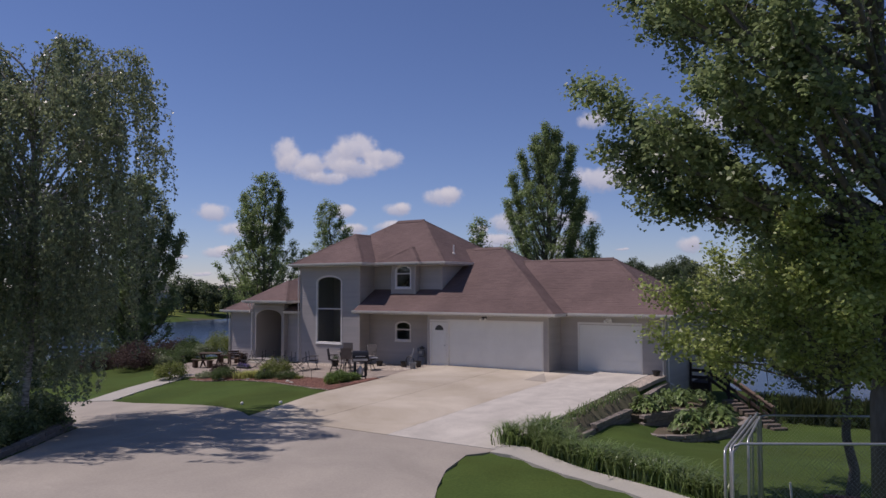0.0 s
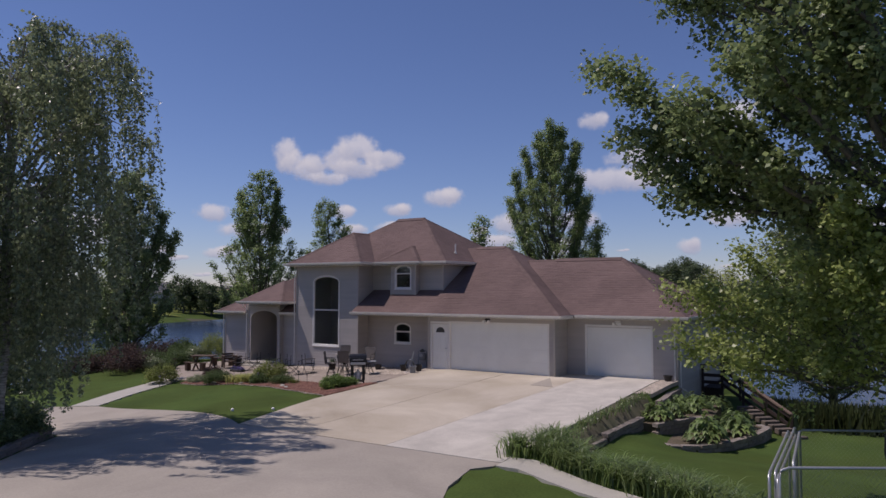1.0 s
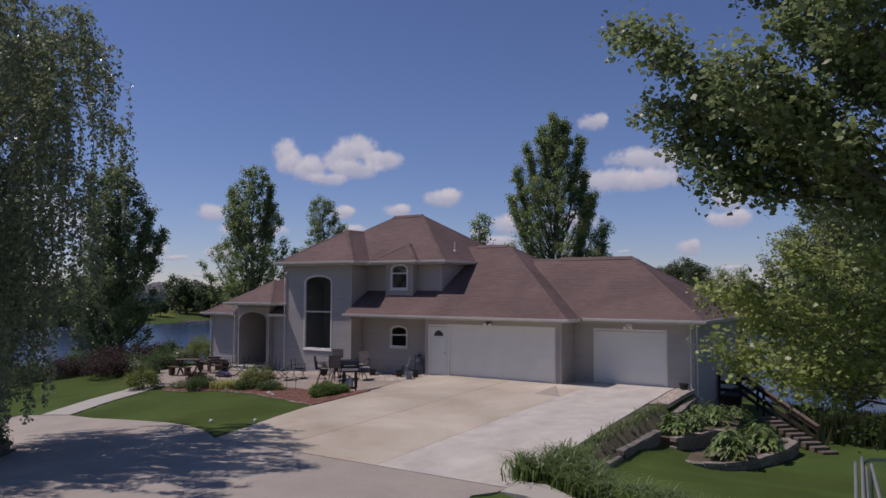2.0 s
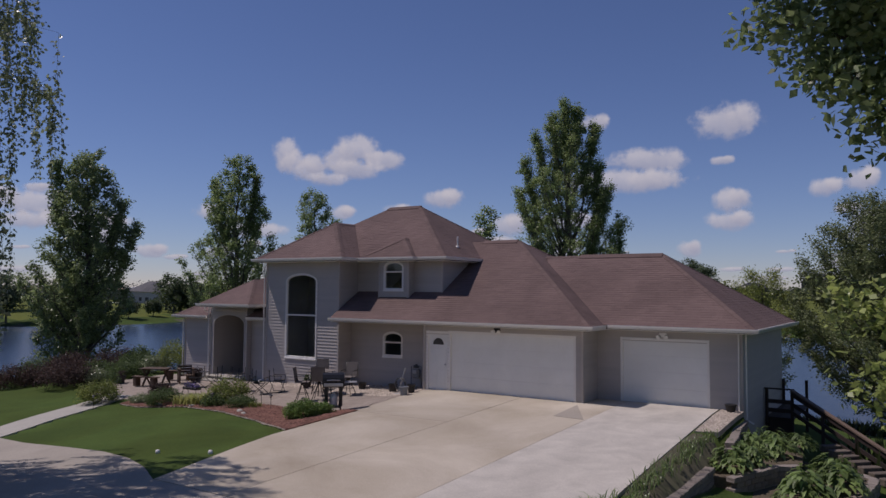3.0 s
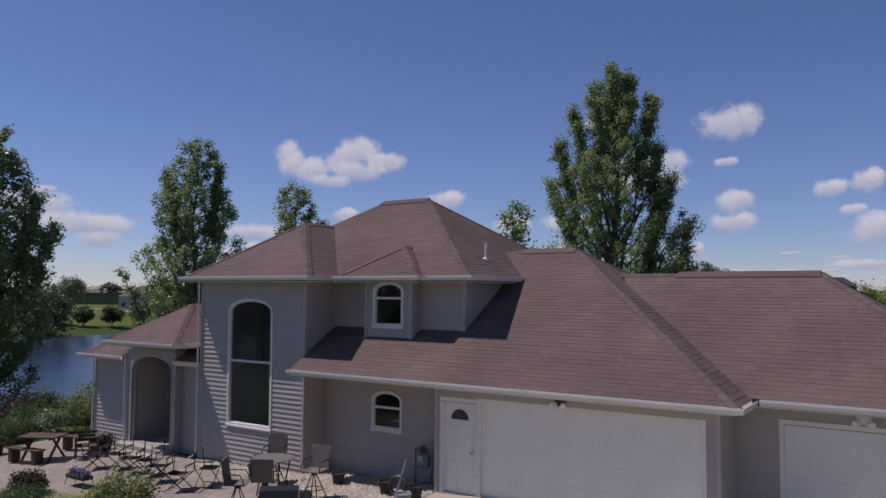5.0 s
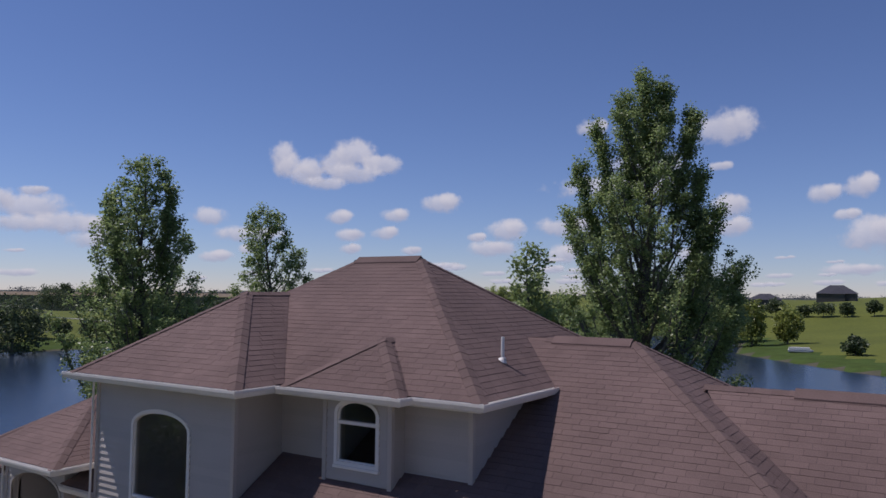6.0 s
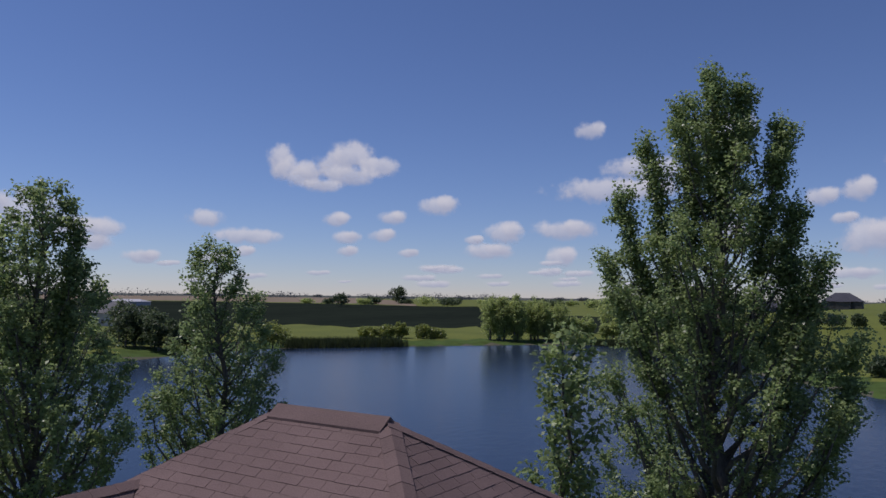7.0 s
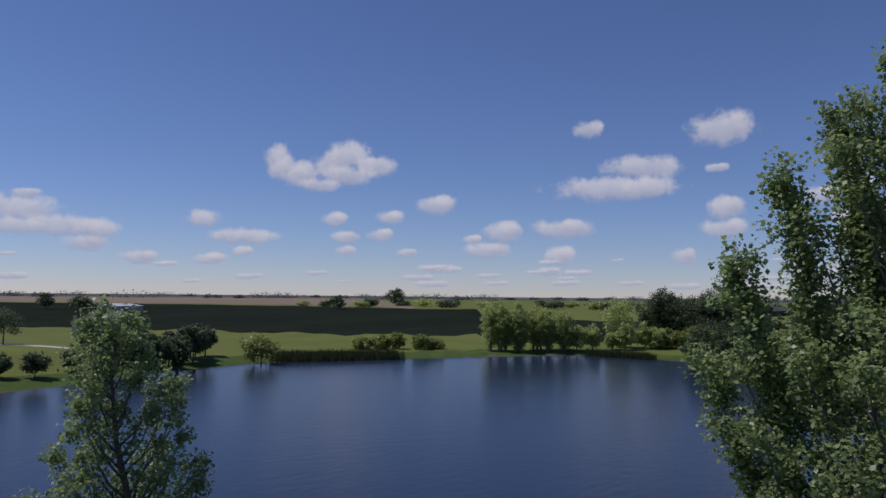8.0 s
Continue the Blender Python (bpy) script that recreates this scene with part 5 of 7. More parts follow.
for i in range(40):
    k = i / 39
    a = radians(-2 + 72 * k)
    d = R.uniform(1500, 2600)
    far_tree((-4.5 - math.sin(a) * d, 5.5 + math.cos(a) * d), R.uniform(2.5, 6), R.uniform(20, 110), 300 + i, M_LEAFHAZE, "distant line of trees on the horizon, haze put into its colour", leaf=3.0, n=24, per=20)
for i, p in enumerate(((-20, 163), (-26, 157), (-31, 160))):
    far_tree(p, (8.0, 10.0, 9.0)[i], (6, 6, 5.5)[i], 350 + i, M_LEAFWILLOW, "pale green willow on the grassy bank", n=90, stem=0.02)
for i, (x, y, z, w) in enumerate(((-34, 172, 15.0, 8.5), (-40, 170, 13.4, 8.5), (-45, 172, 11.6, 7.0))):
    far_tree((x, y), z, w, 344 + i, M_LEAFSHADE, "dark rounded tree beyond the water behind the garage", n=110, per=50, leaf=0.42, stem=0.04)
far_tree((-5.4, 134), 3.2, 3.4, 355, M_LEAFSHADE, "round clipped bush on the far lawn", stem=0.05)
for i in range(12):
    p = along((-46, 250), (25, 245), i / 11)
    far_tree((p[0] + R.uniform(-2, 2), p[1] + R.uniform(-8, -2)), R.uniform(3.5, 6), R.uniform(4, 7), 360 + i, M_LEAFSHADE, "garden tree near the hilltop houses")
for i in range(10):
    p = along((-160, 12), (-128, 58), i / 9)
    far_tree((p[0] - R.uniform(2, 10), p[1]), R.uniform(6, 10), R.uniform(6, 9), 380 + i, M_LEAFSHADE, "dark leafy tree on the far bank")


for i in range(6):
    a, d = radians(51.2 + i * 0.5), R.uniform(190, 206)
    far_tree((13.3 - math.sin(a) * d, -21.1 + math.cos(a) * d), R.uniform(8, 11), R.uniform(6, 8), 410 + i, M_LEAFSHADE, "leafy tree beside the house across the lake", stem=0.05)


# reeds by the far shore
def reeds(name, a, b, depth, n, hgt, seed, label="dense stand of green reeds in the shallows", category="reeds"):
    g = np.random.default_rng(seed)
    k = g.random(n)
    x = a[0] + (b[0] - a[0]) * k + g.normal(size=n) * depth * 0.4
    y = a[1] + (b[1] - a[1]) * k + g.normal(size=n) * depth * 0.4
    z = np.maximum(land(x, y), LAKE_Z - 0.2)
    L = hgt * (0.7 + 0.5 * g.random(n))
    w = 0.10
    an = g.random(n) * 3.14
    dx, dy = np.cos(an) * w, np.sin(an) * w
    lean = g.normal(size=(n, 2)) * 0.25
    V = np.stack([np.stack([x - dx, y - dy, z], -1), np.stack([x + dx, y + dy, z], -1), np.stack([x + lean[:, 0], y + lean[:, 1], z + L], -1)], 1).reshape(-1, 3)
    ob = sheet_mesh(name, V, np.arange(n * 3).reshape(-1, 3), M_REED)
    tagged(ob, label, category, kind="stuff")


reeds("reeds", (-130, 131), (-113, 154), 3.0, 6000, 2.0, 1)
reeds("reeds", (-80, 195), (-62, 192), 2.0, 3000, 1.8, 2)
reeds("reeds", (2, 26), (30, 22), 2.0, 5000, 0.6, 3)
reeds("tall_grass", (13.8, 3.3), (24, 4.6), 1.4, 3000, 0.95, 5, "band of tall uncut grass at the foot of the yard", "tall grass")
reeds("reeds", (-38, 2), (-34, 14), 2.0, 4000, 1.3, 4)


# ---- clouds, far off, drawn on the backdrop ----
def cloud_mat():
    m = bpy.data.materials.new("cloud_backdrop")
    m.use_nodes = True
    n, l = m.node_tree.nodes, m.node_tree.links
    n.remove(n["Principled BSDF"])
    uv = n.new("ShaderNodeUVMap")
    obi = n.new("ShaderNodeObjectInfo")
    sep = n.new("ShaderNodeSeparateXYZ")
    l.new(uv.outputs[0], sep.inputs[0])

    def mth(op, a, b=None, c=None):
        k = n.new("ShaderNodeMath")
        k.operation = op
        for i, v in enumerate((a, b, c)):
            if v is None:
                continue
            if isinstance(v, (int, float)):
                k.inputs[i].default_value = v
            else:
                l.new(v, k.inputs[i])
        return k.outputs[0]
    geo = n.new("ShaderNodeTexCoord")
    add = n.new("ShaderNodeVectorMath")
    add.operation = 'ADD'
    cmb = n.new("ShaderNodeCombineXYZ")
    l.new(mth('MULTIPLY', obi.outputs["Random"], 5000.0), cmb.inputs[0])
    l.new(geo.outputs["Object"], add.inputs[0])
    l.new(cmb.outputs[0], add.inputs[1])
    no = n.new("ShaderNodeTexNoise")
    no.inputs["Scale"].default_value, no.inputs["Detail"].default_value, no.inputs["Roughness"].default_value = 0.011, 7, 0.6
    l.new(add.outputs[0], no.inputs["Vector"])
    x = mth('MULTIPLY_ADD', sep.outputs[0], 2.0, -1.0)
    y = mth('MULTIPLY_ADD', sep.outputs[1], 2.0, -1.0)
    r2 = mth('ADD', mth('MULTIPLY', x, x), mth('MULTIPLY', y, y))
    body = mth('SUBTRACT', 1.0, mth('SQRT', r2))
    dens = mth('ADD', body, mth('MULTIPLY', mth('SUBTRACT', no.outputs[0], 0.5), 1.15))
    mr = n.new("ShaderNodeMapRange")
    mr.interpolation_type = 'SMOOTHSTEP'
    mr.inputs[1].default_value, mr.inputs[2].default_value, mr.inputs[4].default_value = 0.17, 0.66, 0.82
    l.new(dens, mr.inputs[0])
    edge = n.new("ShaderNodeMapRange")
    edge.inputs[1].default_value, edge.inputs[2].default_value = 0.0, 0.25
    l.new(body, edge.inputs[0])
    alpha = mth('MULTIPLY', mr.outputs[0], edge.outputs[0])
    em = n.new("ShaderNodeEmission")
    mixc = n.new("ShaderNodeMix")
    mixc.data_type = 'RGBA'
    mixc.inputs[6].default_value, mixc.inputs[7].default_value = (0.34, 0.37, 0.45, 1), (0.55, 0.555, 0.57, 1)
    top = n.new("ShaderNodeMapRange")
    top.inputs[1].default_value, top.inputs[2].default_value = -0.5, 0.35
    l.new(mth('ADD', y, mth('MULTIPLY', mth('SUBTRACT', no.outputs[0], 0.5), 0.9)), top.inputs[0])
    l.new(top.outputs[0], mixc.inputs[0])
    l.new(mixc.outputs[2], em.inputs[0])
    em.inputs[1].default_value = 1.0
    tr = n.new("ShaderNodeBsdfTransparent")
    mx = n.new("ShaderNodeMixShader")
    l.new(alpha, mx.inputs[0])
    l.new(tr.outputs[0], mx.inputs[1])
    l.new(em.outputs[0], mx.inputs[2])
    l.new(mx.outputs[0], n["Material Output"].inputs[0])
    return m


M_CLOUD = cloud_mat()
CLOUD_R = 4000.0


def cloud(azimuth, elevation, puffs):
    """A cloud of soft puffs: degrees to the left of +y and above the horizon; puffs of (across, up, width, height) in degrees."""
    me = bpy.data.meshes.new("cloud")
    vs, fs, uvs = [], [], []
    for i, (du, dv, w, hh) in enumerate(puffs):
        k = len(vs)
        for a, b in ((-1, -1), (1, -1), (1, 1), (-1, 1)):
            vs.append(((du + a * w / 2) * radians(1) * CLOUD_R, -i * 6.0, (dv + b * hh / 2) * radians(1) * CLOUD_R))
            uvs.append(((a + 1) / 2, (b + 1) / 2))
        fs.append((k, k + 1, k + 2, k + 3))
    me.from_pydata(vs, [], fs)
    lay = me.uv_layers.new(name="UVMap")
    for i, uv in enumerate(uvs):
        lay.data[i].uv = uv
    me.materials.append(M_CLOUD)
    ob = new("cloud", me)
    a, e = radians(azimuth), radians(elevation)
    ob.matrix_world = pose(-math.sin(a) * math.cos(e) * CLOUD_R, math.cos(a) * math.cos(e) * CLOUD_R, math.sin(e) * CLOUD_R, elevation, 0, azimuth)
    ob.visible_shadow = False
    tagged(ob, "small white fair-weather cumulus cloud with a greyish base", "cloud", "fair-weather clouds", "structure")




# unseen trees on the road's near side, behind the way in, darken window reflections
for i in range(16):
    far_tree((-48 + i * 7.5 + R.uniform(-2, 2), -64 + R.uniform(-7, 7)), R.uniform(11, 16), R.uniform(8, 11), 700 + i, M_LEAFSHADE, "unseen dark leafy tree across the road, darkening the window reflections", leaf=0.9, n=40, per=20, stem=0.06)
# more unseen trees, added where the windows would mirror open grass
for i in range(16):
    p = along((-28, -34), (-84, -50), i / 15)
    far_tree((p[0] + R.uniform(-2, 2), p[1] + R.uniform(-4, 3)), R.uniform(9, 14), R.uniform(7, 10), 730 + i, M_LEAFSHADE, "unseen leafy tree added off to the left for the window reflections", leaf=0.6, n=55, per=26, stem=0.02)
# unseen trees added on the side away from the drive, shading the house wall
for i, p in enumerate(((23.5, -6.0), (25.0, 1.5), (24.0, 9.0), (27.5, -2.5), (28.0, 6.0))):
    far_tree(p, R.uniform(11, 14), R.uniform(7, 9), 760 + i, M_LEAFSHADE, "unseen dark leafy tree added to keep sky light off the side wall", leaf=0.3, n=80, per=40, stem=0.02)
# unseen bushes, added so that the panes mirror foliage instead of lawn
for i in range(9):
    far_tree((-17 - i * 0.9 + R.uniform(-1, 1), -16 - i * 0.9 + R.uniform(-2, 2)), R.uniform(2.5, 4.0), R.uniform(3, 4), 800 + i, M_LEAFSHADE, "unseen grey-green bush added for the upper window's reflection", leaf=0.24, n=50, per=34, stem=0.0)
for i in range(9):
    far_tree((-21 - i * 1.3 + R.uniform(-1, 1), -9 - i * 0.9 + R.uniform(-2, 2)), R.uniform(2.5, 4.5), R.uniform(3, 4.5), 780 + i, M_LEAFSHADE, "unseen grey-green bush on the lake bank, added for the tower window's reflection", leaf=0.24, n=50, per=34, stem=0.0)
HIGH = [
    (33.17, 7.06, 4.4, 2.08),
    (36.72, 6.06, 3.15, 1.53),
    (41.0, 5.88, 2.83, 1.53),
    (37.37, 4.73, 3.02, 1.53),
    (40.24, 4.53, 3.15, 1.39),
    (28.15, 4.99, 4.09, 2.5),
    (29.36, 3.62, 5.35, 1.8),
    (23.57, 5.28, 6.61, 2.08),
    (23.79, 3.15, 3.15, 2.36),
    (24.64, 2.09, 2.52, 0.97),
    (12.15, 12.23, 6.29, 3.61),
    (11.88, 6.61, 3.77, 2.5),
    (11.99, 5.16, 4.72, 1.94),
    (14.78, 3.2, 2.52, 1.8),
    (21.68, 12.71, 3.15, 1.8),
    (12.45, 9.54, 2.26, 0.97),
]
MIDDLE = [
    (62.04, 6.83, 2.83, 0.97),
    (5.72, 7.25, 3.15, 1.8),
    (3.53, 7.67, 3.15, 2.36),
    (2.87, 4.46, 5.98, 3.47),
    (4.19, 2.04, 5.66, 1.11),
    (4.36, 5.77, 2.52, 1.11),
    (30.44, 4.48, 2.14, 0.97),
    (40.15, 3.5, 2.2, 1.25),
    (50.05, 2.71, 3.77, 1.25),
    (47.65, 3.29, 2.2, 1.11),
    (58.29, 3.66, 4.09, 1.8),
    (54.85, 2.75, 3.77, 1.39),
    (35.42, 3.44, 2.2, 0.97),
    (65.22, 5.96, 5.66, 2.78),
    (-0.29, 9.86, 5.66, 2.78),
    (-2.09, 4.4, 7.55, 2.78),
]
for az, el, w, hh in HIGH + MIDDLE:
    cloud(az, el, [(0, 0, w, hh), (w * 0.16, hh * 0.10, w * 0.6, hh * 0.8)])
cloud(41.64, 9.82, [(-3.6, 0.45, 2.9, 3.4), (-3.2, -0.2, 3.2, 2.8), (-1.9, -0.85, 3.9, 2.4), (-1.5, -0.35, 3.4, 2.2), (0.4, 0.1, 4.6, 3.2), (1.7, 0.75, 5.6, 3.2), (3.5, 0.2, 5.0, 2.3), (1.4, -0.5, 6.6, 2.2), (-0.7, -1.35, 4.4, 1.6)])
cloud(18.79, 9.0, [(1.08, 0.78, 8.81, 2.64), (-1.08, -0.74, 12.9, 2.78), (1.74, -0.61, 5.66, 2.36)])
cloud(60.7, 4.91, [(-1.3, 0.82, 6.92, 2.78), (0.87, -0.13, 8.18, 2.36), (-2.17, -0.3, 6.92, 1.67), (3.04, -0.22, 4.4, 2.08)])
cloud(49.06, 5.05, [(-1.43, 0.61, 4.09, 1.94), (1.3, -0.61, 6.92, 1.8)])
RC = random.Random(8)
for i in range(46):
    az = RC.uniform(-12, 78)
    el = 1.0 + 2.0 * RC.random() ** 1.3
    w = RC.uniform(1.2, 3.6)
    cloud(az, el, [(0, 0, w, w * 0.24), (w * 0.3, 0.05, w * 0.6, w * 0.22)])
for i in range(40):
    az = 85 + 255 * i / 40 + RC.uniform(-2, 2)
    w = RC.uniform(3, 9)
    cloud(az, RC.uniform(3, 20), [(0, 0, w, w * 0.4), (w * 0.25, 0.2, w * 0.6, w * 0.35)])

# ---- shingles nearest the way over the roof, one by one ----
for roof, tab in NEAR_TABS:
    raw("shingle", tab, TAB_FACES, M_SHINGLE, roof)


# ---- terraced garden beside the drive ----
def block_wall(pts, z_top, courses, label, lengths=0.34, height=0.13, depth=0.24, steps=None):
    """A dry wall of concrete blocks along points, with rough faces."""
    w = empty("retaining_wall", (*pts[0], z_top - courses * height), label, "retaining wall", "garden walls")
    P = [Vector((x, y, 0)) for x, y in pts]
    g = random.Random(len(pts) * 7 + courses)
    shapes = []
    for k in range(4):
        bm = box(-lengths / 2 + 0.004, lengths / 2 - 0.004, -depth / 2, depth / 2, 0.003, height - 0.003, 0.012)
        for v in bm.verts:
            v.co += Vector((g.uniform(-1, 1), g.uniform(-1, 1), g.uniform(-0.4, 0.4))) * 0.007
        me = bpy.data.meshes.new("block")
        bm.to_mesh(me)
        bm.free()
        me.materials.append(M_BLOCK)
        shapes.append(me)
    for c in range(courses):
        carry = (c % 2) * lengths / 2
        total = 0.0
        for a, b in zip(P, P[1:]):
            d = (b - a)
            L = d.length
            ang = math.atan2(d.y, d.x)
            s = carry
            while s < L:
                p = a + d * (s / L)
                drop = steps((total + s)) if steps else 0.0
                ob = new("block", g.choice(shapes))
                ob.parent = w
                ob.matrix_parent_inverse = pose(*pts[0], z_top - courses * height).inverted()
                ob.matrix_basis = pose(p.x + g.uniform(-0.008, 0.008), p.y + g.uniform(-0.008, 0.008), z_top - (c + 1) * height + drop, 0, 0, math.degrees(ang) + g.uniform(-1.5, 1.5))
                s += lengths
            carry = s - L
            total += L


block_wall([(10.22, -4.5), (10.25, -8.8)], -0.56, 5, "straight dry wall of tan concrete blocks beside the drive", steps=lambda s: -0.13 if s > 3.2 else 0.0)
block_wall([(10.35, -9.2), (10.6, -10.6)], -0.78, 2, "low end of the tan block wall")
block_wall([(10.45, -4.75), (11.0, -5.35), (11.6, -5.5), (12.2, -5.15), (12.8, -4.3), (13.2, -3.0), (13.42, -1.7), (13.48, -0.75), (13.15, -0.35)], -1.12, 3, "curved low garden wall of tan blocks", lengths=0.30)
block_wall([(10.75, -4.3), (11.0, -3.6), (11.4, -2.5), (12.0, -2.0)], -0.72, 4, "middle terrace wall of tan blocks among hostas", lengths=0.30)
block_wall([(9.95, 0.95), (10.05, -0.4), (10.25, -1.8), (10.35, -2.9)], -0.22, 3, "stepped edging of tan blocks beside the gravel", lengths=0.30)


def bed(name, outline, z, thick, material, label, category="garden bed"):
    bm = bmesh.new()
    f = bm.faces.new([bm.verts.new((x, y, z)) for x, y in outline])
    r = bmesh.ops.extrude_face_region(bm, geom=[f])
    for v in r["geom"]:
        if isinstance(v, bmesh.types.BMVert):
            v.co.z -= thick
    tagged(part(name, bm, material), label, category, kind="structure")


M_SOIL = mat("garden_soil", (0.14, 0.105, 0.07), (0.075, 0.065, 0.035), rough=1.0, scale=2, fine=18, bump=0.8)
bed("terrace_soil", [(10.3, -4.5), (11.0, -5.25), (11.6, -5.4), (12.15, -5.05), (12.7, -4.25), (13.1, -3.0), (13.3, -1.7), (13.36, -0.75), (13.05, -0.4), (10.4, 1.5), (10.05, 0.5)], -1.16, 0.9, M_SOIL, "bare earth and thin grass of the lower terrace")
bed("terrace_soil", [(10.28, -4.45), (10.75, -4.25), (11.0, -3.5), (11.35, -2.45), (11.95, -2.0), (11.6, 0.8), (10.2, 1.4), (10.05, -0.4), (10.25, -1.8)], -0.76, 0.9, M_SOIL, "dark earth of the upper terrace planted with hostas")


def hosta(at, z, r, hgt, seed, material=None):
    """A mound of broad ribbed leaves on arching stalks."""
    g = np.random.default_rng(seed)
    n = 260
    V, Q = [], []
    for i in range(n):
        a = g.random() * 6.283
        k = (0.25 + 0.75 * g.random())
        lump = 1.0 + 0.16 * math.sin(a * 3 + seed) + 0.10 * math.sin(a * 5 + 2 * seed)
        R0, z1 = r * k * lump, hgt * (1.05 - 0.72 * k * k) * (0.62 + 0.5 * g.random()) * lump
        c, s = math.cos(a), math.sin(a)
        L, W = r * 0.33 * (0.6 + 0.7 * g.random()), r * 0.20 * (0.7 + 0.6 * g.random())
        base = len(V)
        for t, w, dz in ((0.0, 0.25, 0.0), (0.3, 1.0, 0.03), (0.65, 0.85, 0.0), (1.0, 0.03, -0.35)):
            px, pz = R0 - L * 0.4 + L * t, z1 + dz * L - 0.25 * L * t
            for sd in (-1, 0, 1):
                V.append((c * px - s * sd * W * w / 2, s * px + c * sd * W * w / 2, pz + (0.05 * W if sd else 0.0)))
        for q in range(3):
            for e in range(2):
                o = base + q * 3 + e
                Q.append((o, o + 1, o + 4, o + 3))
    plant = empty("hosta", (at[0], at[1], z), "mounded green hosta with broad pale-edged leaves", "hosta", "hostas on the terrace")
    tagged(sheet_mesh("foliage", np.array(V), np.array(Q), material or M_HOSTA, plant, smooth=True), kind="stuff")


for i, (x, y, z, r, hh) in enumerate(((10.55, -3.6, -0.76, 0.62, 0.6), (10.5, -2.3, -0.76, 0.6, 0.55), (10.5, -0.9, -0.76, 0.65, 0.55), (10.9, 0.1, -0.76, 0.6, 0.5), (11.2, -1.2, -0.76, 0.62, 0.5), (12.3, -4.3, -1.16, 0.72, 0.75), (12.85, -2.6, -1.16, 0.7, 0.72), (12.2, -3.2, -1.16, 0.55, 0.6), (12.6, -1.4, -1.16, 0.7, 0.6), (11.6, 0.1, -0.76, 0.5, 0.45), (10.95, -2.7, -0.76, 0.5, 0.5))):
    hosta((x, y), z, r * 0.86, hh * 0.9, 60 + i)

# strap-leaved plants along the drive and the path
GD = random.Random(12)
for i in range(13):
    k = i / 12
    x, y = 9.85 + 0.15 * k + GD.uniform(-0.1, 0.1), -3.0 - 7.2 * k
    blades("grass_clump", (x, y), 0.32, 40, 0.26 + 0.18 * GD.random(), M_DAYLILY, 400 + i, "low tufted daylily at the drive's edge", "plant", 0.022, "plants along the drive")["kind"] = "stuff"
for i, (x, y, L) in enumerate(((9.75, -12.2, 0.95), (10.3, -11.7, 1.05), (10.75, -12.2, 1.05), (10.2, -10.9, 0.95), (11.3, -12.45, 1.0), (11.9, -12.8, 1.0), (12.5, -13.1, 1.05), (13.1, -13.3, 1.0), (13.7, -13.55, 0.95), (14.3, -13.75, 0.95), (14.9, -14.0, 0.9), (15.5, -14.3, 0.85), (11.0, -11.6, 0.95), (12.9, -12.8, 0.85), (14.0, -13.1, 0.8))):
    blades("daylily", (x, y), 0.42, 190, L, M_DAYLILY if i % 3 else M_HOSTA, 430 + i, "thick clump of arching daylily leaves beside the path", "daylily", 0.034, "daylilies along the path")


# ---- deck rail, stair and timber steps at the side of the house ----
def deck():
    d = empty("deck", (10.4, 5.5, -0.6), "dark-stained timber side deck with railing", "deck")
    def add(nm, bm, m=M_DKWOOD, lb=""):
        ob = part(nm, bm, m, d, lb)
        ob.matrix_parent_inverse = pose(10.4, 5.5, -0.6).inverted()
        return ob
    for i in range(9):
        add("deck_board", box(9.95 + i * 0.1, 9.95 + i * 0.1 + 0.095, 4.6, 8.2, -0.62, -0.585, 0.004))
    for x, y in ((9.98, 4.6), (10.78, 4.6), (10.78, 8.1), (9.98, 8.1)):
        add("post", box(x - 0.05, x + 0.05, y - 0.05, y + 0.05, -2.4, 0.36, 0.006))
    for y in (4.6,):
        for z in (-0.35, -0.05):
            add("rail", box(10.0, 10.78, y - 0.02, y + 0.02, z - 0.07, z + 0.07, 0.004))
        add("rail_cap", box(9.9, 10.85, y - 0.07, y + 0.07, 0.36, 0.40, 0.006), M_DKWOOD)
    add("skirt", box(9.95, 10.78, 4.66, 4.70, -2.2, -0.63))


deck()


def stair_rail():
    s = empty("stair", (11.3, 4.6, -1.2), "dark timber stair with a sloping handrail leading down the bank", "stair")
    a, b = Vector((10.8, 4.5, 0.36)), Vector((13.85, 2.05, -1.05))
    d = (b - a).normalized()
    def add(nm, bm, m=M_DKWOOD, lb=""):
        ob = part(nm, bm, m, s, lb)
        ob.matrix_parent_inverse = pose(11.3, 4.6, -1.2).inverted()
    side = d.cross(Vector((0, 0, 1))).normalized()
    def plank(p, q, w, t):
        bm = bmesh.new()
        up = side.cross(q - p).normalized()
        vs = [bm.verts.new(e + side * i * t / 2 + up * j * w / 2) for e in (p, q) for i in (-1, 1) for j in (-1, 1)]
        for f in ((0, 1, 3, 2), (4, 6, 7, 5), (0, 4, 5, 1), (2, 3, 7, 6), (0, 2, 6, 4), (1, 5, 7, 3)):
            bm.faces.new([vs[i] for i in f])
        return bm
    add("handrail", plank(a, b, 0.05, 0.15), M_RAILTOP, "weathered lighter wooden rail cap")
    for k in (0.14, 0.46, 0.74):
        add("rail", plank(a - Vector((0, 0, k)), b - Vector((0, 0, k)), 0.13, 0.04))
    for f in (0.33, 0.66, 1.0):
        p = a + (b - a) * f
        add("post", box(p.x - 0.05, p.x + 0.05, p.y - 0.05, p.y + 0.05, p.z - 1.25, p.z, 0.006))


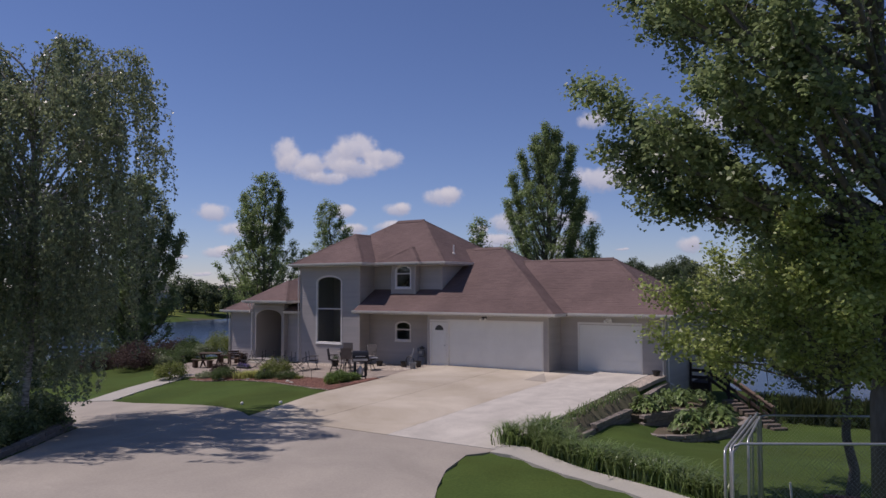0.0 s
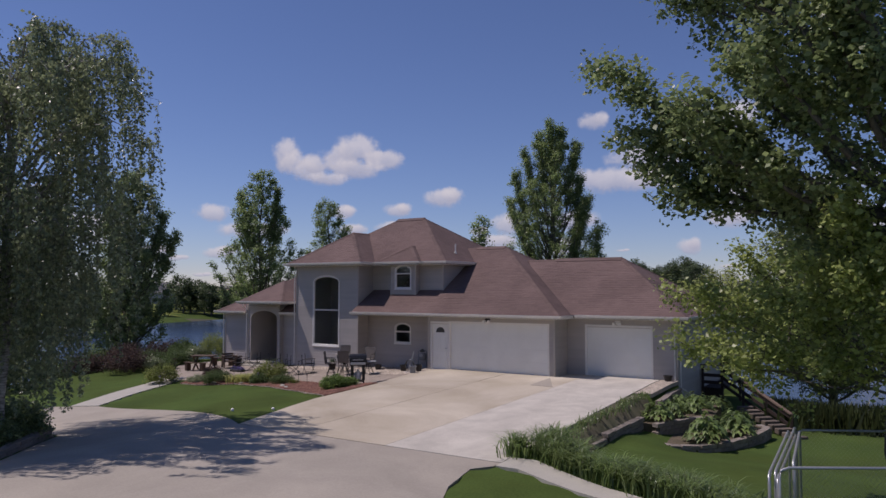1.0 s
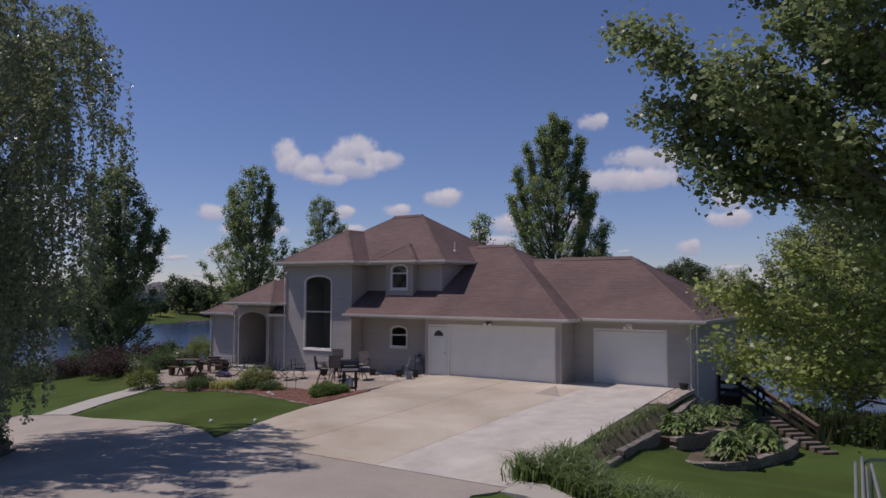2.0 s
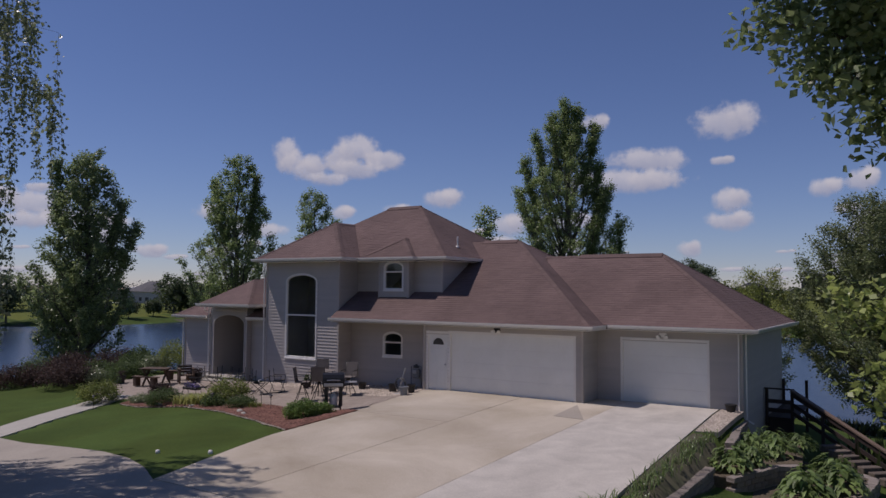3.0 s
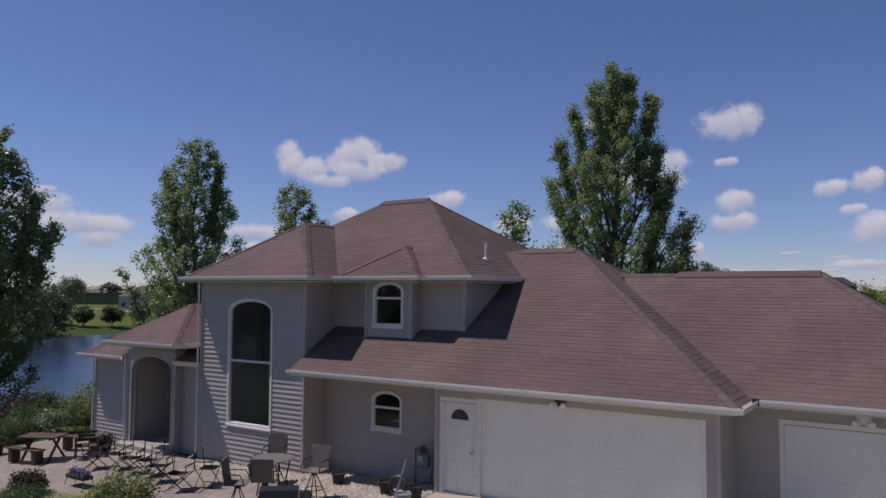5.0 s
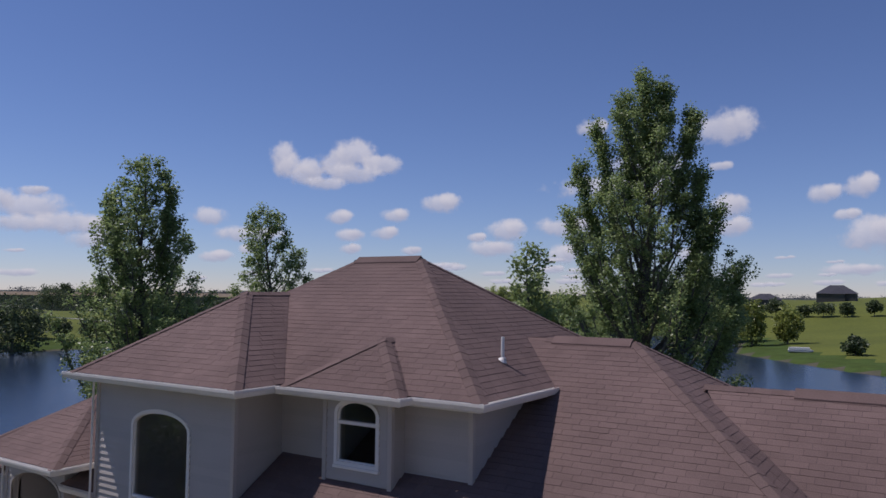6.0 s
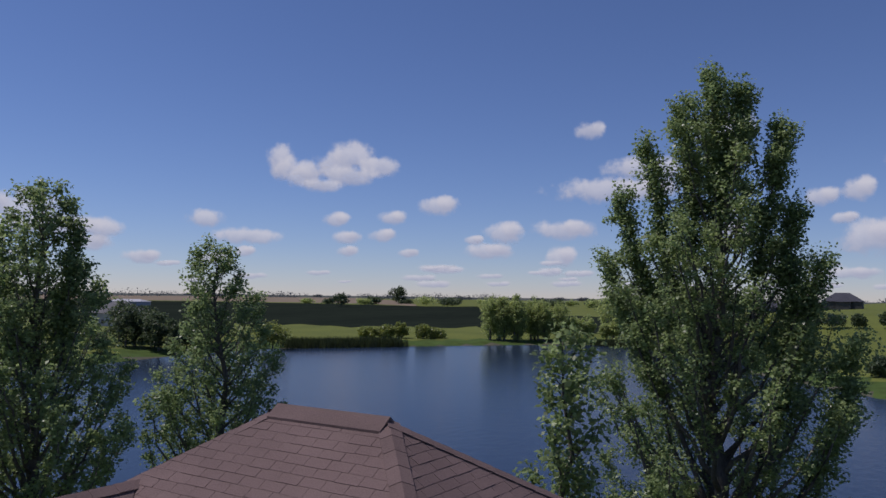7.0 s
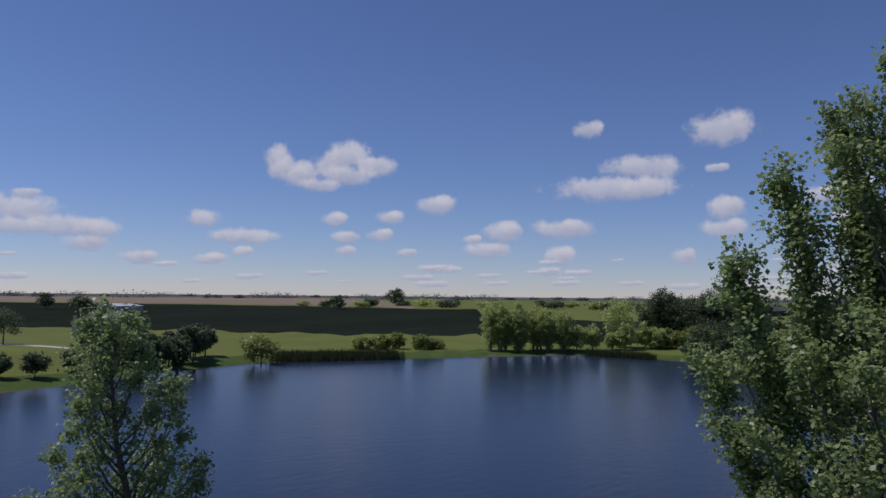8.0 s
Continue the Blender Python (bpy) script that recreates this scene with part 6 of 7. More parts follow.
stair_rail()
M_STEP = mat("weathered_step", (0.17, 0.135, 0.105), (0.10, 0.08, 0.062), rough=0.95, scale=3, fine=25, bump=0.6, vary=0.2)
for i in range(9):
    k = i / 8
    x, y, z = 12.15 + 2.2 * k, 2.3 - 2.3 * k, -0.92 - 0.55 * k
    st = part("timber_step", box(-0.30, 0.30, -0.13, 0.13, -0.2, 0.0, 0.02), M_STEP)
    st.matrix_world = pose(x, y, z, 0, 0, 45 + GD.uniform(-3, 3))
    tagged(st, "weathered block step set into the bank", "step", "garden steps")


# ---- chain-link kennel ----
def kennel_panel(a, b, z0, hgt, lean=0.0):
    """A panel of steel tube filled with woven wire."""
    a, b = Vector((*a, z0)), Vector((*b, z0))
    p = empty("fence_panel", tuple(a), "galvanised chain-link kennel panel", "fence", "kennel panels")
    inv = pose(*a).inverted()
    d = b - a
    L = d.length
    u = d / L
    r = 0.12
    T = a + Vector((0, 0, hgt))
    path = [a, a + Vector((0, 0, hgt - r)), a + u * r * 0.3 + Vector((0, 0, hgt - r * 0.3)), T + u * r, T + u * (L - r), b + Vector((0, 0, hgt - r * 0.3)) - u * r * 0.3, b + Vector((0, 0, hgt - r)), b]
    ob = part("panel_tube", tube([tuple(q) for q in path], 0.021, 8), M_STEEL, p, smooth=True)
    ob.matrix_parent_inverse = inv
    ob = part("panel_rail", tube([tuple(a + Vector((0, 0, 0.08))), tuple(b + Vector((0, 0, 0.08)))], 0.018, 6), M_STEEL, p)
    ob.matrix_parent_inverse = inv
    V, Q = [], []
    step, w = 0.075, 0.0015
    n = int((L + hgt) / step)
    for sgn in (1, -1):
        for i in range(n):
            s0 = i * step - hgt
            # a wire from the foot at s0, rising at 45 degrees, cut to the panel
            lo, hi = max(0.0, -s0), min(hgt - 0.03, L - s0)
            if hi - lo < 0.05:
                continue
            k = len(V)
            for t in (lo, hi):
                s = s0 + t if sgn > 0 else L - (s0 + t)
                c = a + u * s + Vector((0, 0, t))
                V += [c + Vector((0, 0, w)), c - Vector((0, 0, w))]
            Q.append((k, k + 1, k + 3, k + 2))
    ob = sheet_mesh("wire_mesh", np.array([tuple(v) for v in V]), np.array(Q), M_STEEL, p)
    ob.matrix_parent_inverse = inv
    tagged(ob, kind="stuff")


ZK = -0.62
kennel_panel((16.72, -18.55), (19.2, -17.0), ZK, 2.05)
kennel_panel((16.62, -18.2), (16.35, -14.6), ZK, 1.92)
kennel_panel((16.35, -14.6), (18.9, -13.2), ZK, 1.86)
kennel_panel((16.75, -17.6), (16.50, -15.2), ZK, 1.95)
kennel_panel((19.2, -17.0), (21.6, -15.4), ZK, 2.05)
kennel_panel((16.56, -18.3), (16.29, -14.9), ZK, 1.90)
kennel_panel((16.68, -18.4), (16.43, -15.1), ZK, 1.88)

sk = part("stake", box(-0.02, 0.02, -0.012, 0.012, -0.05, 0.42, 0.004), M_TRIM)
sk.matrix_world = pose(16.80, -13.91, h(16.80, -13.91), 3, -4, 20)
tagged(sk, "white painted wooden stake in the grass", "stake")
M_BRICK = mat("red_brick", (0.30, 0.13, 0.11), (0.20, 0.085, 0.075), rough=0.9, scale=5, fine=40, bump=0.3, vary=0.15)
bp = empty("brick_pile", (17.62, -13.48, h(17.62, -13.48)), "small stack of old red bricks in the grass", "bricks", rz=15)
for k in range(9):
    ob = part("brick", box(-0.10, 0.10, -0.05, 0.05, 0.0, 0.062, 0.006), M_BRICK, bp)
    ob.matrix_parent_inverse = Matrix()
    ob.matrix_basis = pose(-0.22 + (k % 3) * 0.215, (k % 2) * 0.03, (k // 3) * 0.064, 0, 0, GD.uniform(-6, 6))

# ---- patio furniture ----
PZ = lambda x, y: h(x, y) + 0.025


def fixed(parent, ob):
    ob.matrix_parent_inverse = Matrix()
    return ob


def picnic_table(at, rz):
    t = empty("picnic_table", (at[0], at[1], PZ(*at)), "weathered brown wooden picnic table with crossed legs", "table", rz=rz)
    for i in range(5):
        fixed(t, part("tabletop_board", box(-0.62, 0.62, -0.38 + i * 0.153, -0.38 + i * 0.153 + 0.145, 0.72, 0.76, 0.005), M_WOOD, t))
    for s in (-1, 1):
        bm = tube([(s * 0.42, -0.42, 0.0), (s * 0.42, 0.28, 0.72)], 0.05, 4)
        fixed(t, part("leg", bm, M_WOOD, t))
        fixed(t, part("leg", tube([(s * 0.48, 0.42, 0.0), (s * 0.48, -0.28, 0.72)], 0.05, 4), M_WOOD, t))
        fixed(t, part("batten", box(s * 0.42 - 0.03, s * 0.42 + 0.03, -0.36, 0.36, 0.66, 0.718, 0.004), M_WOOD, t))


def bench(at, rz):
    b = empty("bench", (at[0], at[1], PZ(*at)), "low brown wooden bench beside the picnic table", "bench", "wooden benches", rz=rz)
    for i in range(2):
        fixed(b, part("seat_board", box(-0.68, 0.68, -0.16 + i * 0.165, -0.01 + i * 0.165, 0.40, 0.44, 0.005), M_WOOD, b))
    for s in (-0.5, 0.5):
        fixed(b, part("leg", box(s - 0.08, s + 0.08, -0.15, 0.15, 0.0, 0.40, 0.006), M_WOOD, b))


def slat_chair(at, rz):
    """A low wooden garden chair with slatted sides."""
    b = empty("garden_chair", (at[0], at[1], PZ(*at)), "low brown wooden garden chair with slatted sides", "chair", rz=rz)
    for x in (-0.3, 0.3):
        for y in (-0.28, 0.28):
            fixed(b, part("leg", box(x - 0.035, x + 0.035, y - 0.035, y + 0.035, 0.0, 0.62, 0.005), M_WOOD, b))
        fixed(b, part("armrest", box(x - 0.06, x + 0.06, -0.34, 0.34, 0.62, 0.65, 0.006), M_WOOD, b))
        for k in range(4):
            fixed(b, part("side_slat", box(x - 0.012, x + 0.012, -0.2 + k * 0.12, -0.13 + k * 0.12, 0.14, 0.62, 0.003), M_WOOD, b))
    for k in range(5):
        fixed(b, part("seat_slat", box(-0.27, 0.27, -0.28 + k * 0.115, -0.185 + k * 0.115, 0.33, 0.36, 0.004), M_WOOD, b))
    for k in range(3):
        fixed(b, part("back_slat", box(-0.3, 0.3, 0.30, 0.325, 0.42 + k * 0.12, 0.51 + k * 0.12, 0.004), M_WOOD, b))


picnic_table((-14.55, -1.95), 30)
bench((-14.75, -2.35), 10)
bench((-14.45, -0.75), 20)
slat_chair((-13.5, -1.15), 60)



def folding_chair(at, rz):
    """A director's chair: crossed legs, arms, sling seat and back."""
    c = empty("folding_chair", (at[0], at[1], PZ(*at)), "folding director's chair with dark metal crossed legs", "chair", "folding chairs on the patio", rz=rz)
    for y in (-0.22, 0.22):
        for s in (-1, 1):
            fixed(c, part("leg", tube([(-s * 0.27, y, 0.0), (s * 0.27, y, 0.45)], 0.013, 6), M_DKMETAL, c))
    for x in (-0.28, 0.28):
        fixed(c, part("foot_rail", tube([(x, -0.26, 0.012), (x, 0.26, 0.012)], 0.012, 6), M_DKMETAL, c))
        fixed(c, part("arm_post", tube([(x, -0.22, 0.45), (x, -0.22, 0.64)], 0.012, 6), M_DKMETAL, c))
        fixed(c, part("back_post", tube([(x, 0.22, 0.45), (x, 0.27, 0.90)], 0.013, 6), M_DKMETAL, c))
        fixed(c, part("armrest", box(x - 0.03, x + 0.03, -0.26, 0.24, 0.64, 0.665, 0.006), M_DKMETAL, c))
    bm = bmesh.new()
    rows = [[bm.verts.new((x, y, 0.45 - 0.035 * (1 - (x / 0.27) ** 2))) for x in (-0.27, -0.13, 0, 0.13, 0.27)] for y in (-0.22, 0.22)]
    for i in range(4):
        bm.faces.new((rows[0][i], rows[0][i + 1], rows[1][i + 1], rows[1][i]))
    bmesh.ops.solidify(bm, geom=bm.faces[:], thickness=0.008)
    fixed(c, part("seat", bm, M_DKMETAL, c))
    return c


first = folding_chair((-11.9, -1.85), 38)
for x, y, r in ((-11.1, -1.6, 30), (-10.3, -1.75, 42), (-9.55, -1.7, 28), (-8.75, -2.0, 35), (-7.5, -2.3, 25), (-7.15, -1.7, 118)):
    copy_thing(first, pose(x, y, PZ(x, y), 0, 0, r))


def bar_stool(at, rz):
    c = empty("bar_stool", (at[0], at[1], PZ(*at)), "tall swivel patio stool with grey sling seat and dark frame", "bar stool", "stools round the high table", rz=rz)
    for k in range(4):
        a = math.pi / 4 + k * math.pi / 2
        fixed(c, part("leg", tube([(0.05 * math.cos(a), 0.05 * math.sin(a), 0.60), (0.16 * math.cos(a), 0.16 * math.sin(a), 0.35), (0.32 * math.cos(a), 0.32 * math.sin(a), 0.0)], 0.013, 6), M_DKMETAL, c, smooth=True))
    fixed(c, part("foot_ring", tube([(0.21 * math.cos(i * math.pi / 10), 0.21 * math.sin(i * math.pi / 10), 0.27) for i in range(21)], 0.010, 6), M_DKMETAL, c, smooth=True))
    fixed(c, part("swivel", lathe([(0.07, 0.58), (0.08, 0.62), (0.05, 0.66)], 12), M_DKMETAL, c))
    bm = box(-0.24, 0.24, -0.24, 0.22, 0.68, 0.705, 0.008)
    fixed(c, part("seat", bm, M_SLING, c))
    bm = prism([(0.22, 0.70), (0.30, 1.22), (0.32, 1.22), (0.24, 0.70)], -0.23, 0.23, "x")
    fixed(c, part("backrest", bm, M_SLING, c))
    for s in (-0.25, 0.25):
        fixed(c, part("frame_tube", tube([(s, -0.22, 0.69), (s, 0.22, 0.69), (s, 0.31, 1.22)], 0.014, 6), M_DKMETAL, c, smooth=True))
        fixed(c, part("armrest", tube([(s, 0.26, 0.92), (s, -0.10, 0.92), (s, -0.18, 0.80), (s, -0.2, 0.69)], 0.014, 6), M_DKMETAL, c, smooth=True))
    return c


def high_table(at):
    t = empty("high_table", (at[0], at[1], PZ(*at)), "round glass-topped high patio table with dark metal legs", "table")
    fixed(t, part("tabletop", lathe([(0.0, 0.90), (0.50, 0.90), (0.52, 0.912), (0.50, 0.924), (0.0, 0.924)], 32), M_SLING, t))
    for k in range(4):
        a = k * math.pi / 2 + 0.4
        fixed(t, part("leg", tube([(0.43 * math.cos(a), 0.43 * math.sin(a), 0.9), (0.33 * math.cos(a), 0.33 * math.sin(a), 0.45), (0.4 * math.cos(a), 0.4 * math.sin(a), 0.0)], 0.018, 6), M_DKMETAL, t, smooth=True))


high_table((-4.75, -1.75))
st = bar_stool((-4.5, -3.05), 123)
for x, y, r in ((-4.05, -2.65, 210), (-5.55, -0.95, 25), (-3.6, -1.55, 12)):
    copy_thing(st, pose(x, y, PZ(x, y), 0, 0, r))


def gas_grill(at, rz):
    c = empty("gas_grill", (at[0], at[1], PZ(*at)), "black gas grill on wheels with a grey side shelf", "grill", rz=rz)
    c.matrix_world = c.matrix_world @ Matrix.Diagonal((0.86, 0.86, 1.03, 1.0))
    fixed(c, part("cart", box(-0.30, 0.30, -0.22, 0.22, 0.12, 0.17, 0.01), M_BLACK, c))
    for x in (-0.27, 0.27):
        fixed(c, part("leg_panel", box(x - 0.07, x + 0.07, -0.2, 0.2, 0.17, 0.78, 0.01), M_BLACK, c))
    fixed(c, part("firebox", prism([(-0.25, 0.95), (-0.20, 0.76), (0.20, 0.76), (0.25, 0.95)], -0.40, 0.40, "x"), M_BLACK, c))
    hood = [(-0.27, 0.955), (-0.26, 1.06), (-0.18, 1.17), (-0.04, 1.22), (0.12, 1.20), (0.24, 1.10), (0.27, 0.955)]
    fixed(c, part("hood", prism(hood, -0.41, 0.41, "x"), M_BLACK, c))
    fixed(c, part("hood_handle", tube([(-0.25, -0.31, 1.0), (0.25, -0.31, 1.0)], 0.014, 8), M_STEEL, c))
    fixed(c, part("control_panel", box(-0.36, 0.36, -0.30, -0.24, 0.80, 0.90, 0.01), M_STEEL, c))
    fixed(c, part("side_shelf", box(0.43, 0.88, -0.22, 0.22, 0.90, 0.935, 0.012), M_STEEL, c))
    fixed(c, part("shelf_bracket", tube([(0.40, 0.0, 0.78), (0.8, 0.0, 0.89)], 0.012, 6), M_DKMETAL, c))
    fixed(c, part("gas_bottle", lathe([(0.10, 0.18), (0.15, 0.22), (0.155, 0.42), (0.11, 0.52), (0.05, 0.55), (0.05, 0.6)], 18), M_TRIM, c, "white gas bottle"))
    for y in (-0.25, 0.25):
        w = part("wheel", lathe([(0.02, -0.025), (0.085, -0.025), (0.095, 0), (0.085, 0.025), (0.02, 0.025)], 18), M_PLASTIC, c)
        w.matrix_parent_inverse = Matrix()
        w.matrix_basis = pose(-0.33, y, 0.095, 90, 0, 0)
    for y in (-0.18, 0.18):
        fixed(c, part("foot", box(0.24, 0.30, y - 0.03, y + 0.03, 0.0, 0.12, 0.005), M_BLACK, c))


gas_grill((-1.68, -4.55), 40)


def pot(at, r, hgt, z, material, label, plant=None, seed=0):
    p = empty("plant_pot", (at[0], at[1], z), label, "pot")
    fixed(p, part("pot_body", lathe([(r * 0.72, 0), (r * 0.95, hgt * 0.85), (r * 1.05, hgt * 0.86), (r * 1.05, hgt), (r * 0.9, hgt), (r * 0.85, hgt * 0.9), (0.0, hgt * 0.88)], 18), material, p))
    if plant:
        leaves("foliage", np.array([(0, 0, hgt + 0.08), (0.06, 0.05, hgt + 0.12), (-0.07, 0.02, hgt + 0.1)]), r * 0.8, 60, 0.06, plant, p, seed)


M_BUCKET = mat("grey_bucket", (0.26, 0.27, 0.28), (0.20, 0.21, 0.22), rough=0.5, scale=3, fine=30, bump=0.03)
pot((-3.95, -0.3), 0.17, 0.28, PZ(-3.95, -0.3), M_POT, "black plastic plant pot by the wall")
pot((-2.3, -0.5), 0.17, 0.32, PZ(-2.3, -0.5), M_POT, "black plastic plant pot beside the hose")
pot((-1.12, -1.42), 0.17, 0.30, PZ(-1.12, -1.42), M_BUCKET, "grey bucket near the side door")
pot((-1.22, -0.8), 0.15, 0.30, PZ(-1.22, -0.8), M_POT, "black plastic pot behind the grey bucket")
pot((-16.8, -2.2), 0.22, 0.35, PZ(-16.8, -2.2), M_POT, "dark pot at the patio's edge", M_BARBERRY, 6)
pot((-13.5, -0.5), 0.2, 0.35, PZ(-13.5, -0.5), M_POT, "dark planter beside the porch step", M_BARBERRY, 7)
pot((-6.6, -0.6), 0.2, 0.3, PZ(-6.6, -0.6), M_POT, "dark planter beside the high table", M_SHRUB, 8)
pot((9.62, 0.75), 0.17, 0.24, PZ(9.6, 0.75) + 0.0, M_POT, "dark pot with white stones beside the garage")
part_flowers = empty("flower_planter", (-10.6, -3.1, PZ(-10.6, -3.1)), "low metal plant stand full of violet flowers", "planter")
fixed(part_flowers, part("planter_tray", box(-0.42, 0.42, -0.15, 0.15, 0.20, 0.30, 0.02), M_DKMETAL, part_flowers))
for x in (-0.38, 0.38):
    for y in (-0.12, 0.12):
        fixed(part_flowers, part("leg", tube([(x, y, 0.22), (x * 1.15, y * 1.3, 0.0)], 0.010, 6), M_DKMETAL, part_flowers))
M_VIOLET = leaf_mat("violet_petal", (0.22, 0.17, 0.42), (0.12, 0.09, 0.26))
leaves("blooms", np.array([(-0.35 + 0.1 * i, 0.05 * (-1) ** i, 0.36) for i in range(8)]), 0.14, 60, 0.05, M_VIOLET, part_flowers, 77)
leaves("foliage", np.array([(-0.35 + 0.1 * i, 0, 0.30) for i in range(8)]), 0.14, 40, 0.06, M_SHRUB, part_flowers, 78)

# meter box, hose and air conditioner near the side door
gm = empty("gas_meter", (-1.98, 0.58, PZ(-1.98, 0.58)), "grey gas meter on upright pipes beside the door", "gas meter")
fixed(gm, part("meter_body", box(-0.17, 0.17, -0.12, 0.10, 0.42, 0.78, 0.05), M_BUCKET, gm))
fixed(gm, part("meter_dial", box(-0.09, 0.09, -0.15, -0.11, 0.60, 0.74, 0.015), M_STEEL, gm))
fixed(gm, part("regulator", lathe([(0.03, 0.80), (0.12, 0.83), (0.13, 0.87), (0.05, 0.93), (0.03, 0.96)], 16), M_PLASTIC, gm))
for x in (-0.24, 0.24):
    fixed(gm, part("riser_pipe", tube([(x, 0, -0.02), (x, 0, 0.86), (x * 0.5, 0, 0.90), (0, 0, 0.88)], 0.024, 8), M_BUCKET, gm, smooth=True))
hr = empty("hose_reel", (-1.62, -0.95, PZ(-1.62, -0.95)), "coiled garden hose on a pale stand", "hose reel")
for i in range(4):
    fixed(hr, part("hose_coil", tube([(0.22 * math.cos(k * math.pi / 10), -0.04 + i * 0.03, 0.36 + 0.22 * math.sin(k * math.pi / 10)) for k in range(21)], 0.014, 6), M_PLASTIC, hr, smooth=True))
fixed(hr, part("stand", tube([(-0.15, 0.05, 0.0), (0.12, 0.05, 0.75), (0.18, 0.05, 0.95)], 0.022, 6), M_STEEL, hr))
fixed(hr, part("foot_bar", tube([(-0.2, -0.12, 0.02), (0.25, -0.12, 0.02), (0.25, 0.12, 0.02)], 0.018, 6), M_STEEL, hr))


def path_light(at, hgt=0.42):
    x, y = at
    p = empty("path_light", (x, y, h(x, y)), "small dark solar path light on a stake", "path light", "solar path lights")
    fixed(p, part("stake", tube([(0, 0, -0.05), (0, 0, hgt)], 0.009, 6), M_DKMETAL, p))
    fixed(p, part("lens", lathe([(0.03, hgt), (0.045, hgt + 0.07)], 10), M_STEEL, p))
    fixed(p, part("cap", lathe([(0.075, hgt + 0.07), (0.07, hgt + 0.09), (0.02, hgt + 0.12)], 12), M_DKMETAL, p))
    return p


pl = path_light((-4.35, -4.75))
for x, y in ((-5.4, -4.2), (-2.65, -4.95), (-12.2, -6.4), (-14.6, -3.9), (-7.2, -4.9)):
    copy_thing(pl, pose(x, y, h(x, y)))

M_BUSH = leaf_mat("bright_shrub_leaf", (0.22, 0.33, 0.08), (0.11, 0.18, 0.045), rough=0.65)
# beds: shrubs, mounds, edging stones
shrub((-7.45, -3.9), 0.8, 1.0, M_LIME, 501, "loose yellow-green shrub at the back of the mulch bed", n=85, leaf=0.06, per=42)
shrub((-7.35, -4.6), 0.55, 0.42, M_SHRUB, 510, "low green shrub in front of the yellow one", n=50, leaf=0.055)
shrub((-9.95, -4.9), 0.7, 0.6, M_SHRUB, 502, "dense low green shrub in the mulch bed", leaf=0.05, n=70)
shrub((-6.0, -4.6), 0.52, 0.42, M_SHRUB, 503, "clipped grey-green mound in the mulch bed", leaf=0.035, n=90)
shrub((-1.75, -5.95), 0.5, 0.62, M_BUSH, 504, "rounded bright green shrub at the bed's corner", leaf=0.05, n=95, per=80)
shrub((-1.45, -5.35), 0.34, 0.42, M_BUSH, 505, "small green shrub at the bed's corner", leaf=0.045, n=55, per=70)
shrub((-11.4, -4.95), 0.42, 0.35, M_LEAFBIRCH, 506, "low grey-green plant in the mulch bed", leaf=0.05)
shrub((-11.3, -4.1), 0.45, 0.75, M_BARBERRY, 507, "dark red-leaved flowering plant in the bed", leaf=0.06)
shrub((-13.3, -5.5), 0.85, 1.0, M_LIME, 508, "round yellow-green shrub beside the footpath", leaf=0.06, n=80)
shrub((-13.9, -4.6), 0.4, 1.6, M_SHRUB, 509, "thin climbing plant at the patio's edge", leaf=0.06, n=26, per=40)
M_STRIPE = leaf_mat("striped_leaf", (0.55, 0.54, 0.20), (0.34, 0.38, 0.11))
for i, (x, y) in enumerate(((-8.75, -4.5), (-8.3, -4.65), (-8.95, -4.75), (-8.45, -4.3))):
    blades("striped_grass", (x, y), 0.4, 130, 0.62, M_STRIPE, 520 + i, "tuft of yellow striped leaves in the mulch", "plant", 0.032, "yellow tufts in the bed", lift=0.04)
blades("striped_grass", (-5.25, -4.6), 0.2, 50, 0.38, M_LIME, 525, "small yellow-green tuft by the path light", "plant", 0.024, "yellow tufts in the bed", lift=0.04)
for i, (x, y, r, hh) in enumerate(((-19.0, -3.6, 1.3, 1.2), (-20.6, -2.4, 1.4, 1.4), (-22.2, -1.2, 1.4, 1.4), (-22.6, -3.6, 1.3, 1.2), (-21.4, 0.6, 1.3, 1.5))):
    shrub((x, y), r, hh, M_BARBERRY, 530 + i, "dark reddish barberry bush along the bank", leaf=0.08, n=70, group="barberry hedge")
for i, (x, y, r, hh) in enumerate(((-18.4, -2.4, 0.8, 0.7), (-18.3, -1.0, 0.9, 0.8), (-17.9, 0.4, 0.8, 0.9), (-19.3, 0.2, 1.0, 1.0), (-17.6, 2.6, 0.9, 1.0), (-19.6, -1.6, 1.0, 0.9))):
    shrub((x, y), r, hh, M_SHRUB if i % 2 else M_LEAFBIRCH, 580 + i, "low green bush at the patio's edge", leaf=0.07, n=60, per=50, group="low bushes by the patio")
for i, (x, y, r, hh) in enumerate(((-19.2, 2.6, 0.95, 2.0), (-17.6, 1.3, 0.85, 1.8), (-20.6, 1.6, 1.0, 1.4), (-23.8, 2.5, 1.6, 1.6), (-24.5, -1.5, 1.6, 1.5), (-20.0, 5.0, 1.1, 1.5), (-19.5, 8.0, 1.2, 1.6), (-25.6, -4.5, 1.8, 1.4))):
    shrub((x, y), r, hh, M_LIME if i < 2 else M_SHRUB, 540 + i, "airy light green bush on the lake bank" if i < 2 else "loose green bush on the lake bank", leaf=0.07 if i < 2 else 0.10, n=70, per=34 if i < 2 else 60, group="bushes on the bank")
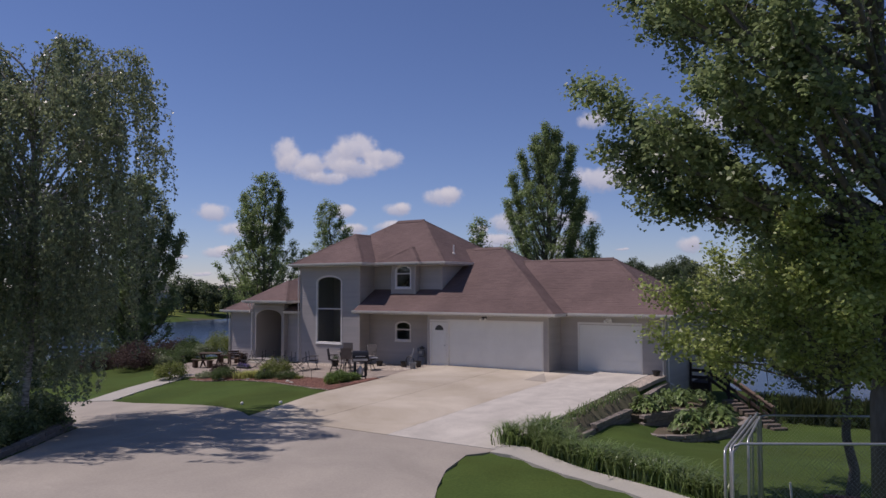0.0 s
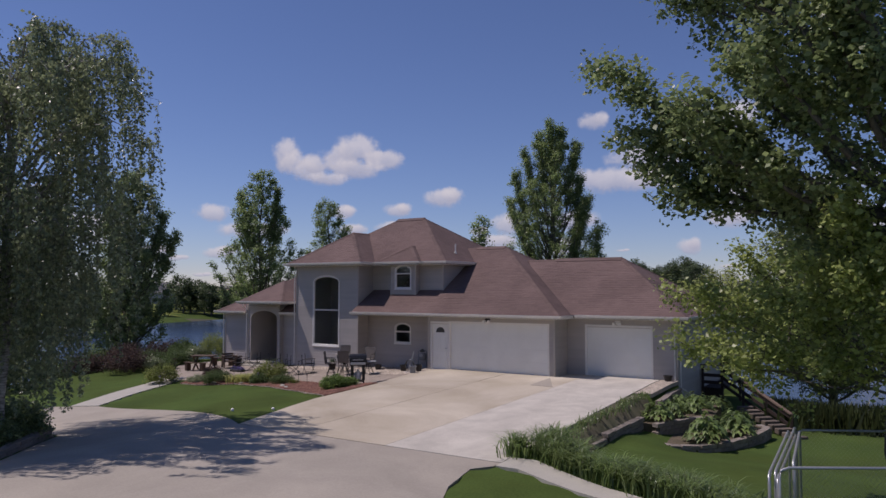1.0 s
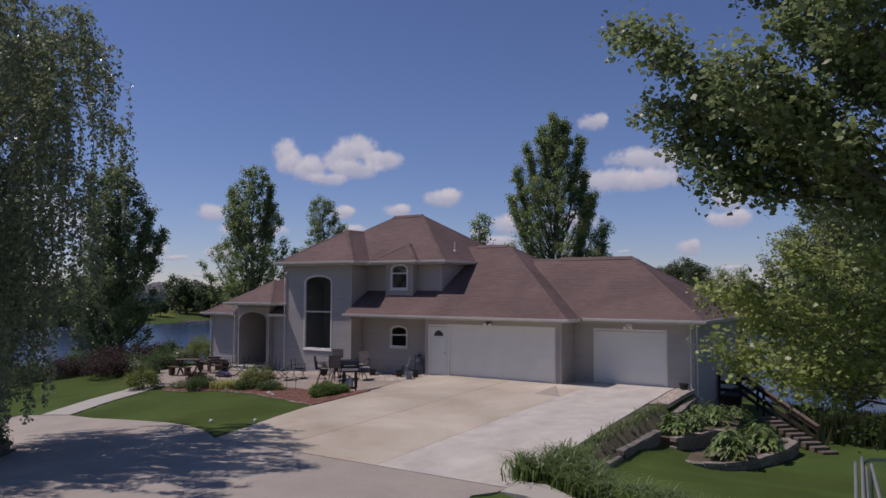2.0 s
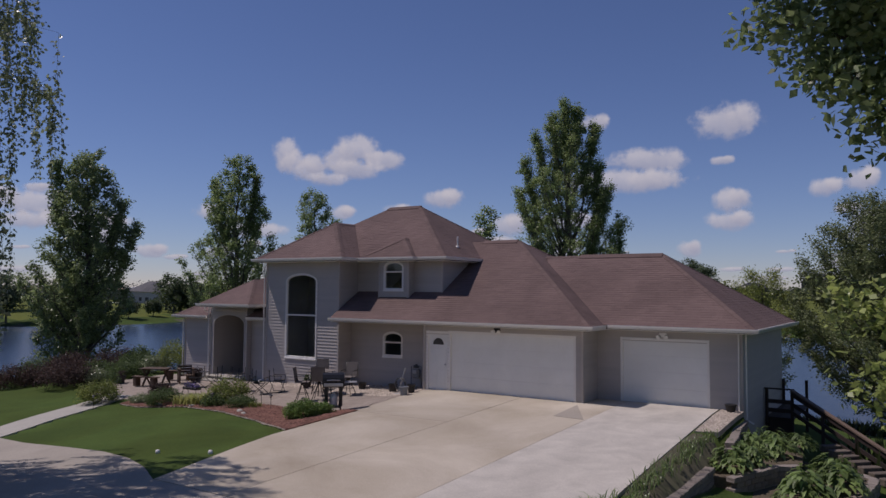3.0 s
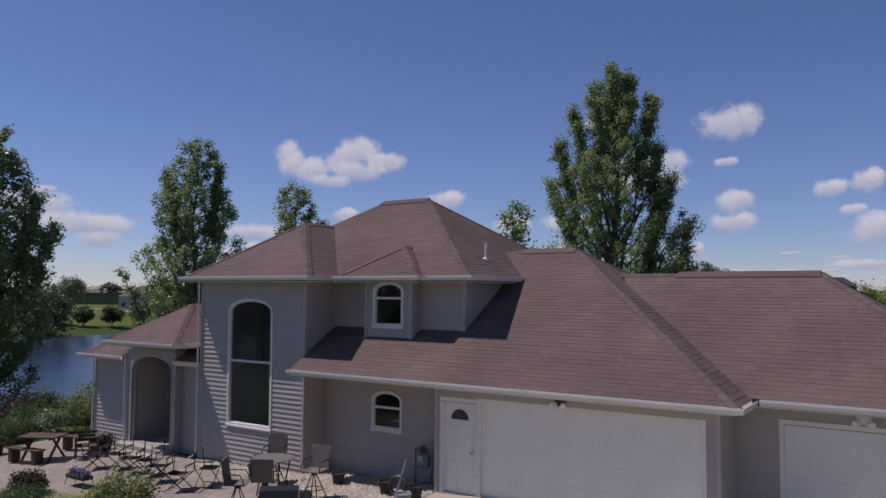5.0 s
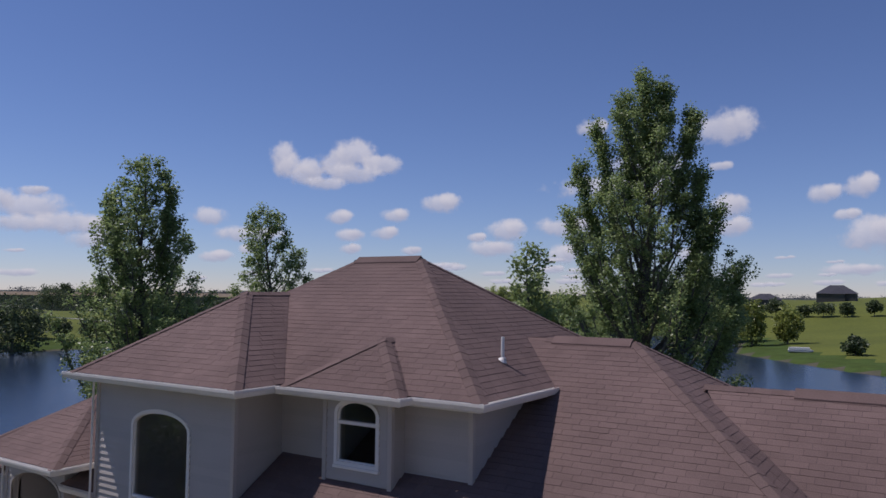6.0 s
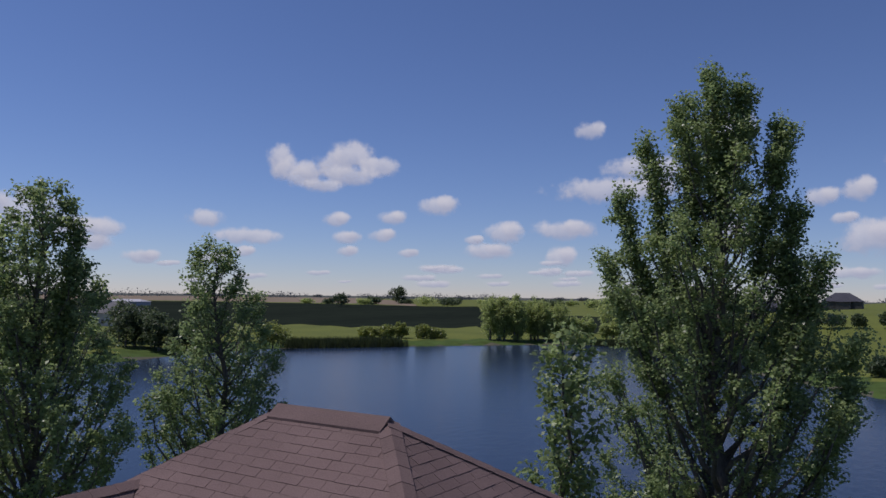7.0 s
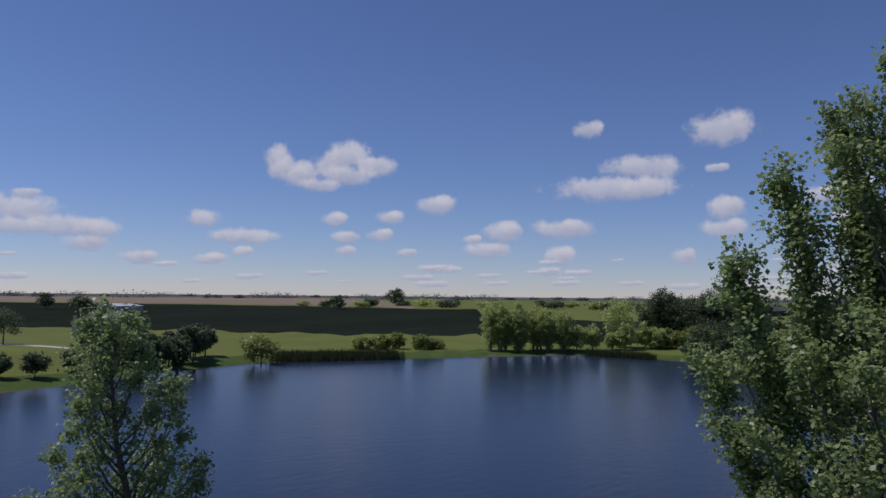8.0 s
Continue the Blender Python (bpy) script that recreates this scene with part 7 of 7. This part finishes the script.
for i, (x, y, r, hh) in enumerate(((-5.2, -16.7, 1.15, 1.5), (-6.9, -16.4, 1.2, 1.4), (-4.3, -18.2, 1.1, 1.3), (-6.2, -18.6, 1.3, 1.7), (-8.3, -17.0, 1.2, 1.5), (-3.0, -20.0, 1.2, 1.3), (-4.8, -20.6, 1.3, 1.6))):
    shrub((x, y), r, hh, M_LEAFDARK, 550 + i, "dark leafy shrub in the bed under the birch", leaf=0.09, n=80, group="shrubs under the birch")
block_wall([(-8.6, -15.2), (-6.6, -15.45), (-4.9, -15.75), (-4.1, -16.7), (-2.5, -18.6), (-0.9, -20.6)], h(-4.9, -16.0) + 0.34, 4, "dark curved block wall round the shrub bed")


def edging(pts, step, r, label):
    e = empty("stone_edging", (pts[0][0], pts[0][1], h(*pts[0])), label, "edging stones")
    g = random.Random(3)
    inv = pose(pts[0][0], pts[0][1], h(*pts[0])).inverted()
    for a, b in zip(pts, pts[1:]):
        L = math.dist(a, b)
        for i in range(int(L / step)):
            x, y = along(a, b, (i + 0.5) / int(L / step))
            bm = bmesh.new()
            bmesh.ops.create_icosphere(bm, subdivisions=1, radius=r * g.uniform(0.7, 1.2))
            for v in bm.verts:
                v.co = Vector((v.co.x * g.uniform(1.0, 1.3), v.co.y * g.uniform(0.8, 1.1), v.co.z * 0.4))
            ob = part("stone", bm, M_EDGE, e)
            ob.matrix_parent_inverse = inv
            ob.matrix_basis = pose(x + g.uniform(-0.03, 0.03), y + g.uniform(-0.03, 0.03), h(x, y) + 0.02, 0, 0, g.uniform(0, 180))


edging([MULCH[i] for i in (1, 2, 3, 4, 5, 6, 7)], 0.12, 0.066, "line of small tan stones edging the mulch bed")


def scatter(name, outline, n, size, material, lift, label, category, seed, flat=0.6):
    """Loose stones or chips strewn over an outline."""
    g = np.random.default_rng(seed)
    xs, ys = [p[0] for p in outline], [p[1] for p in outline]
    x, y = g.uniform(min(xs), max(xs), n * 3), g.uniform(min(ys), max(ys), n * 3)
    ok = in_poly(x, y, outline)
    x, y = x[ok][:n], y[ok][:n]
    n = len(x)
    z = land(x, y) + lift
    s = size * (0.5 + g.random(n))
    base = np.array([(1, 0, 0), (0, 1, 0), (-1, 0, 0), (0, -1, 0), (0, 0, 1.0)])
    V = base[None] * s[:, None, None] * (0.7 + 0.6 * g.random((n, 5, 1)))
    V[:, 4, 2] *= flat
    a = g.random(n) * 6.283
    c, sn = np.cos(a)[:, None], np.sin(a)[:, None]
    X, Y = V[:, :, 0] * c - V[:, :, 1] * sn * 0.7, V[:, :, 0] * sn + V[:, :, 1] * c * 0.7
    P = np.stack([X + x[:, None], Y + y[:, None], V[:, :, 2] + z[:, None]], -1).reshape(-1, 3)
    o = (np.arange(n) * 5)[:, None, None]
    F = (np.array([(0, 1, 4), (1, 2, 4), (2, 3, 4), (3, 0, 4)])[None] + o).reshape(-1, 3)
    ob = sheet_mesh(name, P, F, material)
    tagged(ob, label, category, kind="stuff")


scatter("river_stones", [(-9.7, 0.0), (-9.5, -0.5), (-5.6, -0.75), (-4.6, -1.2), (-3.5, -1.45), (-1.8, -1.3), (-1.25, -1.1), (-1.2, 0.85), (-5.5, 0.85), (-5.6, 0.0)], 6500, 0.05, M_STONE, 0.02, "bed of pale river stones along the house wall", "stones", 1, 0.8)
scatter("bark_chips", MULCH, 4500, 0.035, M_MULCH, 0.055, "loose red bark chips", "mulch", 2, 0.4)
scatter("gravel", [(9.3, 1.0), (9.42, -2.5), (9.95, -2.3), (9.9, 1.0)], 900, 0.03, M_STONE, 0.03, "pale loose gravel", "gravel", 3, 0.8)


def rock(at, r, seed):
    """A rounded field stone, half sunk."""
    g = random.Random(seed)
    bm = bmesh.new()
    bmesh.ops.create_icosphere(bm, subdivisions=2, radius=r)
    for v in bm.verts:
        v.co = Vector((v.co.x * 1.25, v.co.y * 0.9, v.co.z * 0.6)) * g.uniform(0.9, 1.08)
    ob = part("rock", bm, M_WALK, smooth=True)
    ob.matrix_world = pose(at[0], at[1], h(*at) + 0.05, 0, 0, g.uniform(0, 180))
    tagged(ob, "pale rounded stone at the edge of the mulch", "rock", "pale rocks in the bed")


for i, (x, y, r) in enumerate(((-5.17, -5.4, 0.13), (-4.6, -5.75, 0.11), (-9.84, -5.2, 0.14), (-8.2, -5.0, 0.10))):
    rock((x, y), r, 70 + i)
for x, y in ((-1.73, -11.15), (-0.1, -10.84)):
    ob = part("lawn_marker", lathe([(0.05, -0.03), (0.06, 0.03), (0.045, 0.07), (0.015, 0.085)], 12), M_TRIM, smooth=True)
    ob.matrix_world = pose(x, y, h(x, y) + 0.01)
    tagged(ob, "small white plastic marker set in the lawn", "lawn marker", "lawn markers")


# ---- flags of the patio ----
def flags():
    """Square flags laid aslant; those near the house front one by one, the rest joined."""
    g = random.Random(44)
    pat = bpy.data.objects["patio"]
    size, ang = 0.30, radians(24)
    ca, sa = math.cos(ang), math.sin(ang)
    cells = [(ca * i * size - sa * (j * size + (i % 2) * 0.5 * size) - 8, sa * i * size + ca * (j * size + (i % 2) * 0.5 * size) - 2) for i in range(-38, 39) for j in range(-38, 39)]
    px, py = np.array([c[0] for c in cells]), np.array([c[1] for c in cells])
    inner = np.ones(len(cells), bool)
    for dx, dy in ((0.24, 0), (-0.24, 0), (0, 0.24), (0, -0.24)):
        inner &= in_poly(px + dx, py + dy, PATIO)
    V, F = [], []
    for x, y in zip(px[inner], py[inner]):
        s, z = size / 2 - 0.003, g.uniform(0.012, 0.016)
        q = [(x + ca * a * s - sa * b * s, y + sa * a * s + ca * b * s) for a, b in ((-1, -1), (1, -1), (1, 1), (-1, 1))]
        vs = [(u, v, h(u, v) - 0.03) for u, v in q] + [(u, v, h(u, v) + z) for u, v in q]
        fs = [(4, 5, 6, 7), (0, 1, 5, 4), (1, 2, 6, 5), (2, 3, 7, 6), (3, 0, 4, 7)]
        if x > -5.0:
            raw("flagstone", vs, fs, M_PAVER, pat)
        else:
            k = len(V)
            V += vs
            F += [tuple(k + i for i in f) for f in fs]
    tagged(raw("flagstones", V, F, M_PAVER, pat), kind="stuff")


flags()


# ---- far houses and the boat on the shore ----
def far_house(at, w, d, eave, ridge, rz, wall_m, roof_m, label, wins=5):
    z = h(*at)
    t = empty("house", (at[0], at[1], z), label, "house", "far houses", rz=rz)
    fixed(t, part("wall", box(-w / 2, w / 2, -d / 2, d / 2, -1.5, eave), wall_m, t))
    fixed(t, part("wall", box(-w * 0.12, w * 0.22, -d / 2 - 2.5, -d / 2, -1.5, eave * 0.96), wall_m, t))
    o = 0.5
    def hip(x0, x1, y0, y1, z0, z1):
        bm = bmesh.new()
        run = min(x1 - x0, y1 - y0) / 2
        if x1 - x0 > y1 - y0:
            a, b = (x0 + run, (y0 + y1) / 2, z1), (x1 - run, (y0 + y1) / 2, z1)
        else:
            a, b = ((x0 + x1) / 2, y0 + run, z1), ((x0 + x1) / 2, y1 - run, z1)
        v = [bm.verts.new(p) for p in ((x0, y0, z0), (x1, y0, z0), (x1, y1, z0), (x0, y1, z0), a, b)]
        fs = ((0, 1, 5, 4), (1, 2, 5), (2, 3, 4, 5), (3, 0, 4), (3, 2, 1, 0)) if x1 - x0 > y1 - y0 else ((0, 1, 4), (1, 2, 5, 4), (2, 3, 5), (3, 0, 4, 5), (3, 2, 1, 0))
        for f in fs:
            bm.faces.new([v[i] for i in f])
        return bm
    rf = fixed(t, part("roof", hip(-w / 2 - o, w / 2 + o, -d / 2 - o, d / 2 + o, eave, ridge), roof_m, t))
    fixed(t, part("roof", hip(-w * 0.12 - o, w * 0.22 + o, -d / 2 - 3.0, d * 0.3, eave * 0.96, ridge * 0.9), roof_m, t))
    for i in range(wins):
        x = -w / 2 + w * (i + 0.5) / wins
        for zz in ((0.8, 2.2), (3.6, 4.9)) if eave > 5 else ((0.9, 2.2),):
            yy = -d / 2 - (2.5 if -w * 0.12 < x < w * 0.22 else 0)
            wi = fixed(t, part("window", box(x - 0.6, x + 0.6, yy - 0.06, yy + 0.02, zz[0], zz[1], 0.01), M_DARK, t))
    return t


far_house((-223, 148), 15.5, 11, 4.3, 8.0, 35, M_HOUSEFAR, M_ROOFFAR, "grey two-storey house with hip roofs across the lake")
far_house((-32, 400), 17, 11, 3.8, 7.9, 0, M_DARK, M_ROOFNAVY, "dark-roofed house on the hilltop")
far_house((-65, 402), 15, 10, 2.8, 5.8, 5, M_DARK, M_ROOFNAVY, "dark-roofed low house on the hilltop")
far_house((-440, 300), 26, 10, 3.0, 4.5, 20, M_HOUSEFAR, M_HOUSEFAR, "long pale farm shed far across the fields", 3)
bt = empty("pontoon_boat", (-14.5, 139, h(-14.5, 139)), "white pontoon boat drawn up on the far shore", "boat", rz=10)
bt.matrix_world = bt.matrix_world @ Matrix.Scale(0.75, 4)
for s in (-1, 1):
    fixed(bt, part("float_tube", tube([(-2.6, s * 0.9, 0.3), (2.2, s * 0.9, 0.3), (2.9, s * 0.9, 0.5)], [0.3, 0.3, 0.08], 10), M_STEEL, bt))
fixed(bt, part("boat_deck", box(-2.6, 2.5, -1.15, 1.15, 0.6, 0.7, 0.02), M_TRIM, bt))
for y in (-1.12, 1.12):
    fixed(bt, part("side_fence", box(-2.4, 2.2, y - 0.03, y + 0.03, 0.7, 1.2, 0.01), M_TRIM, bt))
fixed(bt, part("seat", box(-2.3, -1.5, -0.9, 0.9, 0.7, 1.15, 0.05), M_TRIM, bt))
drape("far_drive", [(-190, 82), (-176, 96), (-167, 103), (-164, 101), (-172, 93), (-188, 78)], 0.06, M_WALK, "pale driveway to the far house", "road", 4.0)
